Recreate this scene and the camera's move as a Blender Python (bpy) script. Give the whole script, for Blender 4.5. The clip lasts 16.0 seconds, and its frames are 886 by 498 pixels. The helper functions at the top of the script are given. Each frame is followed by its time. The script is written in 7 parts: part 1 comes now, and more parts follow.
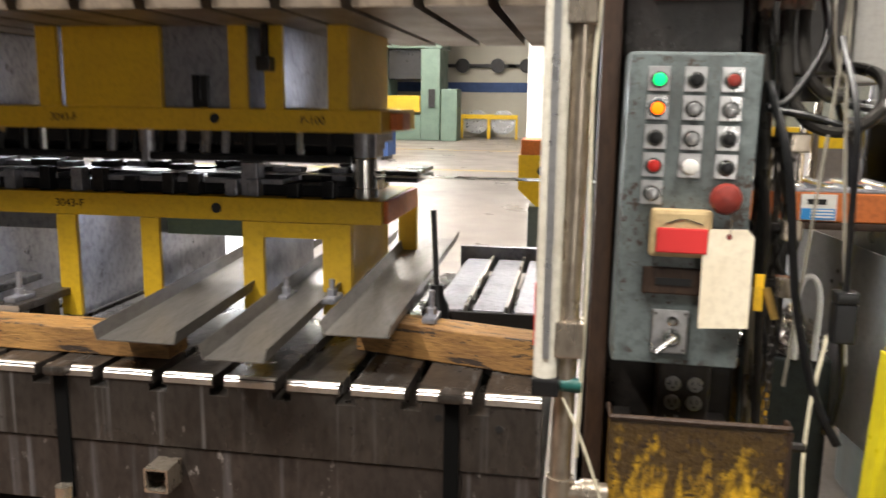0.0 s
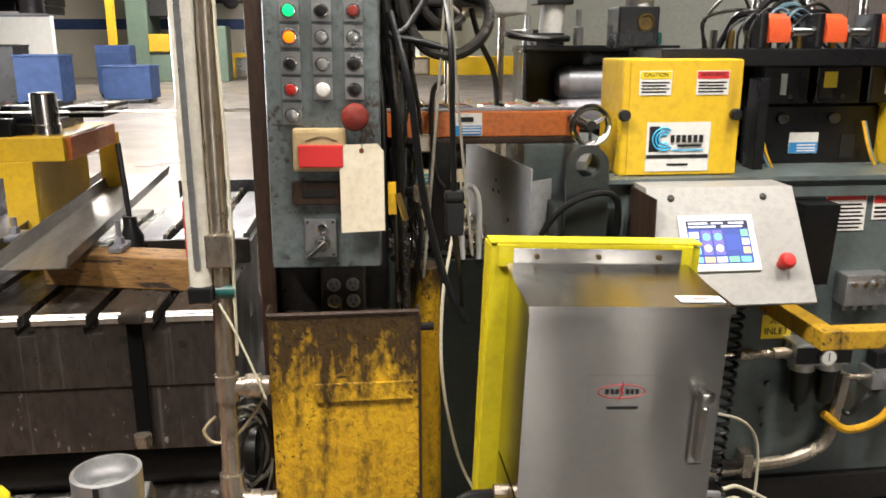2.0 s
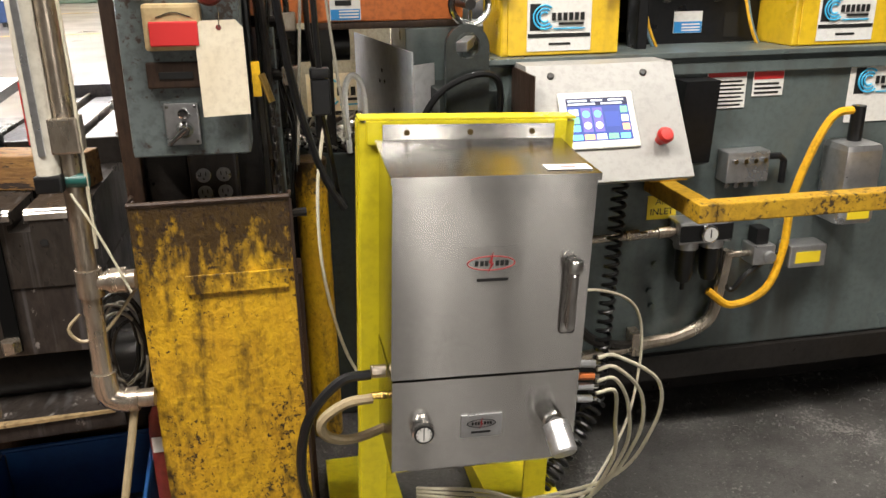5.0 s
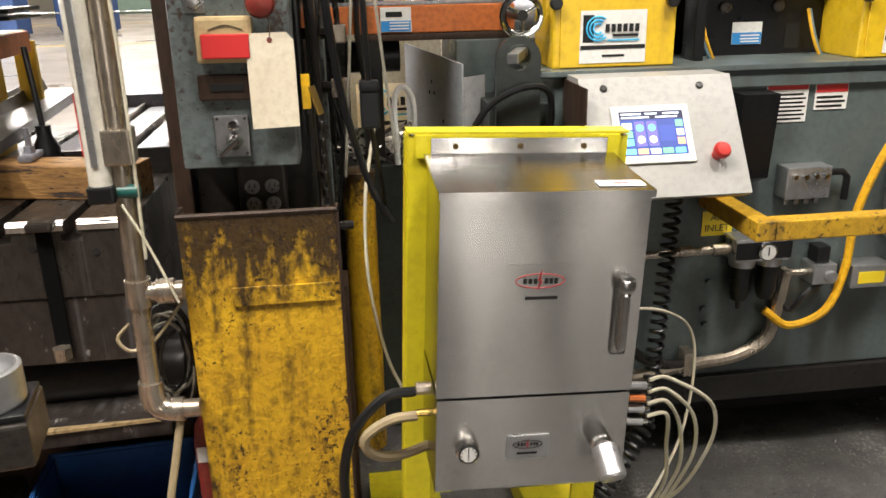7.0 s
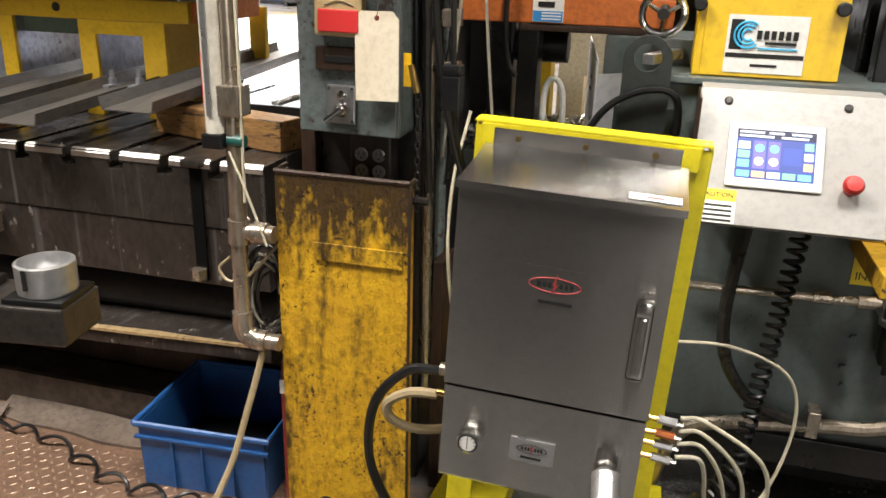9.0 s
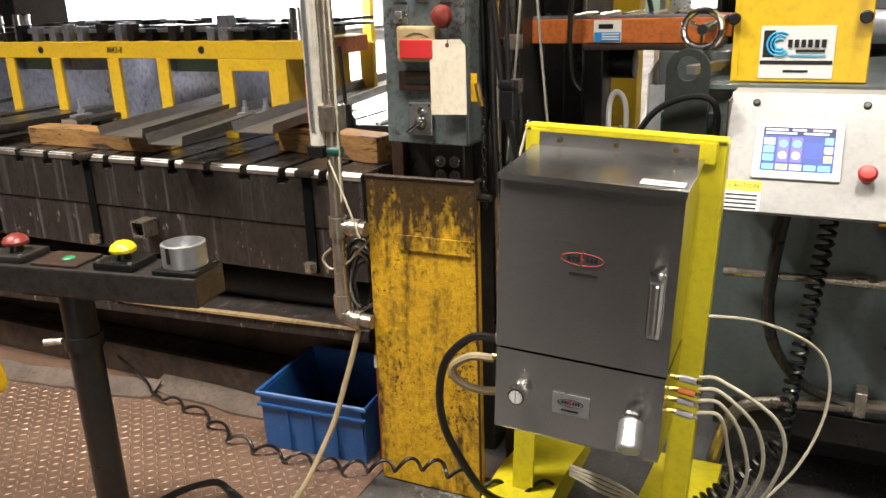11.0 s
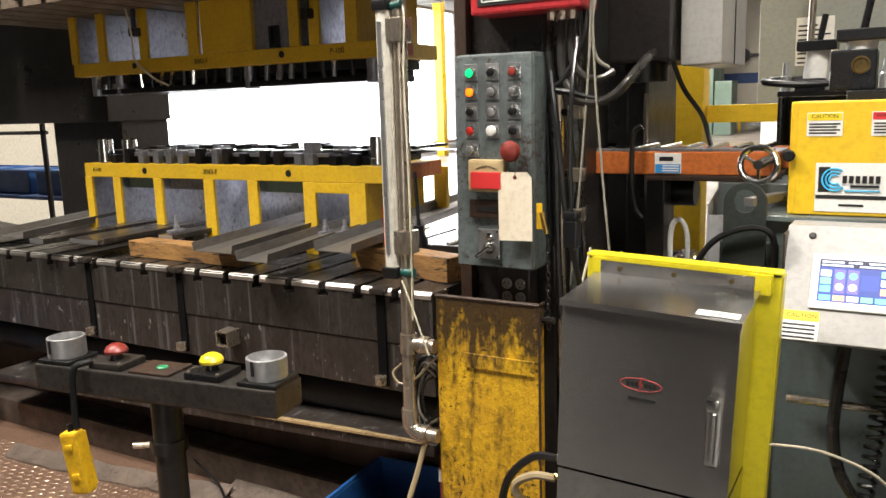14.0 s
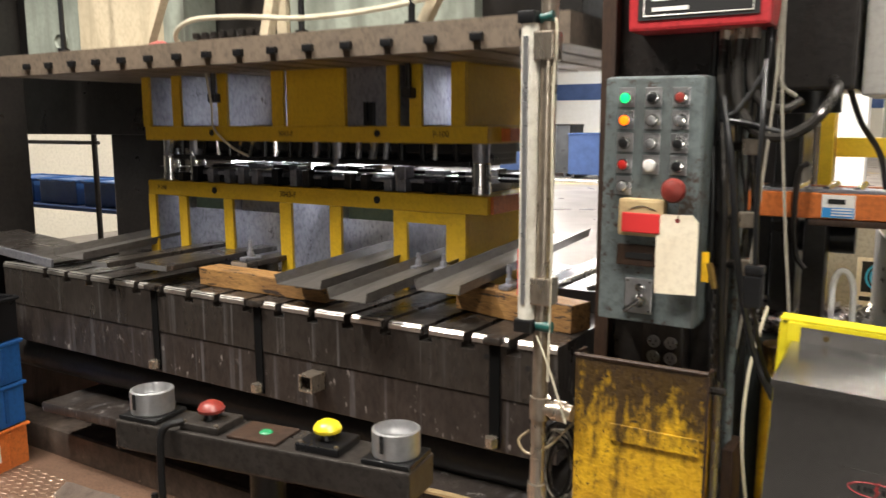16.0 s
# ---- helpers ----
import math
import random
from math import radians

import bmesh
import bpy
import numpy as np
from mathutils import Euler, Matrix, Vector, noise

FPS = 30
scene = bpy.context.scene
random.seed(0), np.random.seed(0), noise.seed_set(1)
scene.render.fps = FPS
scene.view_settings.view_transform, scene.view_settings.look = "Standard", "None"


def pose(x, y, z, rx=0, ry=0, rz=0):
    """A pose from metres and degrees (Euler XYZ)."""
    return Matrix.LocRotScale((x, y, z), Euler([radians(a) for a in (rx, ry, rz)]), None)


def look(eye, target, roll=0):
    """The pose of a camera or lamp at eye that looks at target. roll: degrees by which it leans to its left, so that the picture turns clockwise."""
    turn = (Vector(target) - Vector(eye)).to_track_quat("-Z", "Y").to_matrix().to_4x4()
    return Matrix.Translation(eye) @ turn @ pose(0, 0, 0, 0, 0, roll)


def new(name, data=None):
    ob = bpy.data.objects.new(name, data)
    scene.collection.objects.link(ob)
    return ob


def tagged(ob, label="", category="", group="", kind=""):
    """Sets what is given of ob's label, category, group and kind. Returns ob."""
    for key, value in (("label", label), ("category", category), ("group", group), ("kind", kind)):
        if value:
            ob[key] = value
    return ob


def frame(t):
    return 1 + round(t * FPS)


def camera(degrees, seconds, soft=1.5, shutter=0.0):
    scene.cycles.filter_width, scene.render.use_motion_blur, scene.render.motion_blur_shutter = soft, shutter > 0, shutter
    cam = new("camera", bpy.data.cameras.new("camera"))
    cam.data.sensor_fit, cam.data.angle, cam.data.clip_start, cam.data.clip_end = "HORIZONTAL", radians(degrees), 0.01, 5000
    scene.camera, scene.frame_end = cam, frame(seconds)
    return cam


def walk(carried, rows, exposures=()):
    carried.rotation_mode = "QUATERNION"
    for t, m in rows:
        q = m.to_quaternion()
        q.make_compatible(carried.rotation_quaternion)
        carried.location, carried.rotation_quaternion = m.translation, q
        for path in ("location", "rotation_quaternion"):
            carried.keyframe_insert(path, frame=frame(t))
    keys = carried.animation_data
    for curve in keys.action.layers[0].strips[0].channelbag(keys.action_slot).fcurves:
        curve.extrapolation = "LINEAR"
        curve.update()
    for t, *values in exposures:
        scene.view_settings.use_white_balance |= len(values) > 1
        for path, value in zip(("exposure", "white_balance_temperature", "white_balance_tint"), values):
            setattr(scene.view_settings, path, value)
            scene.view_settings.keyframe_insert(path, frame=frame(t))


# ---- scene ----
cam = camera(57.8, 16.0, shutter=0.4)
PATH = [
    (0, (0.559, -1.717, 1.569), (0.238, 0.225, 1.213), 0.7),
    (0.5, (0.688, -1.743, 1.593), (0.5, 0.206, 1.187), -0.0),
    (1, (0.761, -1.793, 1.587), (0.748, 0.163, 1.167), -0.3),
    (1.5, (0.834, -1.845, 1.569), (0.941, 0.1, 1.116), -0.3),
    (2, (0.863, -1.895, 1.554), (1.053, 0.032, 1.055), -0.1),
    (2.5, (0.89, -1.919, 1.528), (1.107, -0.009, 0.977), -0.0),
    (3, (0.917, -1.913, 1.489), (1.141, -0.023, 0.876), -0.4),
    (3.5, (0.946, -1.905, 1.475), (1.213, -0.038, 0.809), -0.8),
    (4, (0.987, -1.902, 1.456), (1.314, -0.05, 0.775), -0.9),
    (4.2, (0.997, -1.899, 1.449), (1.349, -0.052, 0.766), -0.9),
    (6.3, (0.961, -1.894, 1.455), (1.258, -0.033, 0.786), -0.8),
    (6.5, (0.957, -1.894, 1.457), (1.229, -0.026, 0.794), -1.1),
    (7, (0.996, -1.864, 1.454), (1.229, 0.01, 0.794), -1.2),
    (7.5, (1.099, -1.764, 1.454), (1.322, 0.107, 0.782), 0.2),
    (8, (1.179, -1.693, 1.457), (1.197, 0.192, 0.79), 1.3),
    (8.5, (1.364, -1.753, 1.46), (1.056, 0.105, 0.788), 2.1),
    (9, (1.505, -1.85, 1.453), (1.009, -0.037, 0.768), 1.6),
    (9.2, (1.522, -1.876, 1.455), (0.994, -0.071, 0.776), 0.9),
    (11.3, (1.809, -2.125, 1.465), (0.958, -0.416, 0.869), -2.3),
    (11.5, (1.818, -2.134, 1.48), (0.95, -0.426, 0.907), -2.5),
    (12, (1.821, -2.165, 1.504), (0.897, -0.46, 1.016), -2.0),
    (12.5, (1.833, -2.19, 1.514), (0.874, -0.489, 1.082), -2.0),
    (13, (1.847, -2.203, 1.516), (0.873, -0.502, 1.118), -2.0),
    (13.5, (1.847, -2.209, 1.527), (0.862, -0.508, 1.159), -1.9),
    (14, (1.838, -2.203, 1.528), (0.846, -0.502, 1.178), -1.8),
    (14.5, (1.821, -2.193, 1.532), (0.817, -0.497, 1.19), -1.6),
    (15, (1.755, -2.163, 1.538), (0.745, -0.471, 1.199), -0.7),
    (15.5, (1.583, -2.114, 1.55), (0.572, -0.42, 1.222), -0.4),
    (16, (1.402, -2.072, 1.56), (0.36, -0.393, 1.25), -0.2),
]
walk(cam, [(t, look(eye, target, roll)) for t, eye, target, roll in PATH], exposures=((0, 0.08), (2, -0.05), (9.2, 0.0), (11.3, 0.05), (16, 0.02)))

# world: only a trace of sky reaches the closed hall
world = bpy.data.worlds.new("world")
scene.world = world
world.use_nodes = True
wn = world.node_tree.nodes
sky = wn.new("ShaderNodeTexSky")
sky.sky_type, sky.sun_disc, sky.sun_elevation, sky.sun_rotation = "NISHITA", False, radians(40), radians(-30)
wn["Background"].inputs["Strength"].default_value = 0.1
world.node_tree.links.new(sky.outputs["Color"], wn["Background"].inputs["Color"])


def area(name, x, y, z, sx, sy, power, colour=(1, 1, 1), target=None):
    lamp = bpy.data.lights.new(name, "AREA")
    lamp.shape, lamp.size, lamp.size_y, lamp.energy, lamp.color = "RECTANGLE", sx, sy, power, colour
    ob = new(name, lamp)
    ob.matrix_world = look((x, y, z), target or (x, y + 0.001, 0))
    return ob


WARM, COOL = (1.0, 0.94, 0.86), (0.92, 0.96, 1.0)
# high-bay fittings over the aisle, over the die space and over the hall behind; two added streak lamps across the bay;
# daylight through the dock opening
area("aisle_light", 1.95, -1.55, 5.2, 0.3, 1.2, 235, WARM)
# unseen lamps added so the stainless door reflects bright upright streaks
area("added_streak_light", 3.15, -11.0, 1.7, 0.6, 3.0, 75, WARM, (1.5, -1.0, 1.0))
area("added_streak_light", 5.1, -11.0, 1.7, 0.3, 3.0, 45, WARM, (1.5, -1.0, 1.0))
area("aisle_light", 4.2, -1.5, 5.2, 0.35, 1.2, 155, WARM)
# two unseen lamps on the left, added to brighten the bolster front and edges
area("aisle_light", -1.9, -2.0, 5.2, 0.35, 1.4, 400, WARM)
area("aisle_light", -0.45, -1.8, 5.2, 0.35, 1.2, 165, WARM)
area("hall_light", 0.2, 4.4, 5.4, 1.2, 1.2, 520, WARM)
area("hall_light", -6.0, 17.0, 6.8, 2.0, 2.0, 900, WARM)
area("hall_light", 2.6, 2.9, 5.4, 0.6, 0.6, 110, WARM)
area("hall_light", -6.0, 29.0, 6.8, 2.0, 2.0, 1300, WARM)
area("hall_light", 0.5, 22.0, 6.8, 2.0, 2.0, 1100, WARM)
area("hall_light", -5.5, 2.6, 5.4, 0.8, 0.8, 260, WARM)
area("hall_light", -3.0, 9.0, 5.4, 1.2, 1.2, 500, WARM)
area("hall_light", 3.0, 9.0, 5.4, 1.2, 1.2, 600, WARM)
area("dock_daylight", -11.6, 12.0, 2.4, 14.0, 3.8, 2100, COOL, (-2.5, 6.0, 1.0))

# ---- materials ----
def material(name, base, dark=None, rough=0.5, metal=0.0, grain=60.0, blotch=5.0, mix=0.5, bump=0.15, wear=None, wear_at=0.62, stretch=(1, 1, 1), vary=0.0, coat=0.0, wear_scale=0.0, stain=None, stain_at=0.5, run=(7, 7, 0.9)):
    """A worn surface: base and dark mixed by blotches and fine grain, wear as a third colour in patches."""
    m = bpy.data.materials.new(name)
    m.use_nodes = True
    nt = m.node_tree
    n, link = nt.nodes, nt.links.new
    b = n["Principled BSDF"]
    dark = dark or tuple(c * 0.6 for c in base)
    tc, mp = n.new("ShaderNodeTexCoord"), n.new("ShaderNodeMapping")
    mp.inputs["Scale"].default_value = stretch
    link(tc.outputs["Object"], mp.inputs["Vector"])

    def tex(scale, detail, rough_):
        t = n.new("ShaderNodeTexNoise")
        t.inputs["Scale"].default_value, t.inputs["Detail"].default_value, t.inputs["Roughness"].default_value = scale, detail, rough_
        link(mp.outputs["Vector"], t.inputs["Vector"])
        return t.outputs["Fac"]

    def ramp(fac, lo, hi):
        r = n.new("ShaderNodeMapRange")
        r.inputs["From Min"].default_value, r.inputs["From Max"].default_value = lo, hi
        link(fac, r.inputs["Value"])
        return r.outputs["Result"]

    def blend(fac, a, c):
        x = n.new("ShaderNodeMix")
        x.data_type = "RGBA"
        for s, v in ((x.inputs[0], fac), (x.inputs[6], a), (x.inputs[7], c)):
            if isinstance(v, tuple):
                s.default_value = (*v, 1)
            else:
                link(v, s)
        return x.outputs[2]

    big, fine = tex(blotch, 5, 0.6), tex(grain, 4, 0.65)
    colour = blend(ramp(big, 0.5 - 0.3 * mix - 0.05, 0.8), base, dark)
    if mix:
        colour = blend(ramp(fine, 0.45, 0.85), colour, tuple(c * (0.55 if bump > 0.1 else 0.86) for c in dark))
    if wear:
        w = tex(wear_scale or blotch * 2.3, 8, 0.7)
        if wear_scale:
            add = n.new("ShaderNodeMix")
            add.inputs[0].default_value = 0.42
            link(w, add.inputs[2]), link(tex(blotch * 0.45, 3, 0.5), add.inputs[3])
            w = add.outputs[0]
        colour = blend(ramp(w, wear_at, wear_at + 0.04), colour, wear)
    if stain:  # long runs down the sheet: grime, and on the bed iron painted-in highlights
        runs = n.new("ShaderNodeMapping")
        runs.inputs["Scale"].default_value = run
        link(tc.outputs["Object"], runs.inputs["Vector"])
        t = n.new("ShaderNodeTexNoise")
        t.inputs["Scale"].default_value, t.inputs["Detail"].default_value = 1.6, 6
        link(runs.outputs["Vector"], t.inputs["Vector"])
        colour = blend(ramp(t.outputs["Fac"], stain_at, stain_at + 0.2), colour, stain)
    if vary:
        info, hsv = n.new("ShaderNodeObjectInfo"), n.new("ShaderNodeHueSaturation")
        link(ramp(info.outputs["Random"], -1.0, 1.0 / vary), hsv.inputs["Value"])
        r = hsv.inputs["Value"].links[0].from_node
        r.inputs["From Min"].default_value, r.inputs["From Max"].default_value = 0.0, 1.0
        r.inputs["To Min"].default_value, r.inputs["To Max"].default_value = 1 - vary, 1 + vary
        link(colour, hsv.inputs["Color"])
        colour = hsv.outputs["Color"]
    link(colour, b.inputs["Base Color"])
    r = ramp(big, 0.3, 0.7)
    node = r.node
    node.inputs["To Min"].default_value, node.inputs["To Max"].default_value = max(0.05, rough - 0.12), min(1, rough + 0.12)
    link(r, b.inputs["Roughness"])
    b.inputs["Metallic"].default_value = metal
    b.inputs["Coat Weight"].default_value = coat
    if bump:
        bp = n.new("ShaderNodeBump")
        bp.inputs["Strength"].default_value, bp.inputs["Distance"].default_value = bump, 0.004
        link(fine, bp.inputs["Height"])
        link(bp.outputs["Normal"], b.inputs["Normal"])
    return m


def glow(name, colour, strength):
    m = bpy.data.materials.new(name)
    m.use_nodes = True
    b = m.node_tree.nodes["Principled BSDF"]
    b.inputs["Base Color"].default_value = (*colour, 1)
    b.inputs["Emission Color"].default_value = (*colour, 1)
    b.inputs["Emission Strength"].default_value = strength
    return m


def plain(name, colour, rough=0.5, metal=0.0):
    m = bpy.data.materials.new(name)
    m.use_nodes = True
    b = m.node_tree.nodes["Principled BSDF"]
    b.inputs["Base Color"].default_value = (*colour, 1)
    b.inputs["Roughness"].default_value, b.inputs["Metallic"].default_value = rough, metal
    return m


M_FLOOR = material("bright_concrete", (0.25, 0.218, 0.195), (0.15, 0.13, 0.115), 0.36, 0, 40, 0.8, 0.6, 0.05)
M_AISLE = material("dirty_concrete", (0.11, 0.105, 0.1), (0.032, 0.030, 0.028), 0.5, 0, 130, 7, 0.8, 1.0, (0.21, 0.2, 0.19), 0.56, wear_scale=90.0, stain=(0.02, 0.019, 0.018), stain_at=0.56, run=(1.2, 1.6, 1))
# for the added floor out of view, dark to dim the cabinet's reflection
M_DIMFLOOR = material("dark_unseen_floor", (0.035, 0.032, 0.03), (0.018, 0.016, 0.015), 0.42, 0, 55, 2, 0.6, 0.3)
M_CURB = material("grimy_concrete_curb", (0.115, 0.085, 0.066), (0.03, 0.022, 0.017), 0.55, 0, 40, 9, 0.7, 0.6, (0.2, 0.16, 0.125), 0.66)
M_PLATE = material("oily_tread_plate", (0.28, 0.17, 0.115), (0.12, 0.072, 0.048), 0.38, 0.35, 70, 3, 0.5, 0.25, (0.25, 0.2, 0.16), 0.66)
M_LUG = material("worn_bright_lugs", (0.52, 0.40, 0.31), (0.3, 0.21, 0.15), 0.28, 0.6, 60, 3)
M_WALL = material("cream_wall", (0.62, 0.58, 0.48), (0.5, 0.46, 0.38), 0.8, 0, 30, 0.7, 0.5, 0.05)
M_GREYWALL = material("grey_panel_wall", (0.235, 0.205, 0.19), (0.17, 0.148, 0.137), 0.8, 0, 30, 0.9, 0.5, 0.05)
# ceiling and south wall are out of view, kept dark to limit bounced light
M_ROOF = material("dark_grey_roof", (0.10, 0.10, 0.10), (0.06, 0.06, 0.06), 0.8)
M_DIMWALL = material("dim_unseen_wall", (0.13, 0.125, 0.12), (0.08, 0.078, 0.075), 0.8)
# the pale runs hold streak highlights as well as paint marks
M_BED = material("oily_cast_iron", (0.078, 0.067, 0.058), (0.03, 0.025, 0.022), 0.3, 0.5, 45, 6, 0.7, 0.3, (0.25, 0.23, 0.215), 0.645, (1.3, 1, 0.5), stain=(0.22, 0.215, 0.215), stain_at=0.6, run=(24, 4, 0.35))
M_BEDLOW = material("grimy_bed_iron", (0.06, 0.049, 0.043), (0.02, 0.016, 0.014), 0.38, 0.3, 40, 8, 0.7, 0.45, (0.27, 0.25, 0.235), 0.61, (1.4, 1, 0.7), stain=(0.14, 0.135, 0.14), stain_at=0.57, run=(18, 4, 0.6))
M_BRIGHT = material("worn_bright_steel", (0.62, 0.58, 0.52), (0.4, 0.36, 0.32), 0.3, 1.0, 80, 9, 0.5, 0.1)
M_STEEL = material("brushed_die_steel", (0.46, 0.46, 0.5), (0.24, 0.245, 0.28), 0.38, 0.75, 60, 6, 0.6, 0.12, (0.1, 0.1, 0.11), 0.64, stretch=(1, 1, 0.7))
M_DARK = material("dark_machine_iron", (0.028, 0.024, 0.022), (0.010, 0.009, 0.008), 0.36, 0.2, 45, 5, 0.6, 0.35, (0.05, 0.04, 0.032), 0.66)
M_RUST = material("rusty_brown_column", (0.066, 0.036, 0.022), (0.018, 0.011, 0.008), 0.5, 0.2, 50, 6, 0.6, 0.4, (0.15, 0.085, 0.05), 0.67, (2, 2, 0.5))
M_YELDIE = material("golden_yellow_paint", (0.66, 0.42, 0.02), (0.52, 0.32, 0.02), 0.45, 0, 60, 4, 0.4, 0.08, (0.22, 0.15, 0.05), 0.76)
M_YELNEW = material("fresh_bright_yellow_paint", (0.72, 0.62, 0.02), (0.6, 0.5, 0.02), 0.35, 0, 40, 4, 0.3, 0.05)
M_YELBOX = material("warm_yellow_enamel", (0.76, 0.5, 0.02), (0.64, 0.4, 0.02), 0.34, 0, 40, 3, 0.3, 0.05, (0.3, 0.2, 0.04), 0.72, stain=(0.42, 0.25, 0.03), stain_at=0.62)
M_STAINLESS = material("brushed_stainless", (0.52, 0.505, 0.485), (0.47, 0.457, 0.44), 0.33, 1.0, 90, 2, 0.3, 0.02)
nt = M_STAINLESS.node_tree  # brushed across, so the sheen runs up and down
up = nt.nodes.new("ShaderNodeCombineXYZ")
up.inputs[2].default_value = 1.0
nt.links.new(up.outputs[0], nt.nodes["Principled BSDF"].inputs["Tangent"])
nt.nodes["Principled BSDF"].inputs["Anisotropic"].default_value = 0.96
for nd in nt.nodes:
    if nd.type == "MAP_RANGE" and abs(nd.inputs["To Max"].default_value - 0.45) < 0.001:
        nd.inputs["To Min"].default_value, nd.inputs["To Max"].default_value = 0.2, 0.23
M_BOXGREY = material("chipped_blue_grey_paint", (0.155, 0.185, 0.185), (0.09, 0.105, 0.105), 0.42, 0, 55, 7, 0.6, 0.3, (0.045, 0.027, 0.019), 0.537, wear_scale=60.0, stain=(0.07, 0.07, 0.066))
M_FEEDER = material("grey_green_enamel", (0.115, 0.142, 0.14), (0.075, 0.092, 0.091), 0.34, 0, 50, 2.5, 0.5, 0.08, (0.06, 0.065, 0.06), 0.7, stain=(0.075, 0.08, 0.075))
M_CONSOLE = material("light_grey_powder_coat", (0.36, 0.35, 0.33), (0.29, 0.28, 0.265), 0.42, 0, 60, 3, 0.5, 0.06, (0.2, 0.19, 0.18), 0.72)
M_BLACK = material("black_rubber", (0.008, 0.008, 0.009), (0.004, 0.004, 0.004), 0.36, 0, 60, 5, 0.5, 0.1)
M_BLACKSTEEL = material("black_oxide_steel", (0.012, 0.012, 0.014), (0.006, 0.006, 0.007), 0.34, 0.3, 60, 5, 0.5, 0.15)
M_GALV = material("galvanised_pipe", (0.6, 0.53, 0.44), (0.3, 0.24, 0.18), 0.28, 0.85, 60, 8, 0.6, 0.15, (0.12, 0.08, 0.05), 0.68, stretch=(1, 1, 0.3))
M_CHROME = material("chrome", (0.75, 0.74, 0.72), (0.6, 0.58, 0.55), 0.15, 1.0, 60, 8, 0.4, 0.03)
M_ALU = material("brushed_aluminium", (0.55, 0.55, 0.56), (0.42, 0.42, 0.42), 0.32, 0.85, 60, 8, 0.4, 0.08)
M_CHUTE = material("oily_chute_steel", (0.22, 0.205, 0.19), (0.1, 0.092, 0.085), 0.4, 0.65, 60, 5, 0.5, 0.1, (0.4, 0.38, 0.35), 0.68, (2, 0.4, 1))
M_WOOD = material("oil_stained_timber", (0.40, 0.215, 0.065), (0.13, 0.06, 0.02), 0.62, 0, 60, 8, 0.7, 0.5, (0.025, 0.015, 0.01), 0.56, (0.5, 3, 3))
M_ORANGE = material("orange_paint", (0.62, 0.17, 0.035), (0.42, 0.11, 0.025), 0.45, 0, 60, 5, 0.5, 0.15, (0.12, 0.07, 0.04), 0.7)
M_GREEN = material("machine_green_paint", (0.15, 0.215, 0.165), (0.1, 0.145, 0.115), 0.5, 0, 40, 2, 0.5, 0.1)
M_BLUE = material("blue_plastic", (0.018, 0.09, 0.27), (0.012, 0.055, 0.18), 0.42, 0, 50, 5, 0.4, 0.08, vary=0.15)
M_BLUEWALL = material("blue_band_paint", (0.03, 0.075, 0.22), (0.022, 0.05, 0.14), 0.6)
M_RED = material("red_plastic", (0.50, 0.02, 0.015), (0.36, 0.015, 0.012), 0.35, 0, 60, 5, 0.3, 0.03)
M_VERMILION = material("orange_red_plastic", (0.68, 0.1, 0.025), (0.5, 0.06, 0.02), 0.35, 0, 60, 5, 0.3, 0.03)
M_DULLRED = material("worn_dark_red_plastic", (0.26, 0.035, 0.025), (0.13, 0.02, 0.015), 0.4, 0, 60, 9, 0.6, 0.1)
M_WHITE = material("white_label", (0.78, 0.77, 0.74), (0.7, 0.68, 0.64), 0.5, 0, 80, 6, 0.3, 0.02)
M_CREAM = material("manila_card", (0.84, 0.765, 0.61), (0.72, 0.62, 0.46), 0.75, 0, 60, 9, 0.4, 0.1)
M_IVORY = material("aged_ivory_plastic", (0.55, 0.42, 0.22), (0.42, 0.3, 0.15), 0.5, 0, 60, 9, 0.4, 0.05)
M_HOSE = material("cloudy_pale_hose", (0.62, 0.58, 0.46), (0.5, 0.45, 0.33), 0.35, 0, 60, 9, 0.4, 0.03)
M_TAN = material("tan_hose", (0.34, 0.27, 0.16), (0.25, 0.19, 0.11), 0.45, 0, 60, 9, 0.4, 0.05)
M_LBLUE = plain("dull_blue_tube", (0.1, 0.17, 0.21), 0.3)
M_INK = plain("printed_black", (0.006, 0.006, 0.006), 0.6)
M_CORD = material("grey_dirty_cord", (0.3, 0.28, 0.23), (0.18, 0.16, 0.13), 0.5, 0, 60, 9, 0.4, 0.05)
M_FLEX = material("greasy_flexible_conduit", (0.075, 0.07, 0.064), (0.03, 0.027, 0.024), 0.3, 0.6, 60, 9, 0.5, 0.1)
M_CHAMFER = material("worn_bright_chamfer", (0.8, 0.77, 0.72), (0.6, 0.56, 0.5), 0.42, 1.0, 80, 9, 0.5, 0.1)
# near-black that stands for the shade inside the clamp slots
M_RECESS = plain("recess_shade_black", (0.003, 0.003, 0.003), 0.9)
M_RECESS.node_tree.nodes["Principled BSDF"].inputs["Specular IOR Level"].default_value = 0.1
M_PRINTBLUE = plain("printed_blue", (0.03, 0.25, 0.6), 0.5)
M_CYAN = plain("printed_cyan", (0.05, 0.42, 0.7), 0.5)
M_PRINTRED = plain("printed_red", (0.6, 0.03, 0.03), 0.5)
M_BADGE = plain("dull_printed_red", (0.28, 0.02, 0.022), 0.6)
M_PRINTYEL = plain("printed_yellow", (0.8, 0.6, 0.02), 0.5)
M_DAY = glow("overcast_daylight", (0.93, 0.97, 1.0), 8.0)
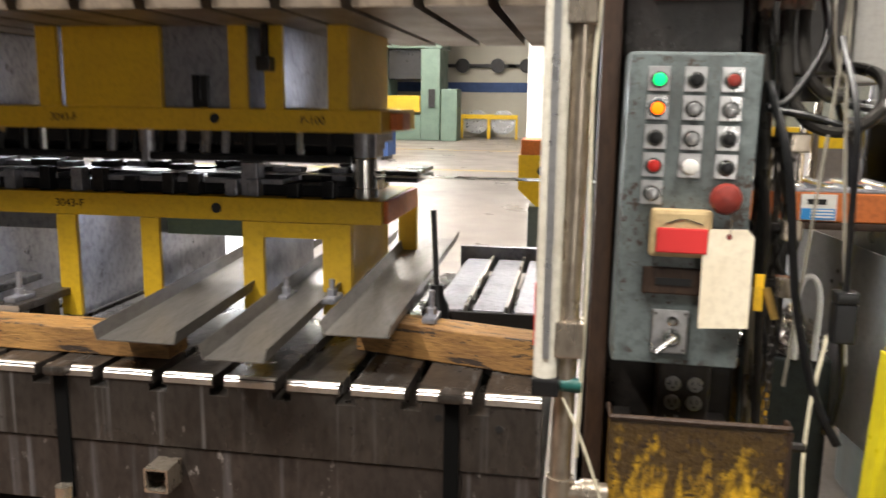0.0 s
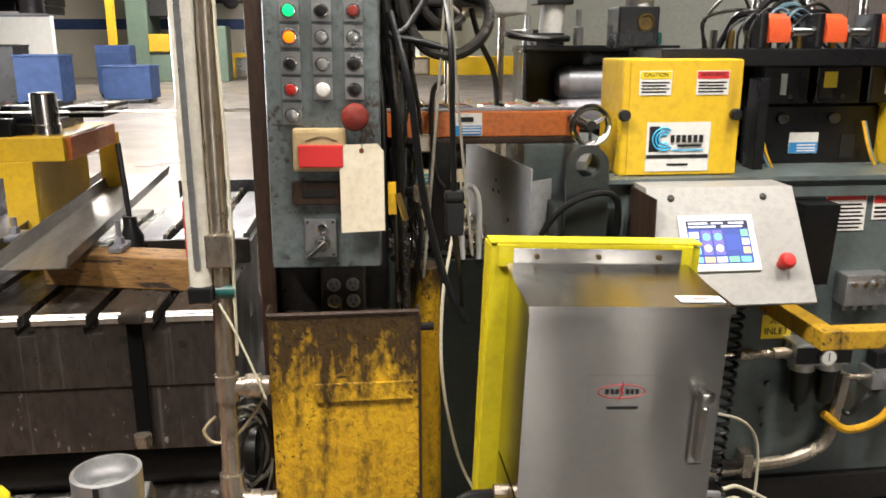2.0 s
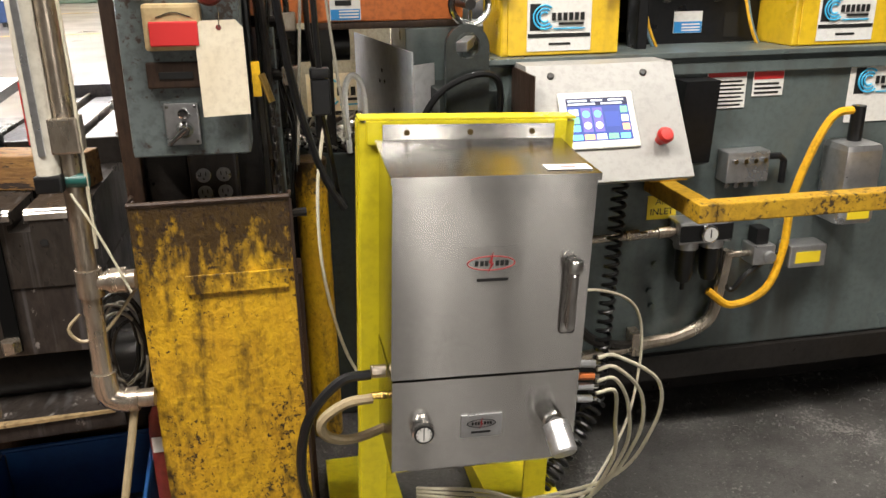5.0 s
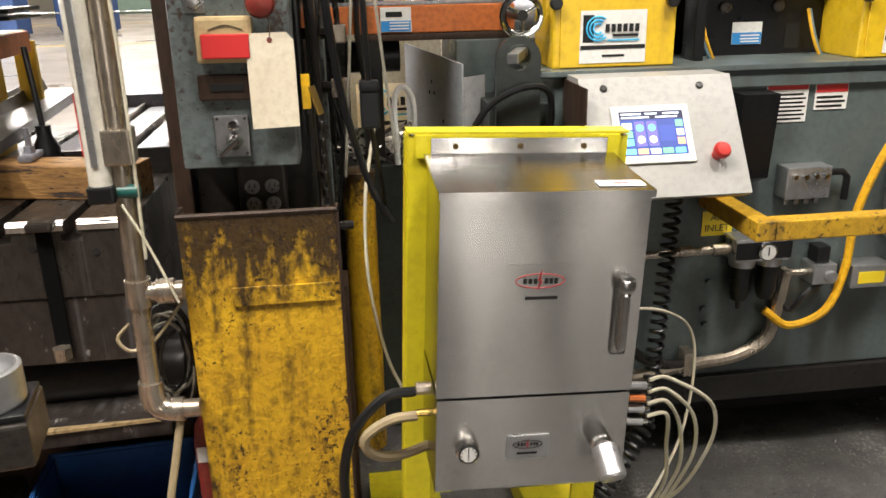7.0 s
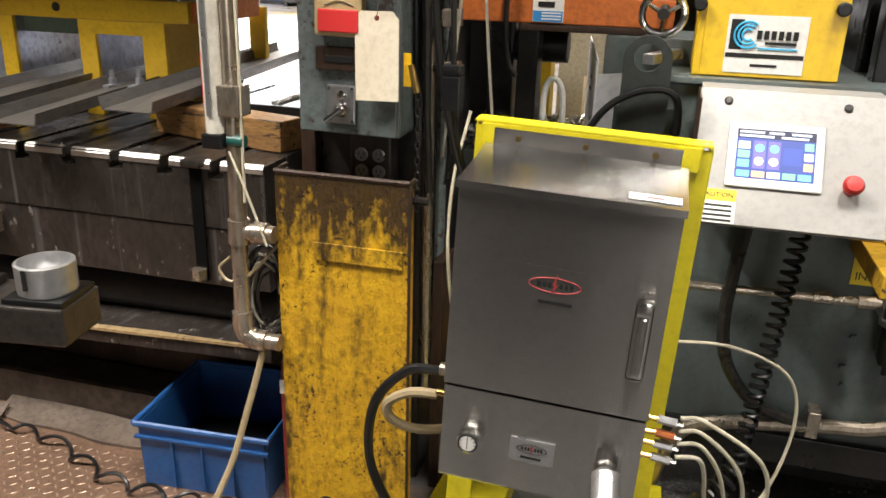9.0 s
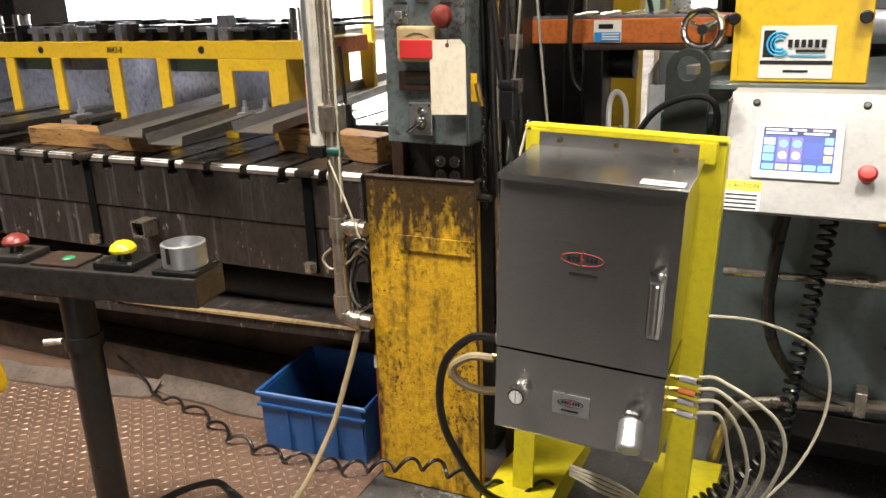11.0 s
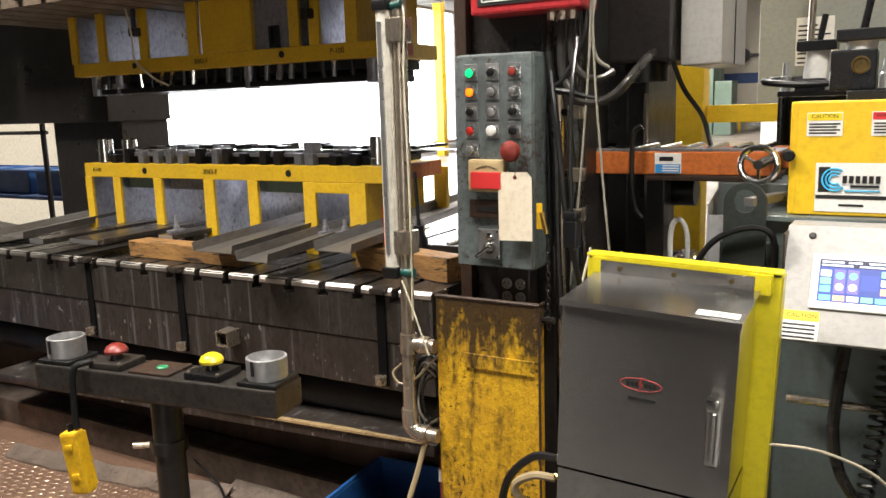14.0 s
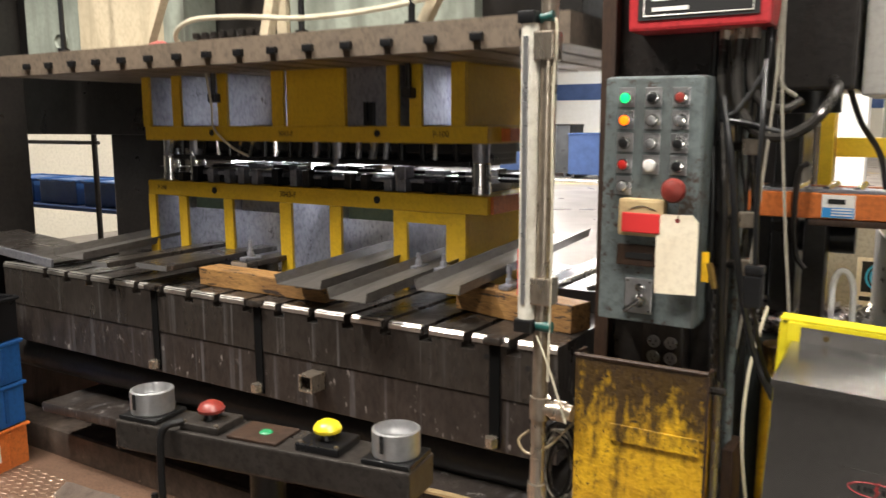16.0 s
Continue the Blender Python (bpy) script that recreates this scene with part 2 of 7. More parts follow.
M_LAMPG, M_LAMPA = glow("lit_green_lens", (0.0, 0.55, 0.12), 2.4), glow("lit_amber_lens", (1.0, 0.13, 0.0), 2.6)

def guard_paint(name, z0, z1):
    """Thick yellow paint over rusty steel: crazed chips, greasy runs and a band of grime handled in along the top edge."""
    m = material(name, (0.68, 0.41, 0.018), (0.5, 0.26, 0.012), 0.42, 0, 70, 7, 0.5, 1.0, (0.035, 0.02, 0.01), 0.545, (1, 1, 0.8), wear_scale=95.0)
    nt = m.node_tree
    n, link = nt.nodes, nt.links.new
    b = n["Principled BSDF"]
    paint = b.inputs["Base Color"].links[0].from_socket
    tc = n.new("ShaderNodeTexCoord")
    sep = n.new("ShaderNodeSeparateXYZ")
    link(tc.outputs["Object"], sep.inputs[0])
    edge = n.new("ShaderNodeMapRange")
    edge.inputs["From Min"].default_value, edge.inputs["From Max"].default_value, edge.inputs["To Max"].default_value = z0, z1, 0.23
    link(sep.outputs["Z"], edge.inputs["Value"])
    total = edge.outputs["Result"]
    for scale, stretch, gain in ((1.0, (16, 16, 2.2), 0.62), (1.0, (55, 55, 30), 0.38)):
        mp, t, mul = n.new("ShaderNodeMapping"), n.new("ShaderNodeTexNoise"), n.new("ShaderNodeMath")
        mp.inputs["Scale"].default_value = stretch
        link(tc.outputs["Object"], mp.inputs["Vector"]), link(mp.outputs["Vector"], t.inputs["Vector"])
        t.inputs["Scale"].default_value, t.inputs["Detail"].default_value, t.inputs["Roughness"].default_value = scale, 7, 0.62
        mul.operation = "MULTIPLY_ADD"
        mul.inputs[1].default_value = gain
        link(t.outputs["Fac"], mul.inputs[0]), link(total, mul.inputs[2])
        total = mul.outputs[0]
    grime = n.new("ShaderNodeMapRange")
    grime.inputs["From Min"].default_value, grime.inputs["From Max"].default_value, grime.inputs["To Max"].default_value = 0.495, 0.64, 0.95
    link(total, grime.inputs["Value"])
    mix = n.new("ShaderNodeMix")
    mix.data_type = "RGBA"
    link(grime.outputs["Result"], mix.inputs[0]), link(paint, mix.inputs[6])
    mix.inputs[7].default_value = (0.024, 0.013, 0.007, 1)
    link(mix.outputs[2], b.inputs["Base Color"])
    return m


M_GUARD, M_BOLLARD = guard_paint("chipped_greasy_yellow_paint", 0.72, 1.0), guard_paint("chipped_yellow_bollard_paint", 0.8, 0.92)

# ---- building tools ----
PLACE = {}


def thing(name, x=0, y=0, z=0, turn=0, label="", category="", group="", kind=""):
    ob = new(name)
    PLACE[ob] = pose(x, y, z, 0, 0, turn)
    ob.matrix_basis = PLACE[ob]
    return tagged(ob, label, category, group, kind)


def finish(bm, smooth):
    bmesh.ops.recalc_face_normals(bm, faces=bm.faces[:])
    if smooth:
        for f in bm.faces:
            f.smooth = True
        for e in bm.edges:
            if len(e.link_faces) == 2:
                a, b = (f.calc_area() for f in e.link_faces)
                # a bevel strip keeps its own shading, so that the broad face beside it stays flat
                e.smooth = e.calc_face_angle(0) <= 0.6 and max(a, b) < 6 * min(a, b) + 1e-9


def part(name, bm, mat, parent=None, label="", smooth=True):
    """Links a bmesh, drawn in the parent thing's own space, as one mesh under it (or on its own)."""
    finish(bm, smooth)
    me = bpy.data.meshes.new(name)
    bm.to_mesh(me)
    bm.free()
    for m in mat if isinstance(mat, list) else [mat]:
        me.materials.append(m)
    ob = new(name, me)
    if parent is not None:
        ob.parent = parent
    if label:
        ob["label"] = label
    return ob


def B():
    return bmesh.new()


def bx(bm, x0, x1, y0, y1, z0, z1, bevel=0.0, m=None, mi=0):
    vs = [bm.verts.new((x, y, z)) for x in (x0, x1) for y in (y0, y1) for z in (z0, z1)]
    fs = [bm.faces.new([vs[i] for i in q]) for q in ((0, 1, 3, 2), (4, 6, 7, 5), (0, 4, 5, 1), (2, 3, 7, 6), (0, 2, 6, 4), (1, 5, 7, 3))]
    for f in fs:
        f.material_index = mi
    if m is not None:
        bmesh.ops.transform(bm, matrix=m, verts=vs)
    if bevel:
        es = list({e for f in fs for e in f.edges})
        bmesh.ops.recalc_face_normals(bm, faces=fs)
        bmesh.ops.bevel(bm, geom=es, offset=bevel, segments=2, profile=0.6, affect="EDGES")
    return bm


def rod(bm, p0, p1, r, seg=16, r2=None, cap=True, mi=0):
    p0, p1 = Vector(p0), Vector(p1)
    d = p1 - p0
    q = d.to_track_quat("Z", "Y").to_matrix()
    rings = []
    for p, rr in ((p0, r), (p1, r if r2 is None else r2)):
        rings.append([bm.verts.new(p + q @ Vector((math.cos(a) * rr, math.sin(a) * rr, 0))) for a in (2 * math.pi * i / seg for i in range(seg))])
    for i in range(seg):
        j = (i + 1) % seg
        bm.faces.new((rings[0][i], rings[0][j], rings[1][j], rings[1][i])).material_index = mi
    if cap:
        for ring in rings:
            bm.faces.new(ring).material_index = mi
    return bm


def lathe(bm, base, axis, profile, seg=24, mi=0):
    """Turns (radius, height) pairs round the axis through base."""
    q = Vector(axis).to_track_quat("Z", "Y").to_matrix()
    rings = []
    for r, h in profile:
        rings.append([bm.verts.new(Vector(base) + q @ Vector((math.cos(a) * r, math.sin(a) * r, h))) for a in (2 * math.pi * i / seg for i in range(seg))])
    for a, b in zip(rings, rings[1:]):
        for i in range(seg):
            j = (i + 1) % seg
            bm.faces.new((a[i], a[j], b[j], b[i])).material_index = mi
    for ring in (rings[0], rings[-1]):
        bm.faces.new(ring).material_index = mi
    return bm


def curve_points(pts, n=8):
    """A smooth line through the points."""
    pts = [Vector(p) for p in pts]
    ext = [2 * pts[0] - pts[1], *pts, 2 * pts[-1] - pts[-2]]
    out = []
    for a, b, c, d in zip(ext, ext[1:], ext[2:], ext[3:]):
        for i in range(n):
            t = i / n
            out.append(0.5 * (2 * b + (c - a) * t + (2 * a - 5 * b + 4 * c - d) * t * t + (3 * b - a - 3 * c + d) * t ** 3))
    return out + [pts[-1]]


def tube(bm, pts, r, seg=8, n=8, sharp=False):
    line = [Vector(p) for p in pts] if sharp else curve_points(pts, n)
    rings, up = [], None
    for i, p in enumerate(line):
        d = (line[min(i + 1, len(line) - 1)] - line[max(i - 1, 0)]).normalized()
        if up is None:
            up = d.orthogonal().normalized()
        up = (up - d * up.dot(d)).normalized()
        side = d.cross(up)
        rings.append([bm.verts.new(p + (up * math.cos(a) + side * math.sin(a)) * r) for a in (2 * math.pi * k / seg for k in range(seg))])
    for a, b in zip(rings, rings[1:]):
        for k in range(seg):
            j = (k + 1) % seg
            bm.faces.new((a[k], a[j], b[j], b[k]))
    bm.faces.new(rings[0]), bm.faces.new(rings[-1])
    return bm


def coil(p0, p1, r, turns, sag=0.0, per=10):
    """Points of a spiral cord from p0 to p1."""
    p0, p1 = Vector(p0), Vector(p1)
    d = (p1 - p0).normalized()
    u = d.orthogonal().normalized()
    v = d.cross(u)
    n = int(turns * per)
    return [p0.lerp(p1, i / n) + (u * math.cos(2 * math.pi * i / per) + v * math.sin(2 * math.pi * i / per)) * r - Vector((0, 0, sag * 4 * (i / n) * (1 - i / n))) for i in range(n + 1)]


def prism(bm, outline, axis, a, b, mi=0):
    """Extrudes a flat outline of (u, v) along an axis from a to b: x: (y, z); y: (x, z); z: (x, y)."""
    put = {"x": lambda w, u, v: (w, u, v), "y": lambda w, u, v: (u, w, v), "z": lambda w, u, v: (u, v, w)}[axis]
    lo, hi = ([bm.verts.new(put(w, u, v)) for u, v in outline] for w in (a, b))
    n = len(outline)
    for i in range(n):
        j = (i + 1) % n
        bm.faces.new((lo[i], lo[j], hi[j], hi[i])).material_index = mi
    bm.faces.new(lo).material_index = mi
    bm.faces.new(hi).material_index = mi
    return bm


def box_part(name, mat, parent, x0, x1, y0, y1, z0, z1, bevel=0.003, label="", m=None):
    return part(name, bx(B(), x0, x1, y0, y1, z0, z1, bevel, m), mat, parent, label)


def single(name, bm, mat, label, category, kind="", group=""):
    return tagged(part(name, bm, mat), label, category, group, kind)


# ---- the hall ----
single("ground", bx(B(), -22, 14, -17, 40, -0.3, -0.012), M_FLOOR, "pale worn concrete factory floor", "floor", "structure")
single("floor_aisle", bx(B(), 0.62, 9, -1.7, 1.5, -0.010, -0.004), M_AISLE, "dark dirty concrete with swarf and debris", "floor", "structure")
# added out of view: a dark floor for the stainless cabinet to reflect
single("floor_walkway", bx(B(), -9, 9, -17, -1.701, -0.010, -0.004), M_DIMFLOOR, "unseen dark floor before the presses, added for dim reflections", "floor", "structure")
single("wall_back", bx(B(), -22, 14, 38, 38.3, -0.3, 8), M_WALL, "cream painted far wall of the hall", "wall", "structure")
band = single("wall_stripe", bx(B(), -22, 14, 37.95, 38.0, 2.15, 2.62), M_BLUEWALL, "blue painted band along the far wall", "wall stripe", "structure")
single("wall_office", bx(B(), -22, -9.4, 27, 27.3, -0.3, 6), M_WHITE, "white partition wall", "wall", "structure")
single("office_stripe", bx(B(), -22, -9.4, 26.95, 27.0, 2.4, 3.0), M_BLUEWALL, "blue painted band on the partition", "wall stripe", "structure")
single("wall_west", bx(B(), -22.3, -22, -17, 38.3, -0.3, 8), M_WALL, "cream side wall of the hall", "wall", "structure")
single("wall_east", bx(B(), 14, 14.3, -17, 38.3, -0.3, 8), M_GREYWALL, "grey side wall of the hall", "wall", "structure")
# unseen wall that closes the hall, dark so little light bounces back
single("wall_south", bx(B(), -22.3, 14.3, -17.3, -17, -0.3, 8), M_DIMWALL, "unseen grey wall behind the aisle, dark to limit bounce", "wall", "structure")
single("wall_feed", bx(B(), 1.93, 14, 3.4, 3.6, -0.3, 2.0, 0.01), M_GREYWALL, "low grey-brown panel wall behind the feed line", "wall", "structure")
for k in range(14):
    single("wall_rib", bx(B(), 2.3 + 0.6 * k, 2.34 + 0.6 * k, 3.385, 3.399, 0, 2.0, 0.002), M_GREYWALL, "standing seam of the grey wall", "wall seam", "structure", "wall seams")
# unseen too, and dark to hold down the ambient fill
single("ceiling", bx(B(), -22.3, 14.3, -17.3, 38.3, 8, 8.3), M_ROOF, "unseen grey hall ceiling, dark to limit bounce", "ceiling", "structure")
single("wall_side", bx(B(), -9.2, -9.0, 0.5, 5.6, -0.3, 6), M_WALL, "cream block wall beyond the press", "wall", "structure")
# the wide dock opening with daylight behind it
dock = thing("window_1", -11.9, 9.0, 0, label="wide bright daylight opening in the hall side", category="dock opening", kind="structure")
part("daylight", bx(B(), -0.05, 0, -4.6, 13.5, 0.4, 4.6), M_DAY, dock)
for y in (-4.6, 13.5):
    part("mullion", bx(B(), -0.06, 0.08, y - 0.05, y + 0.05, 0.3, 4.7, 0.005), M_GREYWALL, dock)
for z in (0.35, 4.65):
    part("transom", bx(B(), -0.06, 0.07, -4.6, 13.5, z - 0.05, z + 0.05, 0.005), M_GREYWALL, dock)
for y in (-9.0, 1.0, 9.5, 18.0, 26.0):
    truss = single("roof_truss", bx(B(), -22, 14, y - 0.1, y + 0.1, 7.2, 7.9, 0.02), M_ROOF, "grey painted steel roof beam", "roof beam", "structure", "roof beams")

# ---- tread plate in front of the press ----
plate = thing("floor_plate", -2.0, -1.7, 0, label="oily brown diamond tread floor plate", category="floor plate", kind="structure")
part("sheet", bx(B(), -4, 2.62, 0.0, 1.96, -0.011, 0.0), M_PLATE, plate)
verts, faces = [], []
for i in range(-40, 88):
    for j in range(0, 54):
        cx, cy, a = i * 0.03, j * 0.03, radians(45 if (i + j) % 2 else -45)
        if cx > 2.6 or cy > 1.6:
            continue
        c, s, k = math.cos(a), math.sin(a), len(verts)
        for u, v, z in ((-0.012, 0, 0), (0, -0.0035, 0), (0.012, 0, 0), (0, 0.0035, 0), (-0.006, 0, 0.0022), (0.006, 0, 0.0022)):
            verts.append((cx + u * c - v * s, cy + u * s + v * c, z))
        faces += [(k, k + 1, k + 5, k + 4), (k + 1, k + 2, k + 5), (k + 2, k + 3, k + 4, k + 5), (k + 3, k, k + 4)]
me = bpy.data.meshes.new("tread_lugs")
me.from_pydata(verts, [], faces)
me.materials.append(M_LUG)
lugs = new("tread_lugs", me)
lugs.parent = plate
tagged(lugs, "raised diamond lugs worn bright", kind="stuff")

rnd = random.Random(4)
flap = thing("floor_flashing", -0.8, -0.08, 0, label="bent grimy steel flashing along the press foot", category="floor flashing")
M_FLAP = material("tan_scuffed_flap", (0.16, 0.12, 0.093), (0.055, 0.04, 0.031), 0.5, 0, 50, 8, 0.6, 0.4, (0.05, 0.035, 0.028), 0.62)
for x0, x1, y0, turn, w in ((-1.7, -0.8, -0.24, 5.0, 0.085), (-0.82, -0.44, -0.165, 8.0, 0.1), (-0.5, 0.1, -0.045, -3.0, 0.1), (0.62, 1.0, -0.1, 0.0, 0.08)):
    n = max(8, int((x1 - x0) / 0.04))
    bm, rings = B(), []
    for i in range(n + 1):
        u = (x1 - x0) * i / n
        ring = []
        for k, (v, z) in enumerate(((0.0, 0.001), (w * 0.45, 0.008), (w, 0.03), (w, 0.036), (w * 0.45, 0.015), (0.0, 0.01))):
            q = Vector((x0 + u, v, 0)) * 7
            ring.append(bm.verts.new((u, v + noise.noise(q) * 0.014 - 0.02 * (i in (0, n)) * (k in (0, 5)) * -1, max(0.0, z + (noise.noise(q + Vector((9, 0, 0))) * 0.008 if k else 0)))))
        rings.append(ring)
    for p, q in zip(rings, rings[1:]):
        for k in range(6):
            bm.faces.new((p[k], p[(k + 1) % 6], q[(k + 1) % 6], q[k]))
    bm.faces.new(rings[0]), bm.faces.new(rings[-1])
    bmesh.ops.transform(bm, matrix=pose(x0 + 0.8, y0 + 0.08, 0, 0, 0, turn), verts=bm.verts[:])
    part("strip", bm, M_FLAP, flap)
curb = single("press_curb", bx(B(), -3.2, 0.06, 0.04, 0.2, -0.005, 0.13, 0.02), M_CURB, "rough grimy concrete curb under the press", "curb", "structure")

# swarf and litter on the dirty floor
verts, faces = [], []
for _ in range(9000):
    x, y = rnd.uniform(0.95, 3.6), rnd.uniform(-1.0, 1.0)
    s, a, k = rnd.uniform(0.0015, 0.004) + 0.006 * rnd.random() ** 6, rnd.uniform(0, 6.28), len(verts)
    for q in range(3):
        verts.append((x + s * math.cos(a + q * 2.1), y + s * math.sin(a + q * 2.1), -0.004))
    verts.append((x, y, -0.004 + s * 0.7))
    faces += [(k, k + 1, k + 3), (k + 1, k + 2, k + 3), (k + 2, k, k + 3)]
me = bpy.data.meshes.new("floor_litter")
me.from_pydata(verts, [], faces)
M_LITTER = material("metal_litter", (0.24, 0.23, 0.22), (0.04, 0.04, 0.04), 0.4, 0.5, 30, 12, 0.8)
me.materials.append(M_LITTER)
tagged(new("floor_litter", me), "small grey metal chips scattered on the floor", "metal chips", kind="stuff")

# ---- stamping press ----
def words(text, x, y, z, height, mat, parent, turn=0, name="lettering", stretch=1.0):
    """Lettering on a face towards -y, centred on x, in the parent's space."""
    cu = bpy.data.curves.new(name, "FONT")
    cu.body, cu.size, cu.align_x, cu.align_y, cu.extrude = text, height * 1.4, "CENTER", "CENTER", 0.0004
    cu.materials.append(mat)
    ob = new(name, cu)
    ob.parent = parent
    ob.matrix_basis = pose(x, y, z, 90, 0, turn) @ Matrix.Diagonal((stretch, 1, 1, 1))
    return ob


M_TANPLATE = material("tan_worn_plate", (0.22, 0.17, 0.125), (0.12, 0.095, 0.072), 0.5, 0.3, 50, 6, 0.5, 0.2)
press = thing("stamping_press", -0.9, 0.0, 0.0, label="large oily cast iron stamping press with open die space", category="press")
OX = 0.9  # from hall x to the press's own x
SLOTS = [0.361 + OX - 0.1565 * k for k in range(16)]
XL, XR = -2.32 + OX, 0.505 + OX
outline = [(XL, 0.735), (XR, 0.735), (XR, 0.92)]
for x in SLOTS:
    outline += [(x + 0.013, 0.92), (x + 0.013, 0.893), (x + 0.024, 0.893), (x + 0.024, 0.873), (x - 0.024, 0.873), (x - 0.024, 0.893), (x - 0.013, 0.893), (x - 0.013, 0.92)]
outline.append((XL, 0.92))
part("bolster", prism(B(), outline, "y", 0.0, 1.3), M_BED, press, "oily steel bolster plate with T-slots", smooth=False)
edges = [XR] + [x for s in SLOTS for x in (s + 0.013, s - 0.013)] + [XL]
for a, b in zip(edges[::2], edges[1::2]):
    part("worn_edge", prism(B(), [(-0.003, 0.9), (-0.0005, 0.9), (0.016, 0.9235), (0.006, 0.9235), (-0.003, 0.914)], "x", b + 0.003, a - 0.003), M_CHAMFER, press)
part("bed", bx(B(), XL, XR, 0.004, 1.3, 0.56, 0.7335, 0.004), M_BEDLOW, press, "grimy lower bed plate streaked with paint")
part("bed_body", bx(B(), XL + 0.05, XR - 0.03, 0.26, 1.25, 0.0, 0.56), M_DARK, press)
part("bed_ledge", bx(B(), -1.9, 0.62, -0.075, 0.24, -0.05, -0.007, 0.008, pose(0.82, 0, 0.408, 0, -2.4, 0)), M_BEDLOW, press)
# the highlight along the ledge is modelled as a pale tan strip
part("ledge_edge", prism(B(), [(-0.5, -0.079), (-0.2, -0.083), (0.2, -0.084), (0.6, -0.08), (0.6, -0.074), (0.25, -0.058), (-0.15, -0.06), (-0.5, -0.07)], "z", -0.006, 0.002), material("tan_highlight_strip", (0.62, 0.46, 0.25), (0.4, 0.28, 0.14), 0.4, 0.5, 60, 14, 0.5, 0.3, (0.12, 0.08, 0.05), 0.62), press, "highlight along the ledge, modelled as a bright strip").matrix_basis = pose(0.82, 0, 0.408, 0, -2.4, 0)
part("foot_rail", rod(B(), (XL - 0.3, 0.13, 0.45), (XR + 0.05, 0.13, 0.47), 0.07, 20), M_DARK, press)
part("foot_plate", prism(B(), [(0.2, 0), (0.25, 0), (0.25, 0.34), (0.22, 0.34)], "x", XL - 0.4, XR + 0.1), M_RUST, press)
# each slot is a thin black strip on the face, its shade in the colour
for x in (0.30, -0.68, -1.25):
    bolt = part("clamp_slot", bx(B(), x + OX - 0.018, x + OX + 0.018, -0.006, 0.002, 0.575, 0.905, 0.002), M_RECESS, press, "clamp slot, its shaded inside a flat black strip", False)
    part("washer", bx(B(), x + OX - 0.03, x + OX + 0.03, -0.03, 0.03, 0.905, 0.928, 0.008), M_BED, bolt)
    part("nut", rod(B(), (x + OX, -0.02, 0.585), (x + OX, -0.02, 0.615), 0.022, 6), M_GALV, bolt)
tubeend = B()
bx(tubeend, 0.47, 0.53, -0.07, 0.003, 0.645, 0.65), bx(tubeend, 0.47, 0.53, -0.07, 0.003, 0.7, 0.705)
bx(tubeend, 0.47, 0.475, -0.07, 0.003, 0.65, 0.7), bx(tubeend, 0.525, 0.53, -0.07, 0.003, 0.65, 0.7)
part("square_tube", tubeend, M_GALV, press)
for x, z in ((0.41, 0.844), (0.27, 0.86)):
    part("tapped_hole", rod(B(), (x + OX, -0.0015, z), (x + OX, 0.01, z), 0.009, 14), M_INK, press)
# right upright, with a rusty inner flange
part("upright", bx(B(), 0.60 + OX, 0.64 + OX, 0.03, 0.12, 0, 2.8, 0.004), M_RUST, press, "rusty brown column flange")
part("upright", bx(B(), 0.64 + OX, 0.92 + OX, 0.06, 0.55, 0, 3.2, 0.01), M_DARK, press)
part("upright", bx(B(), 0.60 + OX, 0.95 + OX, 0.95, 1.35, 0, 3.2, 0.01), M_DARK, press)
# left upright, open between its front and rear posts
part("upright", bx(B(), -4.0 + OX, -2.86 + OX, 0.1, 0.5, 0, 3.2, 0.01), M_DARK, press)
part("upright", bx(B(), -2.84 + OX, -2.2 + OX, 1.0, 1.35, 0, 3.2, 0.01), M_DARK, press)
part("cross_tie", bx(B(), -4.0 + OX, -2.18 + OX, 0.9, 1.36, 1.5, 3.2, 0.01), M_DARK, press)
part("crown", bx(B(), -4.0 + OX, 0.95 + OX, 0.1, 1.35, 2.75, 3.6, 0.02), M_DARK, press)

# ---- moving slide and upper die; z = 0 at the centre of the die's dowel holes ----
RAM_Z, RAM_A = 1.613, 0.15
slide = thing("press_slide", -0.9, 0.0, RAM_Z, label="press slide with a grey T-slotted mounting plate", category="press slide")
outline = [(-1.4, 0.345), (1.4, 0.345), (1.4, 0.255)]
for k in range(16):
    x = 1.27 - 0.163 * k
    outline += [(x + 0.012, 0.255), (x + 0.012, 0.282), (x + 0.022, 0.282), (x + 0.022, 0.302), (x - 0.022, 0.302), (x - 0.022, 0.282), (x - 0.012, 0.282), (x - 0.012, 0.255)]
outline.append((-1.4, 0.255))
part("mounting_plate", prism(B(), outline, "y", 0.05, 1.25), M_TANPLATE, slide, "tan worn mounting plate with T-slots", smooth=False)
for k in range(16):
    x = 1.27 - 0.163 * k
    part("t_bolt", bx(B(), x - 0.021, x + 0.021, 0.035, 0.09, 0.278, 0.303, 0.004), M_BLACK, slide)
M_CREAMPAINT = material("aged_cream_machine_paint", (0.58, 0.5, 0.36), (0.42, 0.35, 0.24), 0.5, 0, 40, 4, 0.5, 0.1, (0.2, 0.16, 0.1), 0.7, stain=(0.34, 0.29, 0.2))
M_SAGE = material("pale_sage_machine_paint", (0.3, 0.33, 0.28), (0.2, 0.225, 0.19), 0.5, 0, 40, 4, 0.5, 0.1, (0.12, 0.12, 0.1), 0.7, stain=(0.16, 0.17, 0.145))
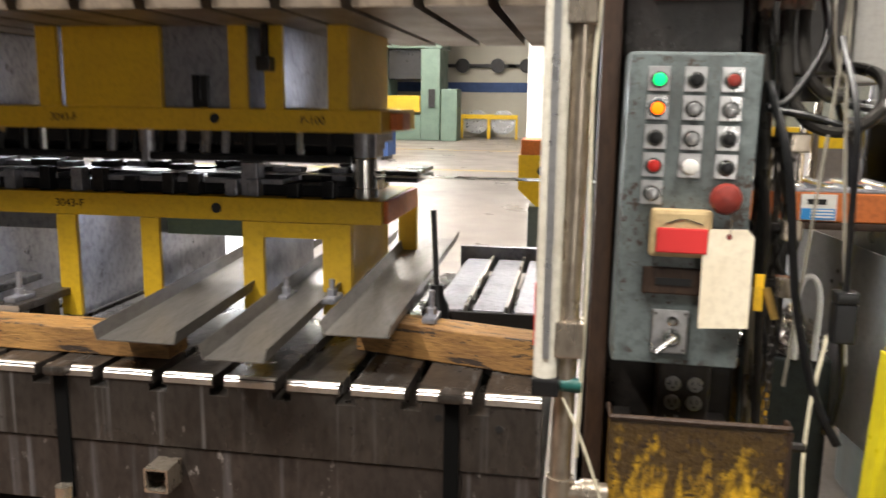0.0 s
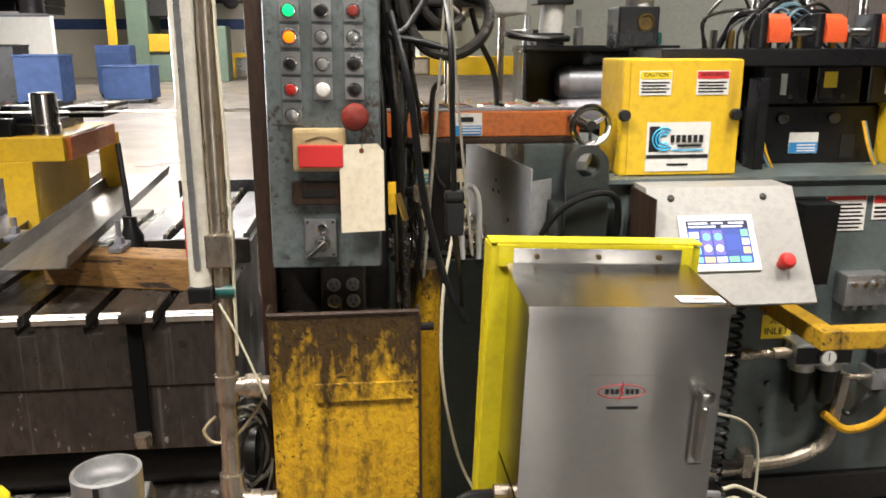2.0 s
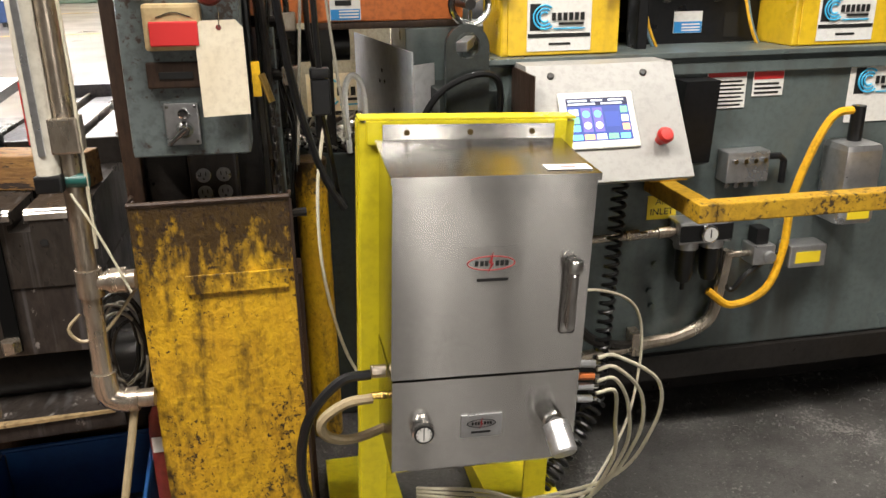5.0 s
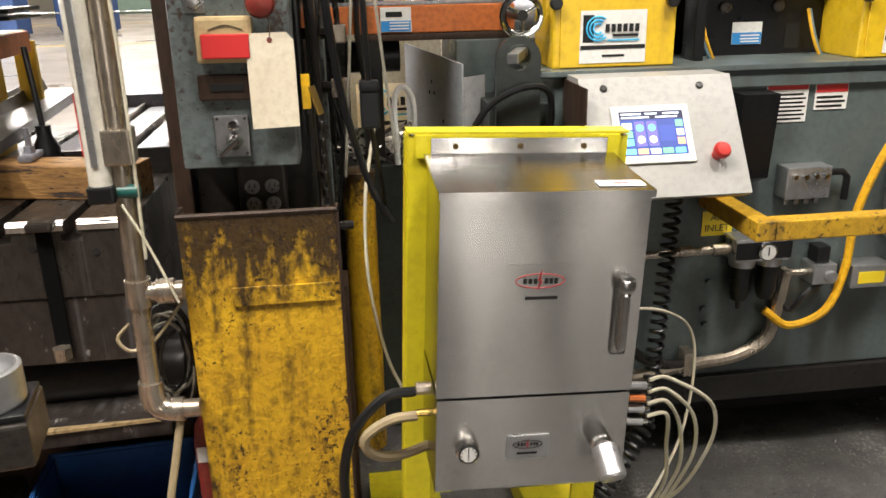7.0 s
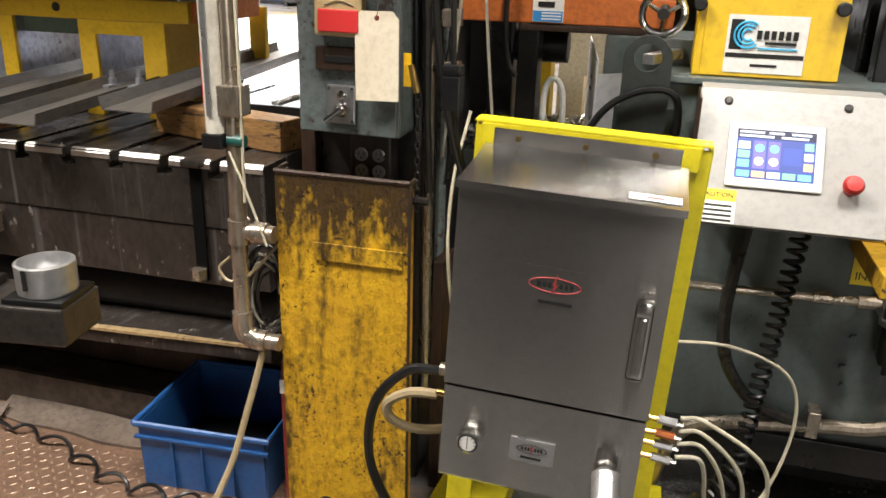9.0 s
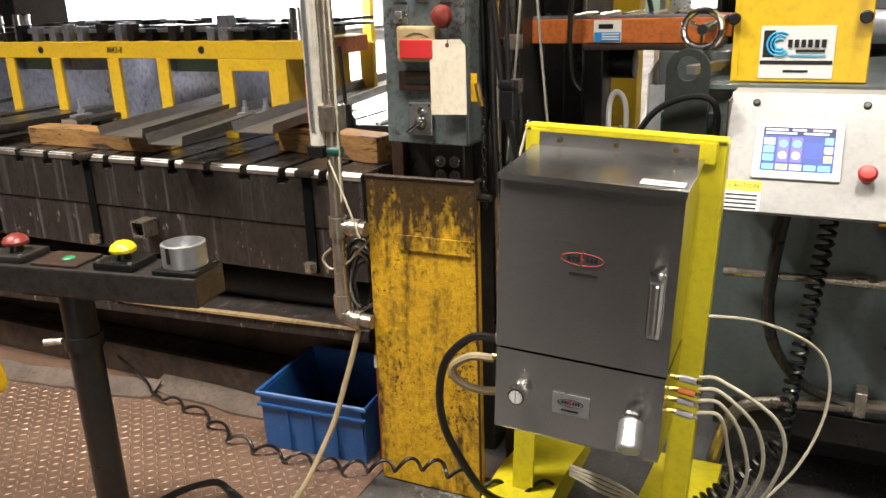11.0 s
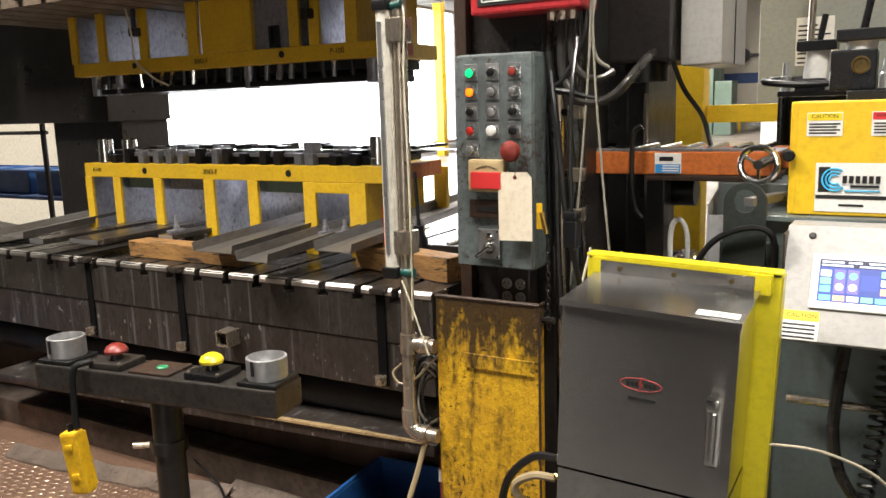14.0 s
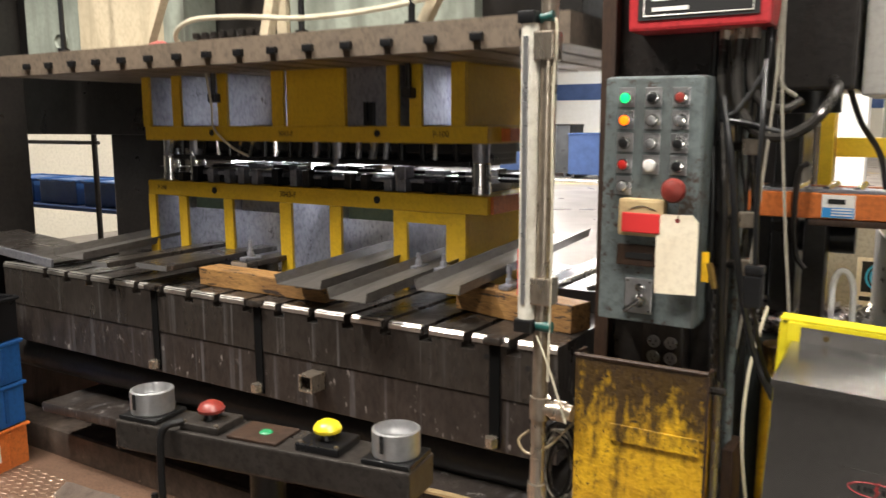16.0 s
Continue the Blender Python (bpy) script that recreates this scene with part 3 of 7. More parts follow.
for x0, x1, y, m in ((-1.9, -1.4, 0.5, M_SAGE), (-1.4, -0.72, 0.47, M_CREAMPAINT), (-0.718, -0.58, 0.42, M_SAGE), (-0.578, -0.045, 0.6, M_DARK), (-0.043, 0.01, 0.43, M_CREAMPAINT), (0.012, 0.87, 0.45, M_SAGE), (0.872, 1.25, 0.5, M_DARK)):
    part("slide_panel", bx(B(), x0, x1, y, 1.2, 0.3465, 0.95, 0.006), m, slide, "painted panel of the slide body")
for x, lean in ((-0.715, 0.1), (0.0, 0.05), (0.72, 0.12)):
    part("slide_brace", prism(B(), [(x - 0.022, 0.347), (x + 0.022, 0.347), (x + lean * 3 + 0.022, 0.9), (x + lean * 3 - 0.022, 0.9)], "y", 0.3, 0.34), M_CREAMPAINT, slide, "cream slanted brace")
part("panel_boss", lathe(B(), (-1.6, 0.5, 0.46), (0, -1, 0), [(0.06, 0), (0.06, 0.012), (0.035, 0.014), (0.03, 0.002)], 24), M_SAGE, slide)
for x, y in ((-1.13, 0.2), (0.25, 0.25), (0.74, 0.25)):
    nut = part("stud_nut", lathe(B(), (x, y, 0.345), (0, 0, 1), [(0.042, 0), (0.04, 0.016), (0.026, 0.018), (0.026, 0.034)], 12), M_BLACK, slide)
    part("stud", rod(B(), (x, y, 0.375), (x, y, 0.9), 0.012, 10), M_BLACK, nut)
rack_top = part("clamp_rack", bx(B(), -0.53, -0.1, 0.44, 0.5, 0.4, 0.425, 0.004), M_BEDLOW, slide, "dark rack with a toothed edge")
for k in range(8):
    part("rack_tooth", bx(B(), -0.53 + 0.055 * k, -0.5 + 0.055 * k, 0.42, 0.439, 0.405, 0.43, 0.003), M_DARK, rack_top)
part("air_hose", tube(B(), [(-0.42, 0.3, 0.352), (-0.4, 0.22, 0.38), (-0.33, 0.18, 0.42), (-0.22, 0.18, 0.445), (0.0, 0.2, 0.44), (0.3, 0.2, 0.415), (0.62, 0.22, 0.425), (0.85, 0.28, 0.47), (1.05, 0.32, 0.56)], 0.0095), M_HOSE, slide, "pale air hose lying over the slide")
rag = lathe(B(), (-0.5, 0.22, 0.3455), (0, 0, 1), [(0.055, 0), (0.058, 0.008), (0.04, 0.022), (0.012, 0.032)], 18)
for v in rag.verts:
    v.co += Vector((noise.noise(v.co * 30), noise.noise(v.co * 30 + Vector((5, 0, 0))), abs(noise.noise(v.co * 25)) * 0.5)) * 0.012
part("rag", rag, material("faded_red_cloth", (0.4, 0.11, 0.09), (0.25, 0.06, 0.05), 0.85), slide, "faded red rag")


def leg(die, x, w, z0, z1, depth=0.45, tall=None):
    """A die parallel: grey steel plate on edge with a yellow painted front."""
    p = part("parallel", bx(B(), x - w / 2, x + w / 2, 0.012, depth, z0, z1, 0.003), M_STEEL, die)
    part("painted_front", bx(B(), x - w / 2 - 0.002, x + w / 2 + 0.002, -0.004, 0.0115, z0, z1, 0.002), M_YELDIE, p, "golden yellow painted edge")


upper = thing("upper_die", -0.9, 0.45, RAM_Z, label="upper half of a yellow progressive die", category="die half")
part("shoe", bx(B(), -0.92, 0.925, 0, 0.46, -0.035, 0.028, 0.004), M_YELDIE, upper, "golden yellow die shoe")
for x, w in ((-0.9, 0.045), (-0.69, 0.05), (-0.395, 0.05), (-0.07, 0.06), (0.515, 0.05), (0.62, 0.05), (0.805, 0.055)):
    leg(upper, x, w, 0.028, 0.255)
part("end_face", bx(B(), 0.833, 0.836, 0.012, 0.45, 0.029, 0.254, 0.001), M_YELDIE, upper, "golden yellow end face")
part("cover_plate", bx(B(), -0.02, 0.28, 0.0, 0.03, 0.028, 0.255, 0.003), M_YELDIE, upper)
part("bracket", bx(B(), 0.28, 0.5, 0.02, 0.4, 0.028, 0.255, 0.003), M_STEEL, upper)
fork = B()
bx(fork, 0.375, 0.39, 0.0, 0.03, 0.03, 0.12), bx(fork, 0.4, 0.42, 0.0, 0.03, 0.03, 0.12), bx(fork, 0.375, 0.42, 0.0, 0.03, 0.03, 0.05)
part("fork", fork, M_BLACK, upper)
for x in (-0.42, 0.605):
    hook = part("swivel", bx(B(), x - 0.02, x + 0.02, -0.045, 0.0, 0.13, 0.17, 0.006), M_DARK, upper)
    part("rod", rod(B(), (x, -0.025, 0.16), (x, -0.025, 0.255), 0.011, 10), M_DARK, hook)
for x in (-0.47, 0.44):
    part("dowel_hole", rod(B(), (x, -0.003, 0), (x, 0.01, 0), 0.014, 16), M_INK, upper)
part("punch_holder", bx(B(), -0.85, 0.86, 0.05, 0.42, -0.075, -0.036, 0.004), M_BLACKSTEEL, upper)
part("stripper", bx(B(), -0.78, 0.83, 0.04, 0.42, -0.125, -0.1, 0.004), M_BLACKSTEEL, upper, "dark steel stripper plate")
part("punch_backing", bx(B(), -0.8, 0.84, 0.2, 0.4, -0.1, -0.0755, 0.003), M_BLACKSTEEL, upper)
rnd = random.Random(7)
for k in range(22):
    x = -0.78 + k * 0.073 + rnd.uniform(-0.015, 0.015)
    part("spring", rod(B(), (x, 0.03 + rnd.uniform(0, 0.03), -0.1), (x, 0.05, -0.036), rnd.choice((0.009, 0.013, 0.016)), 10), rnd.choice((M_CHROME, M_STEEL, M_BLACKSTEEL)), upper)
for x in (-0.83, -0.65, 0.86, 0.2):
    part("guide_bushing", rod(B(), (x, 0.07, -0.13), (x, 0.07, -0.036), 0.033, 20), M_STEEL, upper)
part("side_lug", bx(B(), 0.926, 0.965, 0.1, 0.2, -0.03, 0.02, 0.004), M_ORANGE, upper)
words("3043-F", -0.03, -0.0025, -0.003, 0.022, M_BED, upper)
words("P-100", 0.73, -0.0025, -0.003, 0.022, M_BED, upper)
part("cable", tube(B(), [(-0.43, -0.06, 0.28), (-0.41, -0.05, 0.12), (-0.4, -0.05, 0.02), (-0.33, -0.02, -0.06), (-0.27, 0.02, -0.1)], 0.005), M_HOSE, upper)

lower = thing("lower_die", -0.9, 0.45, 0.92, label="lower half of a yellow progressive die on parallels", category="die half")
part("shoe", bx(B(), -0.92, 0.925, 0, 0.46, 0.31, 0.378, 0.004), M_YELDIE, lower, "golden yellow die shoe")
for x, w in ((-0.895, 0.045), (-0.68, 0.05), (-0.385, 0.05), (-0.045, 0.06), (0.225, 0.055), (0.545, 0.06), (0.795, 0.08)):
    leg(lower, x, w, 0.0, 0.31)
part("end_face", bx(B(), 0.8355, 0.8385, 0.012, 0.45, 0.002, 0.308, 0.001), M_YELDIE, lower, "golden yellow end face")
part("rear_bracket", bx(B(), 0.86, 0.925, 0.5, 0.53, 0.12, 0.34, 0.004), M_YELDIE, lower)
part("cross_bar", bx(B(), 0.575, 0.755, -0.003, 0.02, 0.265, 0.309, 0.003), M_YELDIE, lower)
for x0, x1 in ((-0.65, -0.41), (0.25, 0.515), (-0.355, -0.075)):
    part("spacer", bx(B(), x0, x1, 0.05, 0.09, 0.255, 0.309, 0.003), M_GREEN if x0 != -0.355 else M_STEEL, lower)
for x in (-0.47, 0.435):
    part("dowel_hole", rod(B(), (x, -0.003, 0.345), (x, 0.01, 0.345), 0.015, 16), M_INK, lower)
part("die_block", bx(B(), -0.8, 0.85, 0.06, 0.42, 0.378, 0.412, 0.004), M_BLACKSTEEL, lower)
part("die_insert", bx(B(), -0.62, -0.1, 0.05, 0.36, 0.412, 0.43, 0.003), M_STEEL, lower)
tool = random.Random(15)
for y0, y1 in ((0.19, 0.25), (0.3, 0.38)):
    x = -0.8
    while x < 0.82:
        w = tool.choice((0.03, 0.045, 0.06, 0.09))
        h = tool.choice((0.43, 0.438, 0.446, 0.452, 0.458))
        part("form_block", bx(B(), x, min(x + w, 0.85), y0, y1, 0.4125, h, 0.003), tool.choice((M_BLACKSTEEL, M_BLACKSTEEL, M_DARK, M_STEEL)), lower)
        x += w + tool.choice((0.002, 0.004, 0.012))
part("die_insert", bx(B(), 0.05, 0.62, 0.05, 0.36, 0.412, 0.428, 0.003), M_STEEL, lower)
part("strip_stock", bx(B(), -0.95, 1.7, 0.1, 0.185, 0.437, 0.4385), M_BRIGHT, lower, "bright coil strip fed through the die")
for x in (-0.83, -0.65, 0.86):
    post = part("guide_post", lathe(B(), (x, 0.07, 0.378), (0, 0, 1), [(0.04, 0), (0.04, 0.03), (0.036, 0.032), (0.036, 0.115), (0.03, 0.12), (0.027, 0.12)], 22), M_CHROME, lower, "polished steel guide bushing")
    part("pin", rod(B(), (x, 0.07, 0.36), (x, 0.07, 0.47), 0.027, 22), M_CHROME, post)
for k in range(16):
    x = -0.72 + k * 0.098 + rnd.uniform(-0.02, 0.02)
    h = rnd.choice((0.02, 0.028, 0.04, 0.05))
    part("stop_block", bx(B(), x - 0.018, x + 0.018, 0.02, 0.06, 0.378, 0.40 + h, 0.003), rnd.choice((M_STEEL, M_BLACKSTEEL, M_DARK)), lower)
part("heel_block", bx(B(), 0.5, 0.55, 0.03, 0.09, 0.378, 0.475, 0.004), M_STEEL, lower)
for z in (0.42, 0.44):
    part("strip_guide", bx(B(), 0.9, 1.0, 0.14, 0.4, z, z + 0.012, 0.002), M_BLACKSTEEL, lower)
# orange sheet carries the warm light on the shoe's end
part("side_panel", bx(B(), 0.926, 0.94, 0.02, 0.44, 0.312, 0.376, 0.003), M_ORANGE, lower, "end face of the shoe, its orange light put in as colour")
words("3043-F", -0.03, -0.0025, 0.345, 0.024, M_INK, lower)
words("P-100", -0.82, -0.0025, 0.345, 0.02, M_INK, lower)
RAM = (slide, upper)


# ---- chutes, timbers and clamps on the bolster ----
def chute(x0, x1, y0, y1, z0, z1, label):
    """An open channel of bent sheet that rises to the rear."""
    L, w = math.hypot(y1 - y0, z1 - z0), (x1 - x0) / 2
    t = thing("scrap_chute", (x0 + x1) / 2, y0, z0, label=label, category="chute", group="scrap chutes")
    t.matrix_basis = PLACE[t] = pose((x0 + x1) / 2, y0, z0, math.degrees(math.atan2(z1 - z0, y1 - y0)), 0, 0)
    part("pan", prism(B(), [(-w, 0), (w, 0), (w, 0.003), (-w, 0.003)], "y", 0, L), M_CHUTE, t)
    for s in (-1, 1):
        part("flange", prism(B(), [(s * w, 0.0), (s * (w + 0.003), 0.0), (s * (w + 0.012), 0.035), (s * (w + 0.009), 0.035)], "y", 0.0, L), M_CHUTE, t)
    return t


chute(-0.02, 0.135, 0.06, 1.15, 1.022, 1.08, "bent sheet steel scrap chute worn shiny")
chute(-0.245, -0.105, -0.11, 1.2, 1.0, 1.07, "bent sheet steel scrap chute poking out over the bolster")
chute(-0.56, -0.365, -0.02, 1.2, 1.0, 1.06, "wide bent sheet steel scrap chute")
chute(-1.98, -1.78, 0.05, 1.1, 0.97, 1.03, "dull dark sheet steel scrap chute")


def timber(x0, x1, y0, y1, z1, turn, label):
    w, d = (x1 - x0) / 2, (y1 - y0) / 2
    t = thing("timber_block", (x0 + x1) / 2, (y0 + y1) / 2, 0.922, turn, label, "timber", "timbers on the bolster")
    bm = bx(B(), -w, w, -d, d, 0, z1 - 0.922, 0.004)
    bmesh.ops.subdivide_edges(bm, edges=[e for e in bm.edges if e.calc_length() > 0.2], cuts=8)
    for v in bm.verts:
        v.co += Vector((0, noise.noise(v.co * 9) * 0.006, noise.noise(v.co * 11 + Vector((3, 0, 0))) * 0.003 if v.co.z > 0.01 else 0))
    part("beam", bm, M_WOOD, t)


timber(-1.1, -0.44, 0.1, 0.2, 0.992, -1, "oil-stained square timber lying on the bolster")
timber(0.005, 0.5, 0.21, 0.31, 1.01, -14.6, "oil-stained square timber with a torn end")


def clamp(x, y, z, label, studh=0.05):
    t = thing("toe_clamp", x, y, z, label=label, category="clamp", group="die clamps")
    part("strap", bx(B(), -0.018, 0.018, -0.045, 0.045, 0, 0.016, 0.004), M_STEEL, t)
    part("nut", rod(B(), (0, 0.0, 0.016), (0, 0.0, 0.034), 0.014, 6), M_STEEL, t)
    part("stud", rod(B(), (0, 0, 0.03), (0, 0, 0.03 + studh), 0.008, 10), M_STEEL, t)


clamp(0.2, 0.285, 1.012, "steel strap clamp with a stud and nut")
clamp(-0.99, 0.28, 1.006, "steel strap clamp with a stud and nut")
clamp(-0.08, 0.32, 1.04, "dark steel strap clamp beside the parallel", 0.03)
clamp(-0.24, 0.4, 1.02, "dark steel strap clamp beside the parallel", 0.03)
for x, w, y0, y1, lab in ((-1.26, 0.095, 0.0, 0.62, "broad flat steel clamp bar on a spacer block"), (-1.49, 0.048, -0.07, 0.6, "narrow flat steel clamp bar on a spacer block"), (-0.99, 0.045, 0.215, 0.5, "short steel clamp bar under a stud")):
    t = thing("clamp_bar", x, y0, 0.922, label=lab, category="clamp bar", group="clamp bars")
    part("bar", bx(B(), -w, w, 0.0, y1 - y0, 0.062, 0.084, 0.003), M_BED, t)
    part("ground_end", bx(B(), -w + 0.002, w - 0.002, -0.0025, -0.0002, 0.063, 0.083), M_ALU, t, "bright ground end face")
    part("spacer", bx(B(), -w * 0.6, w * 0.6, (y1 - y0) * 0.45, (y1 - y0) * 0.7, 0.0, 0.0618, 0.003), M_DARK, t)
pin = thing("drop_pin", 0.185, 0.45, 0.92, label="thin black steel rod in a round base", category="rod")
part("base", lathe(B(), (0, 0, 0), (0, 0, 1), [(0.035, 0), (0.035, 0.09), (0.02, 0.12), (0.02, 0.15)], 16), M_BLACK, pin)
part("stem", rod(B(), (0, 0, 0.14), (-0.012, 0.0, 0.36), 0.008, 10), M_BLACK, pin)
rack = thing("steel_rack", 0.34, 0.85, 0.92, label="low dark steel rack with inclined slats beyond the bolster", category="rack")
part("front_rail", bx(B(), -0.2, 0.18, -0.4, -0.385, 0.0, 0.075, 0.003), M_DARK, rack)
for x in (-0.14, -0.02, 0.1):
    part("slat", bx(B(), x - 0.045, x + 0.045, -0.3, 0.5, 0.045, 0.055, 0.002), M_STEEL, rack)
    part("rib", bx(B(), x + 0.048, x + 0.058, -0.3, 0.5, 0.04, 0.07, 0.002), M_BRIGHT, rack)
part("rear_rail", bx(B(), -0.22, 0.18, 0.52, 0.55, 0.0, 0.1, 0.003), M_STEEL, rack)
for s in (-0.2, 0.15):
    part("side_rail", bx(B(), s, s + 0.02, -0.385, 0.52, 0.0, 0.04, 0.003), M_DARK, rack)
shelf = thing("outfeed_tray", -2.35, 0.25, 0.92, label="dark steel outfeed tray beyond the bolster end", category="tray")
part("pan", bx(B(), -0.5, 0.35, -0.2, 0.15, 0.0, 0.012, 0.003, pose(0, 0, 0.03, 0, 4, 0)), M_BED, shelf)
part("rail", bx(B(), -0.5, 0.35, -0.215, -0.2, 0.02, 0.06, 0.003, pose(0, 0, 0, 0, 4, 0)), M_STEEL, shelf)

# ---- control station on the right upright ----
box = thing("control_box", 0.772, -0.065, 1.05, label="chipped blue-grey steel push-button control box", category="control box")
box.matrix_basis = PLACE[box] = pose(0.772, -0.065, 1.05, 0, 0.6, 0)
part("enclosure", bx(B(), -0.128, 0.128, 0.004, 0.125, -0.01, 0.625, 0.012), M_BOXGREY, box)
part("cover", bx(B(), -0.124, 0.124, -0.006, 0.0035, -0.005, 0.62, 0.003), M_BOXGREY, box)


def button(x, z, cap, r=0.0125, kind="push_button"):
    pl = part("legend_plate", bx(B(), x - 0.021, x + 0.021, -0.0085, -0.0062, z - 0.022, z + 0.026, 0.001), M_ALU, box)
    part("bezel", lathe(B(), (x, -0.0085, z), (0, -1, 0), [(0.017, 0), (0.017, 0.006), (0.0145, 0.012), (0.0125, 0.0125)], 20), M_CHROME, pl)
    part(kind, lathe(B(), (x, -0.0085, z), (0, -1, 0), [(r, 0), (r, 0.014), (r * 0.8, 0.018), (r * 0.3, 0.0195)], 20), cap, pl)


DK = M_BLACK
ROWS = ((0.57, (M_LAMPG, DK, M_DULLRED)), (0.515, (M_LAMPA, M_ALU, M_ALU)), (0.458, (DK, M_ALU, DK)), (0.403, (M_RED, M_WHITE, DK)))
for z, caps in ROWS:
    for x, cap in zip((-0.068, 0.001, 0.07), caps):
        button(x, z, cap, 0.016 if cap is M_WHITE else 0.0125, "lamp_lens" if cap in (M_LAMPG, M_LAMPA) else "push_button")
button(-0.068, 0.348, M_ALU)
stop = part("stop_button", lathe(B(), (0.07, -0.006, 0.345), (0, -1, 0), [(0.014, 0), (0.014, 0.022), (0.03, 0.026), (0.031, 0.034), (0.026, 0.044), (0.012, 0.05), (0.002, 0.051)], 26), M_DULLRED, box, "worn red mushroom stop button")
meter = part("load_meter", bx(B(), -0.068, 0.05, -0.04, -0.0065, 0.225, 0.32, 0.008), M_IVORY, box, "aged ivory load meter with a red front")
part("red_window", bx(B(), -0.056, 0.042, -0.046, -0.0405, 0.235, 0.285, 0.003), M_PRINTRED, meter)
part("scale", tube(B(), [(-0.04, -0.0415, 0.293), (-0.005, -0.0415, 0.303), (0.03, -0.0415, 0.293)], 0.001, 6), M_INK, meter)
cnt = part("counter", bx(B(), -0.075, 0.05, -0.02, -0.0065, 0.145, 0.2, 0.004), M_RUST, box, "brown stroke counter")
part("counter_window", bx(B(), -0.05, 0.02, -0.0225, -0.0205, 0.165, 0.18, 0.001), M_INK, cnt)
sel = part("selector_plate", bx(B(), -0.05, 0.022, -0.014, -0.0065, 0.02, 0.112, 0.003), M_ALU, box)
part("key_lock", lathe(B(), (-0.01, -0.014, 0.09), (0, -1, 0), [(0.011, 0), (0.011, 0.008), (0.006, 0.01)], 16), M_CHROME, sel)
knob = part("selector_knob", lathe(B(), (-0.01, -0.014, 0.055), (0, -1, 0), [(0.02, 0), (0.018, 0.014), (0.01, 0.024)], 18), M_CHROME, sel)
part("lever", rod(B(), (-0.005, -0.035, 0.06), (-0.042, -0.045, 0.03), 0.006, 10), M_CHROME, knob)
for x in (-0.043, 0.015):
    for z in (0.028, 0.105):
        part("screw", lathe(B(), (x, -0.014, z), (0, -1, 0), [(0.004, 0), (0.003, 0.003)], 10), M_CHROME, sel)

tag = thing("paper_tag", 0.858, -0.1, 1.283, 10, "blank cream card tag hung on a wire from the stop button", "tag")
bm = prism(B(), [(-0.05, -0.148), (0.05, -0.148), (0.05, 0.035), (0.036, 0.052), (-0.036, 0.052), (-0.05, 0.035)], "y", 0, 0.0008)
part("card", bm, M_CREAM, tag)
part("eyelet", lathe(B(), (0, 0.0, 0.037), (0, -1, 0), [(0.006, 0), (0.005, 0.001)], 14), M_DULLRED, tag)
part("wire", tube(B(), [(0, -0.001, 0.037), (0.003, 0.002, 0.07), (-0.004, 0.012, 0.1), (-0.012, 0.03, 0.14)], 0.0012, 6), M_GALV, tag)

out = thing("socket_box", 0.805, -0.005, 0.96, label="grey steel box with four mains outlets", category="outlet box")
part("case", bx(B(), -0.055, 0.055, 0.0, 0.06, -0.07, 0.075, 0.006), M_BEDLOW, out)
for x in (-0.023, 0.023):
    for z in (-0.02, 0.022):
        o = part("outlet", lathe(B(), (x, 0, z), (0, -1, 0), [(0.017, 0), (0.017, 0.003), (0.015, 0.004)], 20), M_ALU, out)
        slots = B()
        for dx in (-0.006, 0.006):
            bx(slots, x + dx - 0.001, x + dx + 0.001, -0.0048, -0.004, z - 0.001, z + 0.008)
        bx(slots, x - 0.002, x + 0.002, -0.0048, -0.004, z - 0.01, z - 0.006)
        part("outlet_slot", slots, M_INK, o)

guard = thing("column_guard", 0.81, -0.2, 0.0, label="chipped yellow steel guard with black grime", category="guard")
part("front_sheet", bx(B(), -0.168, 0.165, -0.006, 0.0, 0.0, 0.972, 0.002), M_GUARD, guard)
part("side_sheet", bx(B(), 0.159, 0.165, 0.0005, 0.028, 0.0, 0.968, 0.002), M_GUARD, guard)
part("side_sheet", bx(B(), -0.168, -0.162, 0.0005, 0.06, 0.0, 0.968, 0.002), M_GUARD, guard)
part("edge_angle", bx(B(), 0.1625, 0.1695, -0.0095, -0.0063, 0.0, 0.97, 0.001), M_RUST, guard, "rusty edge of the guard")
part("top_lip", tube(B(), [(-0.168, 0.06, 0.975), (-0.168, -0.004, 0.975), (0.165, -0.004, 0.975), (0.165, 0.028, 0.975)], 0.006, 8, sharp=True), M_RUST, guard, "dark rolled lip")
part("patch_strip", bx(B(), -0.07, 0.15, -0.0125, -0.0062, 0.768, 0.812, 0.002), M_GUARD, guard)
part("hinge_bolt", rod(B(), (0.165, 0.02, 0.93), (0.2, 0.02, 0.93), 0.01, 8), M_DARK, guard)
part("mounting_arm", bx(B(), -0.15, -0.11, 0.0005, 0.255, 0.86, 0.9, 0.003), M_DARK, guard)
part("mounting_arm", bx(B(), 0.05, 0.09, 0.0005, 0.255, 0.86, 0.9, 0.003), M_DARK, guard)

cond = thing("conduit_stand", 0.55, -0.22, 0.0, label="galvanised conduit carrying a light curtain bar", category="conduit")
part("pipe", tube(B(), [(0.012, 0, 1.86), (0.006, 0, 1.2), (-0.004, 0, 0.62), (-0.004, 0, 0.57), (0.01, 0, 0.54), (0.05, 0, 0.535), (0.095, 0, 0.535)], 0.021, 16, sharp=True), M_GALV, cond)
part("elbow", tube(B(), [(-0.004, 0, 0.61), (-0.004, 0, 0.57), (0.004, 0, 0.547), (0.03, 0, 0.535), (0.06, 0, 0.535)], 0.027, 16, 4), M_GALV, cond)
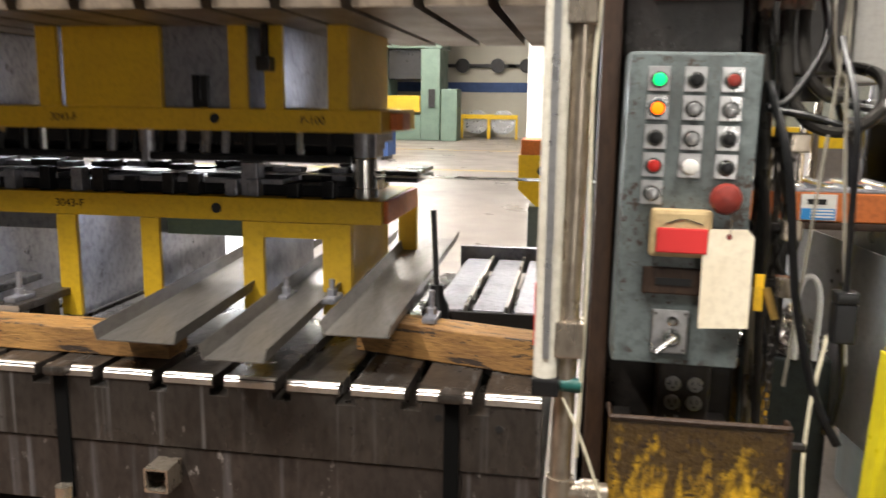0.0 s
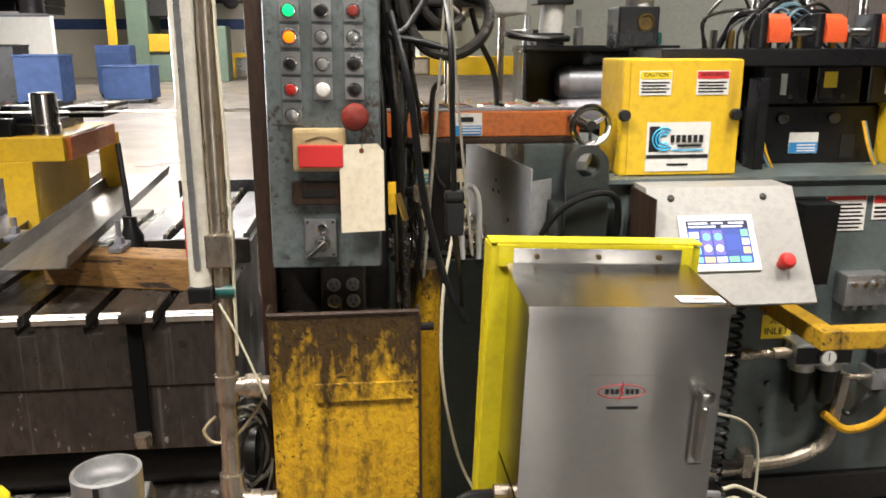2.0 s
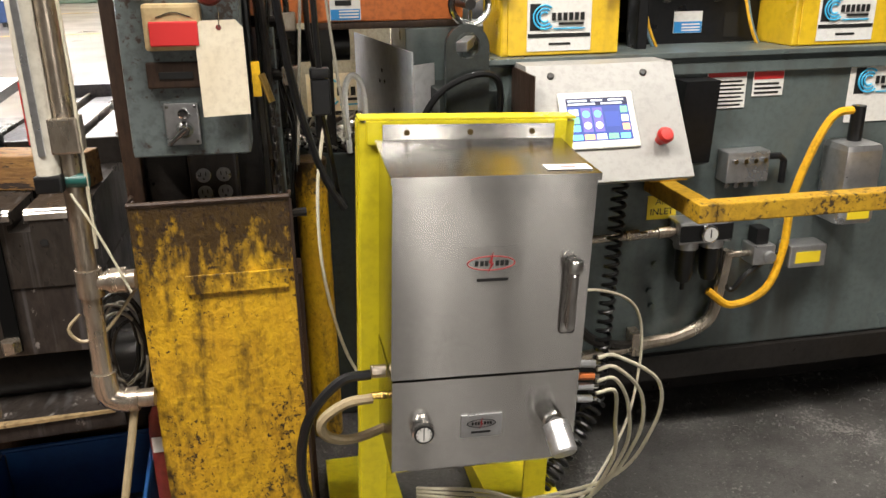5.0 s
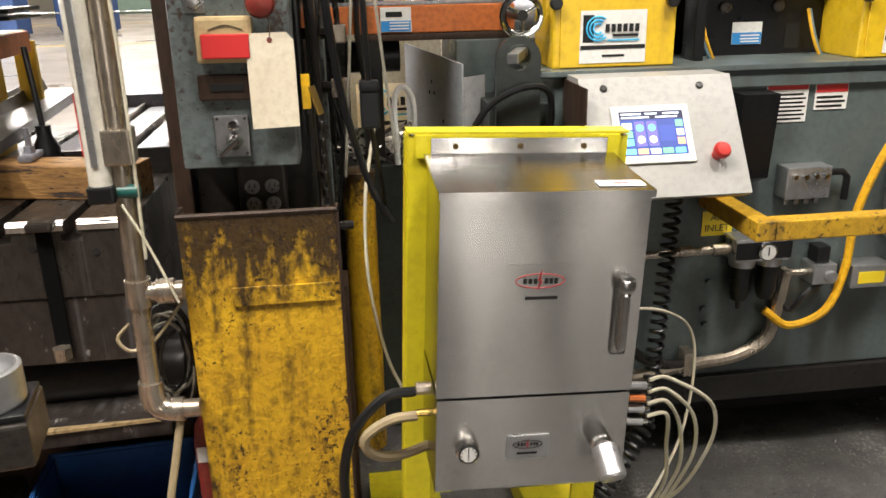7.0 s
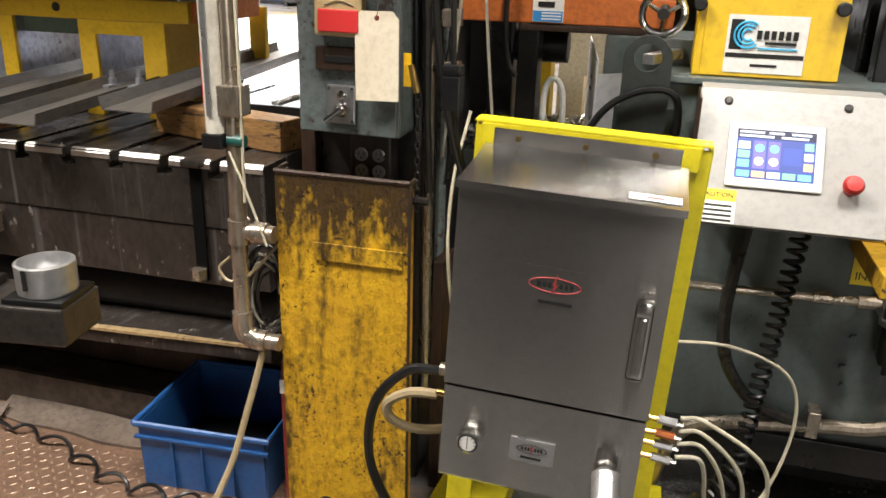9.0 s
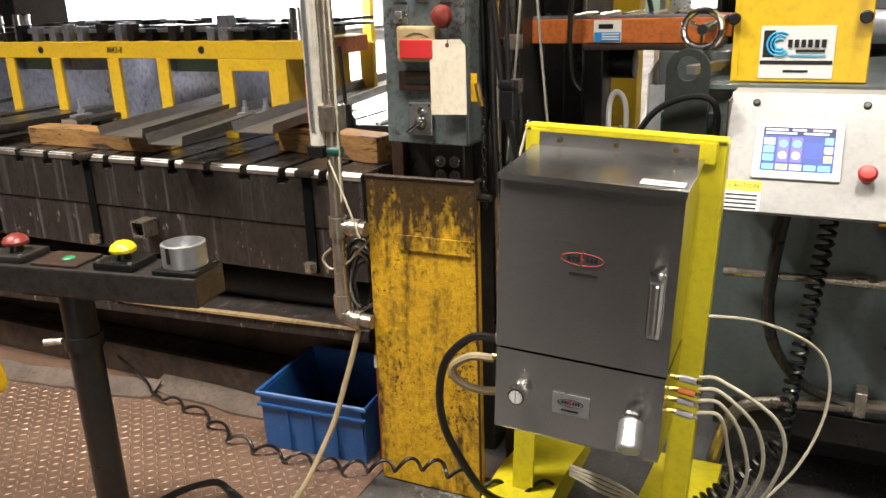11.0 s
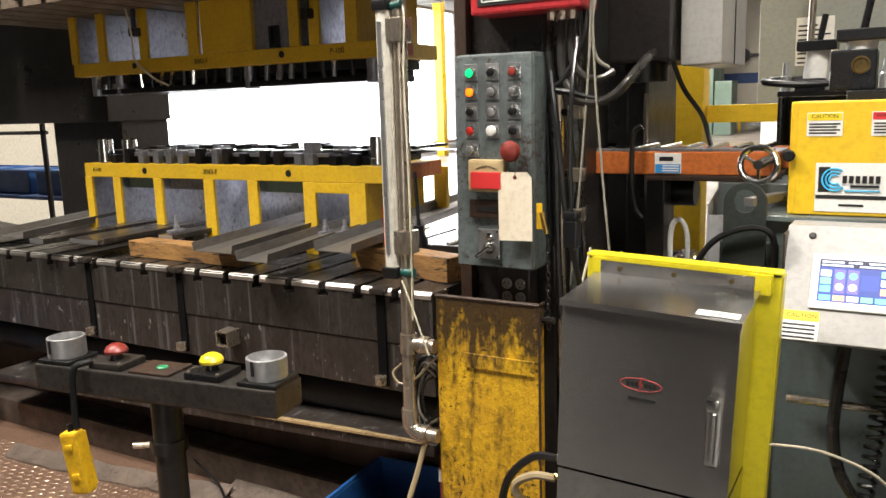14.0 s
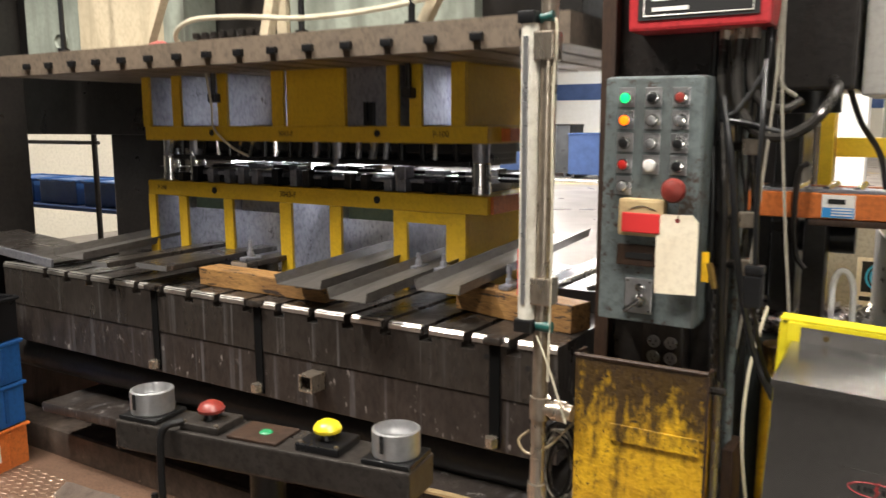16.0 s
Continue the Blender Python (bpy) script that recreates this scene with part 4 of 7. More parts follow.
tee = part("tee", rod(B(), (0.0, 0, 0.79), (0.001, 0, 0.85), 0.027, 16), M_GALV, cond)
part("branch", rod(B(), (0, 0, 0.82), (0.093, 0, 0.82), 0.021, 16), M_GALV, tee)
part("coupling", rod(B(), (0.04, 0, 0.82), (0.075, 0, 0.82), 0.027, 16), M_GALV, tee)
M_CURTAIN = material("clear_aged_polycarbonate", (0.74, 0.71, 0.63), (0.5, 0.46, 0.38), 0.14, 0.0, 40, 6, 0.5, 0.05)
bar = part("light_curtain", rod(B(), (-0.035, -0.012, 1.06), (-0.033, -0.012, 1.8), 0.0235, 20), M_CURTAIN, cond, "tall clear light curtain housing")
part("lens_strip", bx(B(), -0.042, -0.028, -0.0385, -0.0345, 1.1, 1.77, 0.001), M_ALU, bar)
part("end_cap", bx(B(), -0.06, -0.008, -0.04, 0.014, 1.025, 1.06, 0.005), M_BLACK, bar)
part("end_cap", bx(B(), -0.058, -0.01, -0.04, 0.014, 1.8, 1.83, 0.005), M_BLACK, bar)
M_TEAL = material("dark_teal_plastic", (0.012, 0.09, 0.075), (0.008, 0.05, 0.045), 0.4)
part("plug", rod(B(), (-0.005, -0.01, 1.043), (0.035, -0.012, 1.043), 0.015, 14), M_TEAL, bar, "dark teal cable plug")
part("plug", rod(B(), (-0.005, -0.01, 1.81), (0.03, -0.012, 1.815), 0.014, 14), M_TEAL, bar)
for z in (1.1, 1.71):
    part("bracket", bx(B(), -0.02, 0.035, -0.03, 0.028, z, z + 0.07, 0.004), M_GALV, bar)
part("red_print", bx(B(), -0.0595, -0.0575, -0.02, -0.005, 1.12, 1.24), M_PRINTRED, bar)
part("cable", tube(B(), [(0.03, -0.01, 1.81), (0.04, -0.02, 1.77), (0.032, -0.02, 1.6), (0.036, -0.02, 1.3), (0.034, -0.02, 1.1), (0.03, -0.018, 0.9)], 0.0035), M_HOSE, cond)
part("cable", tube(B(), [(0.0, -0.025, 1.02), (0.03, -0.03, 0.96), (0.06, -0.03, 0.88), (0.085, -0.025, 0.8)], 0.003), M_HOSE, cond)

loops = thing("cable_bundle", 0.58, -0.16, 0.55, label="coiled grey cables tied beside the conduit", category="cable bundle")
rnd = random.Random(11)
for k in range(11):
    cx, cz, rr = rnd.uniform(-0.01, 0.02), rnd.uniform(0.06, 0.12), rnd.uniform(0.06, 0.1)
    part("cable", tube(B(), [(cx + rr * 0.6 * math.cos(a), rnd.uniform(-0.012, 0.012), cz + rr * 1.3 * math.sin(a)) for a in (2 * math.pi * i / 9 for i in range(10))], 0.004, 6), rnd.choice((M_FLEX, M_CORD, M_BLACK)), loops)
part("cable", tube(B(), [(-0.06, -0.06, 0.2), (-0.085, -0.07, 0.17), (-0.06, -0.07, 0.14), (-0.01, -0.06, 0.16), (0.05, -0.02, 0.23)], 0.004, 6), M_TAN, loops)

bottle = thing("red_cylinder", 0.632, -0.14, 0.0, label="dull red cylinder with a white label behind the guard", category="cylinder")
part("shell", lathe(B(), (0, 0, 0.0), (0, 0, 1), [(0.02, 0), (0.03, 0.006), (0.03, 0.4), (0.026, 0.44), (0.012, 0.47), (0.01, 0.5)], 20), M_DULLRED, bottle)
part("sticker", bx(B(), -0.02, 0.004, -0.0325, -0.0295, 0.36, 0.4), M_WHITE, bottle)

tote = thing("blue_tote", 0.372, -0.185, 0.001, 4, "open blue plastic tote with oil inside, standing on the tread plate", "tote")
TW, TD, TH = 0.2, 0.19, 0.205
for nm, bm in (("floor_panel", bx(B(), -TW + 0.02, TW - 0.02, 0.0, 2 * TD - 0.04, 0.0, 0.006)),
               ("wall_panel", bx(B(), -TW + 0.015, TW - 0.015, -0.0, 0.005, 0.0, TH, 0, pose(0, 0, 0, 3, 0, 0))),
               ("wall_panel", bx(B(), -TW + 0.015, TW - 0.015, 2 * TD - 0.03, 2 * TD - 0.025, 0.0, TH)),
               ("wall_panel", bx(B(), -TW + 0.012, -TW + 0.017, 0, 2 * TD - 0.025, 0.0, TH, 0, pose(0, 0, 0, 0, -2, 0))),
               ("wall_panel", bx(B(), TW - 0.017, TW - 0.012, 0, 2 * TD - 0.025, 0.0, TH, 0, pose(0, 0, 0, 0, 2, 0)))):
    part(nm, bm, M_BLUE, tote)
part("rim", tube(B(), [(-TW, -0.012, TH), (TW, -0.012, TH), (TW, 2 * TD - 0.02, TH), (-TW, 2 * TD - 0.02, TH), (-TW, -0.012, TH)], 0.009, 8, sharp=True), M_BLUE, tote)
part("rim_band", bx(B(), -TW, TW, -0.018, -0.006, TH - 0.045, TH - 0.035, 0.002), M_BLUE, tote)
for x in (-0.09, 0.0, 0.09):
    part("rib", bx(B(), x - 0.004, x + 0.004, -0.013, 0.0, 0.01, TH - 0.045), M_BLUE, tote)
part("oil", bx(B(), -TW + 0.025, TW - 0.025, 0.012, 2 * TD - 0.05, 0.006, 0.03), M_BLACKSTEEL, tote, "dark oil in the bottom")
hose = thing("drain_hose", 0.6, -0.22, 0.52, label="tan drain hose hanging from the elbow to the floor", category="hose")
part("tube", tube(B(), [(0.0, 0.0, 0.0), (-0.03, -0.04, -0.15), (-0.07, -0.12, -0.34), (-0.14, -0.28, -0.505), (-0.35, -0.45, -0.508), (-0.6, -0.6, -0.508)], 0.009), M_TAN, hose)
cord = thing("coiled_cord", 0.1, -0.3, 0.02, label="black curly cord lying across the tread plate", category="cord")
pts = []
path = curve_points([(-0.88, 0.36, 0.05), (-0.6, 0.24, 0.04), (-0.5, 0.19, 0.012), (-0.4, 0.2, 0.0), (-0.21, 0.145, 0), (-0.05, 0.075, 0), (0.1, 0.05, 0), (0.25, 0.05, 0), (0.38, 0.05, 0.01), (0.5, 0.05, 0.03), (0.62, 0.04, 0.07), (0.73, 0.04, 0.1), (0.83, 0.04, 0.09), (0.95, 0.05, 0.07), (1.1, 0.1, 0.08)], 12)
for i, p in enumerate(path):
    d = (path[min(i + 1, len(path) - 1)] - path[max(i - 1, 0)]).normalized()
    a, s = i * 0.62, d.cross(Vector((0, 0, 1)))
    k = min(1.0, max(0.0, (i - 22) / 20))
    pts.append(p + s * 0.02 * k * math.cos(a) + Vector((0, 0, 0.018 * k * math.sin(a))))
part("spiral", tube(B(), pts, 0.006, 6, 2), M_BLACK, cord)

# ---- two-hand control pedestal ----
M_CUP = material("cast_aluminium", (0.62, 0.62, 0.63), (0.48, 0.48, 0.48), 0.36, 0.85, 60, 8, 0.4, 0.1)
ped = thing("two_hand_control", 0.125, -0.79, 0.0, 8.5, "dark steel two-hand control pedestal with cupped palm buttons", "control pedestal")
part("post", rod(B(), (0.0, 0, 0.0), (0.0, 0, 0.77), 0.041, 24), M_DARK, ped)
part("base_plate", bx(B(), -0.17, 0.13, -0.15, 0.15, 0.0, 0.015, 0.004), M_DARK, ped)
part("collar", rod(B(), (0.0, 0, 0.62), (0.0, 0, 0.655), 0.048, 24), M_DARK, ped)
part("tee_screw", rod(B(), (-0.05, -0.02, 0.637), (-0.09, -0.04, 0.637), 0.009, 10), M_GALV, ped)
part("head_plate", bx(B(), -0.12, 0.1, -0.045, 0.06, 0.768, 0.776, 0.002), M_DARK, ped)
M_BEAM = material("scuffed_dark_steel", (0.095, 0.084, 0.076), (0.04, 0.035, 0.031), 0.32, 0.6, 60, 7, 0.5, 0.15)
part("beam", bx(B(), -0.4, 0.395, -0.062, 0.062, 0.778, 0.85, 0.005), M_BEAM, ped, "scuffed dark steel channel")
for x in (-0.335, 0.335):
    pad = part("rubber_pad", bx(B(), x - 0.058, x + 0.058, -0.055, 0.055, 0.85, 0.862, 0.004), M_BLACK, ped)
    cup = part("palm_cup", lathe(B(), (x, 0, 0.862), (0, 0, 1), [(0.05, 0), (0.052, 0.004), (0.052, 0.056), (0.046, 0.058), (0.044, 0.05), (0.043, 0.012), (0.01, 0.01)], 32), M_CUP, pad, "cast aluminium palm cup with a slot")
    part("cup_slot", bx(B(), x - 0.012, x - 0.004, -0.0545, -0.04, 0.88, 0.918), M_INK, cup)
    part("palm_button", lathe(B(), (x, 0, 0.867), (0, 0, 1), [(0.03, 0), (0.03, 0.02), (0.02, 0.027), (0.003, 0.029)], 22), M_ALU, cup)
M_MUSTARD = material("golden_plastic", (0.78, 0.47, 0.015), (0.62, 0.36, 0.012), 0.4)
M_LEMON = material("yellow_plastic", (0.75, 0.6, 0.02), (0.6, 0.47, 0.02), 0.35)
for x, m, lab in ((-0.155, M_DULLRED, "dark red mushroom button"), (0.165, M_LEMON, "yellow mushroom button")):
    bl = part("button_block", bx(B(), x - 0.055, x + 0.055, -0.05, 0.05, 0.85, 0.868, 0.004), M_BEAM if m is M_DULLRED else M_BLACK, ped)
    for dx in (-0.045, 0.045):
        part("block_screw", rod(B(), (x + dx, -0.04, 0.868), (x + dx, -0.04, 0.872), 0.005, 8), M_GALV, bl)
    part("button_boot", rod(B(), (x, 0, 0.868), (x, 0, 0.888), 0.018, 16, 0.014), M_BLACK, bl)
    part("mushroom", lathe(B(), (x, 0, 0.884), (0, 0, 1), [(0.012, 0), (0.031, 0.003), (0.032, 0.01), (0.026, 0.02), (0.014, 0.027), (0.002, 0.029)], 26), m, bl, lab)
mid = part("cover_plate", bx(B(), -0.075, 0.06, -0.05, 0.05, 0.85, 0.857, 0.002), M_RUST, ped)
part("green_button", lathe(B(), (0.0, 0, 0.852), (0, 0, 1), [(0.016, 0), (0.016, 0.006), (0.012, 0.009)], 18), material("green_plastic", (0.02, 0.25, 0.1), (0.02, 0.18, 0.07), 0.4), mid)
part("drop_cable", tube(B(), [(-0.2, -0.045, 0.872), (-0.235, -0.078, 0.855), (-0.24, -0.085, 0.77), (-0.235, -0.09, 0.69)], 0.009), M_BLACK, ped)

pend = thing("hanging_pendant", -0.075, -0.935, 0.5, 20, "yellow plastic pendant control hung on a black cable", "pendant control")
pend.matrix_basis = PLACE[pend] = pose(-0.085, -0.915, 0.505, 0, -8, 18)
part("case", bx(B(), -0.027, 0.027, -0.02, 0.02, 0.0, 0.18, 0.009), M_MUSTARD, pend)
part("case_back", bx(B(), -0.022, 0.022, 0.021, 0.032, 0.01, 0.17, 0.004), M_MUSTARD, pend)
for z in (0.045, 0.13):
    part("clip", bx(B(), -0.012, 0.012, -0.026, -0.0202, z, z + 0.018, 0.003), M_MUSTARD, pend)
part("neck", rod(B(), (0, 0, 0.18), (0, 0, 0.2), 0.008, 10), M_BLACK, pend)
foot = thing("foot_cable", 0.2, -0.5, 0.015, label="black cable on the plate by the pedestal", category="cable")
part("cable", tube(B(), [(-0.04, -0.32, 0.0), (-0.02, -0.2, 0.08), (0.02, -0.02, 0.05), (0.06, 0.02, 0.0), (0.16, -0.02, 0), (0.3, -0.05, 0)], 0.011), M_BLACK, foot)


def crate(z, mat, label):
    c = thing("plastic_crate", -2.39, -0.32, z, 12, label, "crate", "stacked crates")
    bm = bx(B(), -0.3, 0.3, -0.2, 0.2, 0, 0.012)
    for a in ((-0.3, 0.3, -0.2, -0.194), (-0.3, 0.3, 0.194, 0.2), (-0.3, -0.294, -0.194, 0.194), (0.294, 0.3, -0.194, 0.194)):
        bx(bm, a[0], a[1], a[2], a[3], 0.012, 0.19)
    part("shell", bm, mat, c)
    part("rim", tube(B(), [(-0.305, -0.205, 0.185), (0.305, -0.205, 0.185), (0.305, 0.205, 0.185), (-0.305, 0.205, 0.185), (-0.305, -0.205, 0.185)], 0.011, 6, sharp=True), mat, c)
    for y in (-0.1, 0.1):
        part("rib", bx(B(), 0.3, 0.31, y - 0.008, y + 0.008, 0.02, 0.17), mat, c)
    part("label_card", bx(B(), 0.3005, 0.303, -0.06, 0.05, 0.05, 0.13), M_WHITE, c)


for k, (m, lab) in enumerate(((M_ORANGE, "orange-red plastic crate at the bottom of a stack"), (M_BLUE, "blue plastic crate in a stack"), (M_BLUE, "blue plastic crate in a stack"), (M_BLACK, "black plastic crate at the top of a stack"))):
    crate(0.001 + 0.199 * k, m, lab)

# ---- spray lubricant cabinet on its yellow stand ----
stand = thing("cabinet_stand", 1.36, -0.28, 0.0, label="bright yellow steel angle stand on a broad foot", category="stand")
LEAN = pose(1.321, -0.235, -0.008, 0, 2.37, 0.42)  # the stand leans a little to one side
stand.matrix_basis = PLACE[stand] = LEAN
for s, x in ((-1, -0.208), (1, 0.203)):
    up = part("upright", bx(B(), x - 0.03, x + 0.03, -0.004, 0.004, 0.02, 1.13, 0.001), M_YELNEW, stand)
    part("upright_flange", bx(B(), x + s * 0.026, x + s * 0.033, 0.0045, 0.06, 0.02, 1.13, 0.001), M_YELNEW, up)
    ft = part("foot", prism(B(), [(-0.2, 0.0), (0.42, 0.0), (0.42, 0.045), (0.1, 0.1), (-0.04, 0.1), (-0.2, 0.045)], "x", x - 0.095, x + 0.095), M_YELNEW, stand)
    ft.matrix_basis = LEAN.inverted() @ pose(1.321, -0.235, -0.003, 0, 0, 0.42)
    part("foot_bolt", rod(B(), (x, -0.15, 0.06), (x, -0.15, 0.09), 0.014, 6), M_DARK, ft)
part("top_bar", bx(B(), -0.225, 0.215, -0.0085, -0.0045, 1.09, 1.135, 0.001), M_YELNEW, stand)
part("top_bar_flange", bx(B(), -0.24, 0.234, -0.008, 0.045, 1.1355, 1.141, 0.001), M_YELNEW, stand)
for x in (-0.2, 0.19):
    part("gusset", bx(B(), x - 0.022, x + 0.022, -0.013, -0.009, 1.085, 1.134, 0.001), M_YELNEW, stand)

cab = thing("spray_cabinet", 1.352, -0.52, 0.42, label="brushed stainless steel spray lubricant cabinet", category="cabinet")
cab.matrix_basis = PLACE[cab] = LEAN @ pose(-0.008, -0.2586, 0.42)
W = 0.197
M_LUGDARK = material("tarnished_brass", (0.16, 0.11, 0.04), (0.07, 0.05, 0.02), 0.4, 0.8)
part("back_panel", bx(B(), -0.186, 0.186, 0.224, 0.227, 0.6, 0.712, 0.001), M_STAINLESS, cab)
for x in (-0.135, 0.0, 0.135):
    part("keyhole_bolt", lathe(B(), (x, 0.224, 0.695), (0, -1, 0), [(0.0065, 0), (0.0055, 0.005)], 12), M_LUGDARK, cab)
part("body", prism(B(), [(0.004, 0.245), (0.222, 0.245), (0.222, 0.669), (0.12, 0.663), (0.004, 0.658)], "x", -W + 0.004, W - 0.004), M_STAINLESS, cab)
part("top_cover", prism(B(), [(-0.012, 0.658), (0.12, 0.664), (0.222, 0.676), (0.222, 0.68), (0.12, 0.668), (-0.016, 0.662), (-0.016, 0.648), (-0.012, 0.648)], "x", -W - 0.004, W + 0.004), M_STAINLESS, cab)
skin, N = B(), 18
grid = []
for i in range(N + 1):
    u, v = -W + 2 * W * i / N, [0.247 + 0.408 * j / N for j in range(N + 1)]
    grid.append([skin.verts.new((u, -0.006 + 0.0016 * noise.noise(Vector((u * 6.5, 0.3, w * 4.0))) * min(1, 9 * (W - abs(u))), w)) for w in v])
for i in range(N):
    for j in range(N):
        skin.faces.new((grid[i][j], grid[i + 1][j], grid[i + 1][j + 1], grid[i][j + 1]))
rim = [grid[i][0] for i in range(N)] + [grid[N][j] for j in range(N)] + [grid[i][N] for i in range(N, 0, -1)] + [grid[0][j] for j in range(N, 0, -1)]
back = [skin.verts.new((q.co.x, 0.0, q.co.z)) for q in rim]
for i in range(len(rim)):
    j = (i + 1) % len(rim)
    skin.faces.new((rim[i], back[i], back[j], rim[j]))
skin.faces.new(back)
door = part("door", skin, M_STAINLESS, cab, "brushed stainless door")
part("lower_body", prism(B(), [(-0.002, 0.03), (0.2, 0.03), (0.222, 0.241), (-0.006, 0.241), (-0.006, 0.036)], "x", -W + 0.002, W - 0.002), M_STAINLESS, cab)


def oval_badge(parent, x, z, r, y, line=None):
    ring = part("badge", tube(B(), [(x + r * math.cos(a), y, z + r * 0.3 * math.sin(a)) for a in (2 * math.pi * i / 24 for i in range(25))], 0.0011, 6, 1), line or M_BADGE, parent, "printed oval badge")
    bars = B()
    for k in (-0.62, -0.4, -0.2, 0.25, 0.45, 0.65):
        bx(bars, x + k * r - r * 0.07, x + k * r + r * 0.07, y - 0.0006, y + 0.0004, z - r * 0.11, z + r * 0.11)
    part("badge_print", bars, M_INK, ring)
    part("badge_flash", prism(B(), [(x - r * 0.12, z - r * 0.42), (x + r * 0.1, z), (x + r * 0.02, z + 0.02 * r), (x + r * 0.06, z + r * 0.48), (x - r * 0.1, z + r * 0.02), (x, z - 0.02 * r)], "y", y - 0.001, y + 0.0004), M_BADGE, ring)


part("decal", bx(B(), -0.07, 0.06, -0.0072, -0.0062, 0.445, 0.52), M_STAINLESS, door)
oval_badge(door, -0.005, 0.487, 0.047, -0.008)
part("decal_print", bx(B(), -0.032, 0.03, -0.0085, -0.0074, 0.45, 0.456), M_INK, door)
part("cover_label", bx(B(), 0.1, 0.19, -0.0005, 0.035, 0.0, 0.0008, 0, pose(0, 0.006, 0.6645, 2.6, 0, 0)), M_WHITE, cab)
part("cover_label_print", bx(B(), 0.13, 0.16, 0.013, 0.019, 0.0009, 0.0014, 0, pose(0, 0.006, 0.6645, 2.6, 0, 0)), M_PRINTRED, cab)
hd = part("latch_plate", bx(B(), 0.142, 0.174, -0.012, -0.0065, 0.33, 0.485, 0.006), M_STAINLESS, door)
part("latch_lever", bx(B(), 0.15, 0.166, -0.034, -0.0125, 0.345, 0.465, 0.006), M_CHROME, hd)
part("latch_hinge", bx(B(), 0.144, 0.172, -0.04, -0.0125, 0.466, 0.495, 0.006), M_CHROME, hd)
gau = part("pressure_gauge", lathe(B(), (-0.134, -0.006, 0.136), (0, -1, 0), [(0.02, 0), (0.024, 0.006), (0.024, 0.026), (0.021, 0.028)], 26), M_CHROME, cab)
part("dial_ring", lathe(B(), (-0.134, -0.0335, 0.136), (0, -1, 0), [(0.0205, 0), (0.0205, 0.0008)], 26), M_INK, gau)
part("dial", lathe(B(), (-0.134, -0.0345, 0.136), (0, -1, 0), [(0.0165, 0), (0.0165, 0.0006)], 26), M_WHITE, gau)
for k in range(9):
    a = math.radians(-40 + 32.5 * k)
    part("tick", rod(B(), (-0.134 + 0.013 * math.cos(a), -0.0356, 0.136 + 0.013 * math.sin(a)), (-0.134 + 0.018 * math.cos(a), -0.0356, 0.136 + 0.018 * math.sin(a)), 0.0008, 5), M_INK, gau)
part("needle", bx(B(), -0.1355, -0.134, -0.0362, -0.0353, 0.124, 0.15), M_INK, gau)
pl = part("name_plate", bx(B(), -0.053, 0.034, -0.0095, -0.0065, 0.105, 0.157, 0.001), M_ALU, cab)
oval_badge(pl, -0.01, 0.137, 0.03, -0.0105, M_INK)
part("plate_print", bx(B(), -0.031, 0.01, -0.0105, -0.0096, 0.114, 0.119), M_INK, pl)
reg = part("regulator", lathe(B(), (0.135, -0.006, 0.145), (0, -1, 0), [(0.022, 0), (0.022, 0.03), (0.018, 0.034), (0.018, 0.045)], 22), M_STAINLESS, cab)
part("regulator_knob", lathe(B(), (0.137, -0.045, 0.143), (0.1, -0.75, -0.6), [(0.026, 0), (0.027, 0.006), (0.027, 0.06), (0.024, 0.065)], 24), M_CUP, reg)
for k, z in enumerate((0.225, 0.195, 0.17, 0.14)):
    f = part("fitting", rod(B(), (W, 0.05, z), (W + 0.02, 0.05, z), 0.006, 10), material("brass", (0.6, 0.4, 0.12), (0.4, 0.26, 0.08), 0.3, 1.0) if k == 0 else bpy.data.materials["brass"], cab)
    part("check_valve", rod(B(), (W + 0.02, 0.05, z), (W + 0.056, 0.05, z - 0.003), 0.0088, 8), M_ALU if k != 1 else M_ORANGE, f)
    part("check_nose", rod(B(), (W + 0.056, 0.05, z - 0.003), (W + 0.068, 0.05, z - 0.004), 0.0055, 8), M_CHROME, f)
part("left_fitting", rod(B(), (-W - 0.03, 0.08, 0.225), (-W, 0.08, 0.225), 0.014, 10), M_GALV, cab)
part("left_fitting", rod(B(), (-W - 0.03, 0.06, 0.18), (-W, 0.06, 0.18), 0.008, 10), bpy.data.materials["brass"], cab)


def hose_thing(name, pts, r, mat, label, cat="hose", group="", shift=(0, 0, 0)):
    pts = [Vector(q) + Vector(shift) for q in pts]
    base = Vector(pts[0])
    t = thing(name, *base, label=label, category=cat, group=group)
    part("tube", tube(B(), [Vector(p) - base for p in pts], r), mat, t)
    return t


hose_thing("supply_hose", [(1.125, -0.44, 0.645), (1.06, -0.45, 0.64), (0.99, -0.46, 0.56), (0.97, -0.45, 0.42), (1.0, -0.42, 0.28), (1.08, -0.36, 0.12), (1.2, -0.2, 0.03)], 0.011, M_BLACK, "black rubber supply hose looping from the cabinet side", shift=(-0.013, 0.027, -0.006))
hose_thing("return_hose", [(1.125, -0.46, 0.60), (1.07, -0.47, 0.60), (1.02, -0.47, 0.565), (1.03, -0.46, 0.52), (1.09, -0.43, 0.49), (1.2, -0.36, 0.48)], 0.011, M_TAN, "tan rubber return hose looping from the cabinet side", shift=(-0.013, 0.027, -0.006))
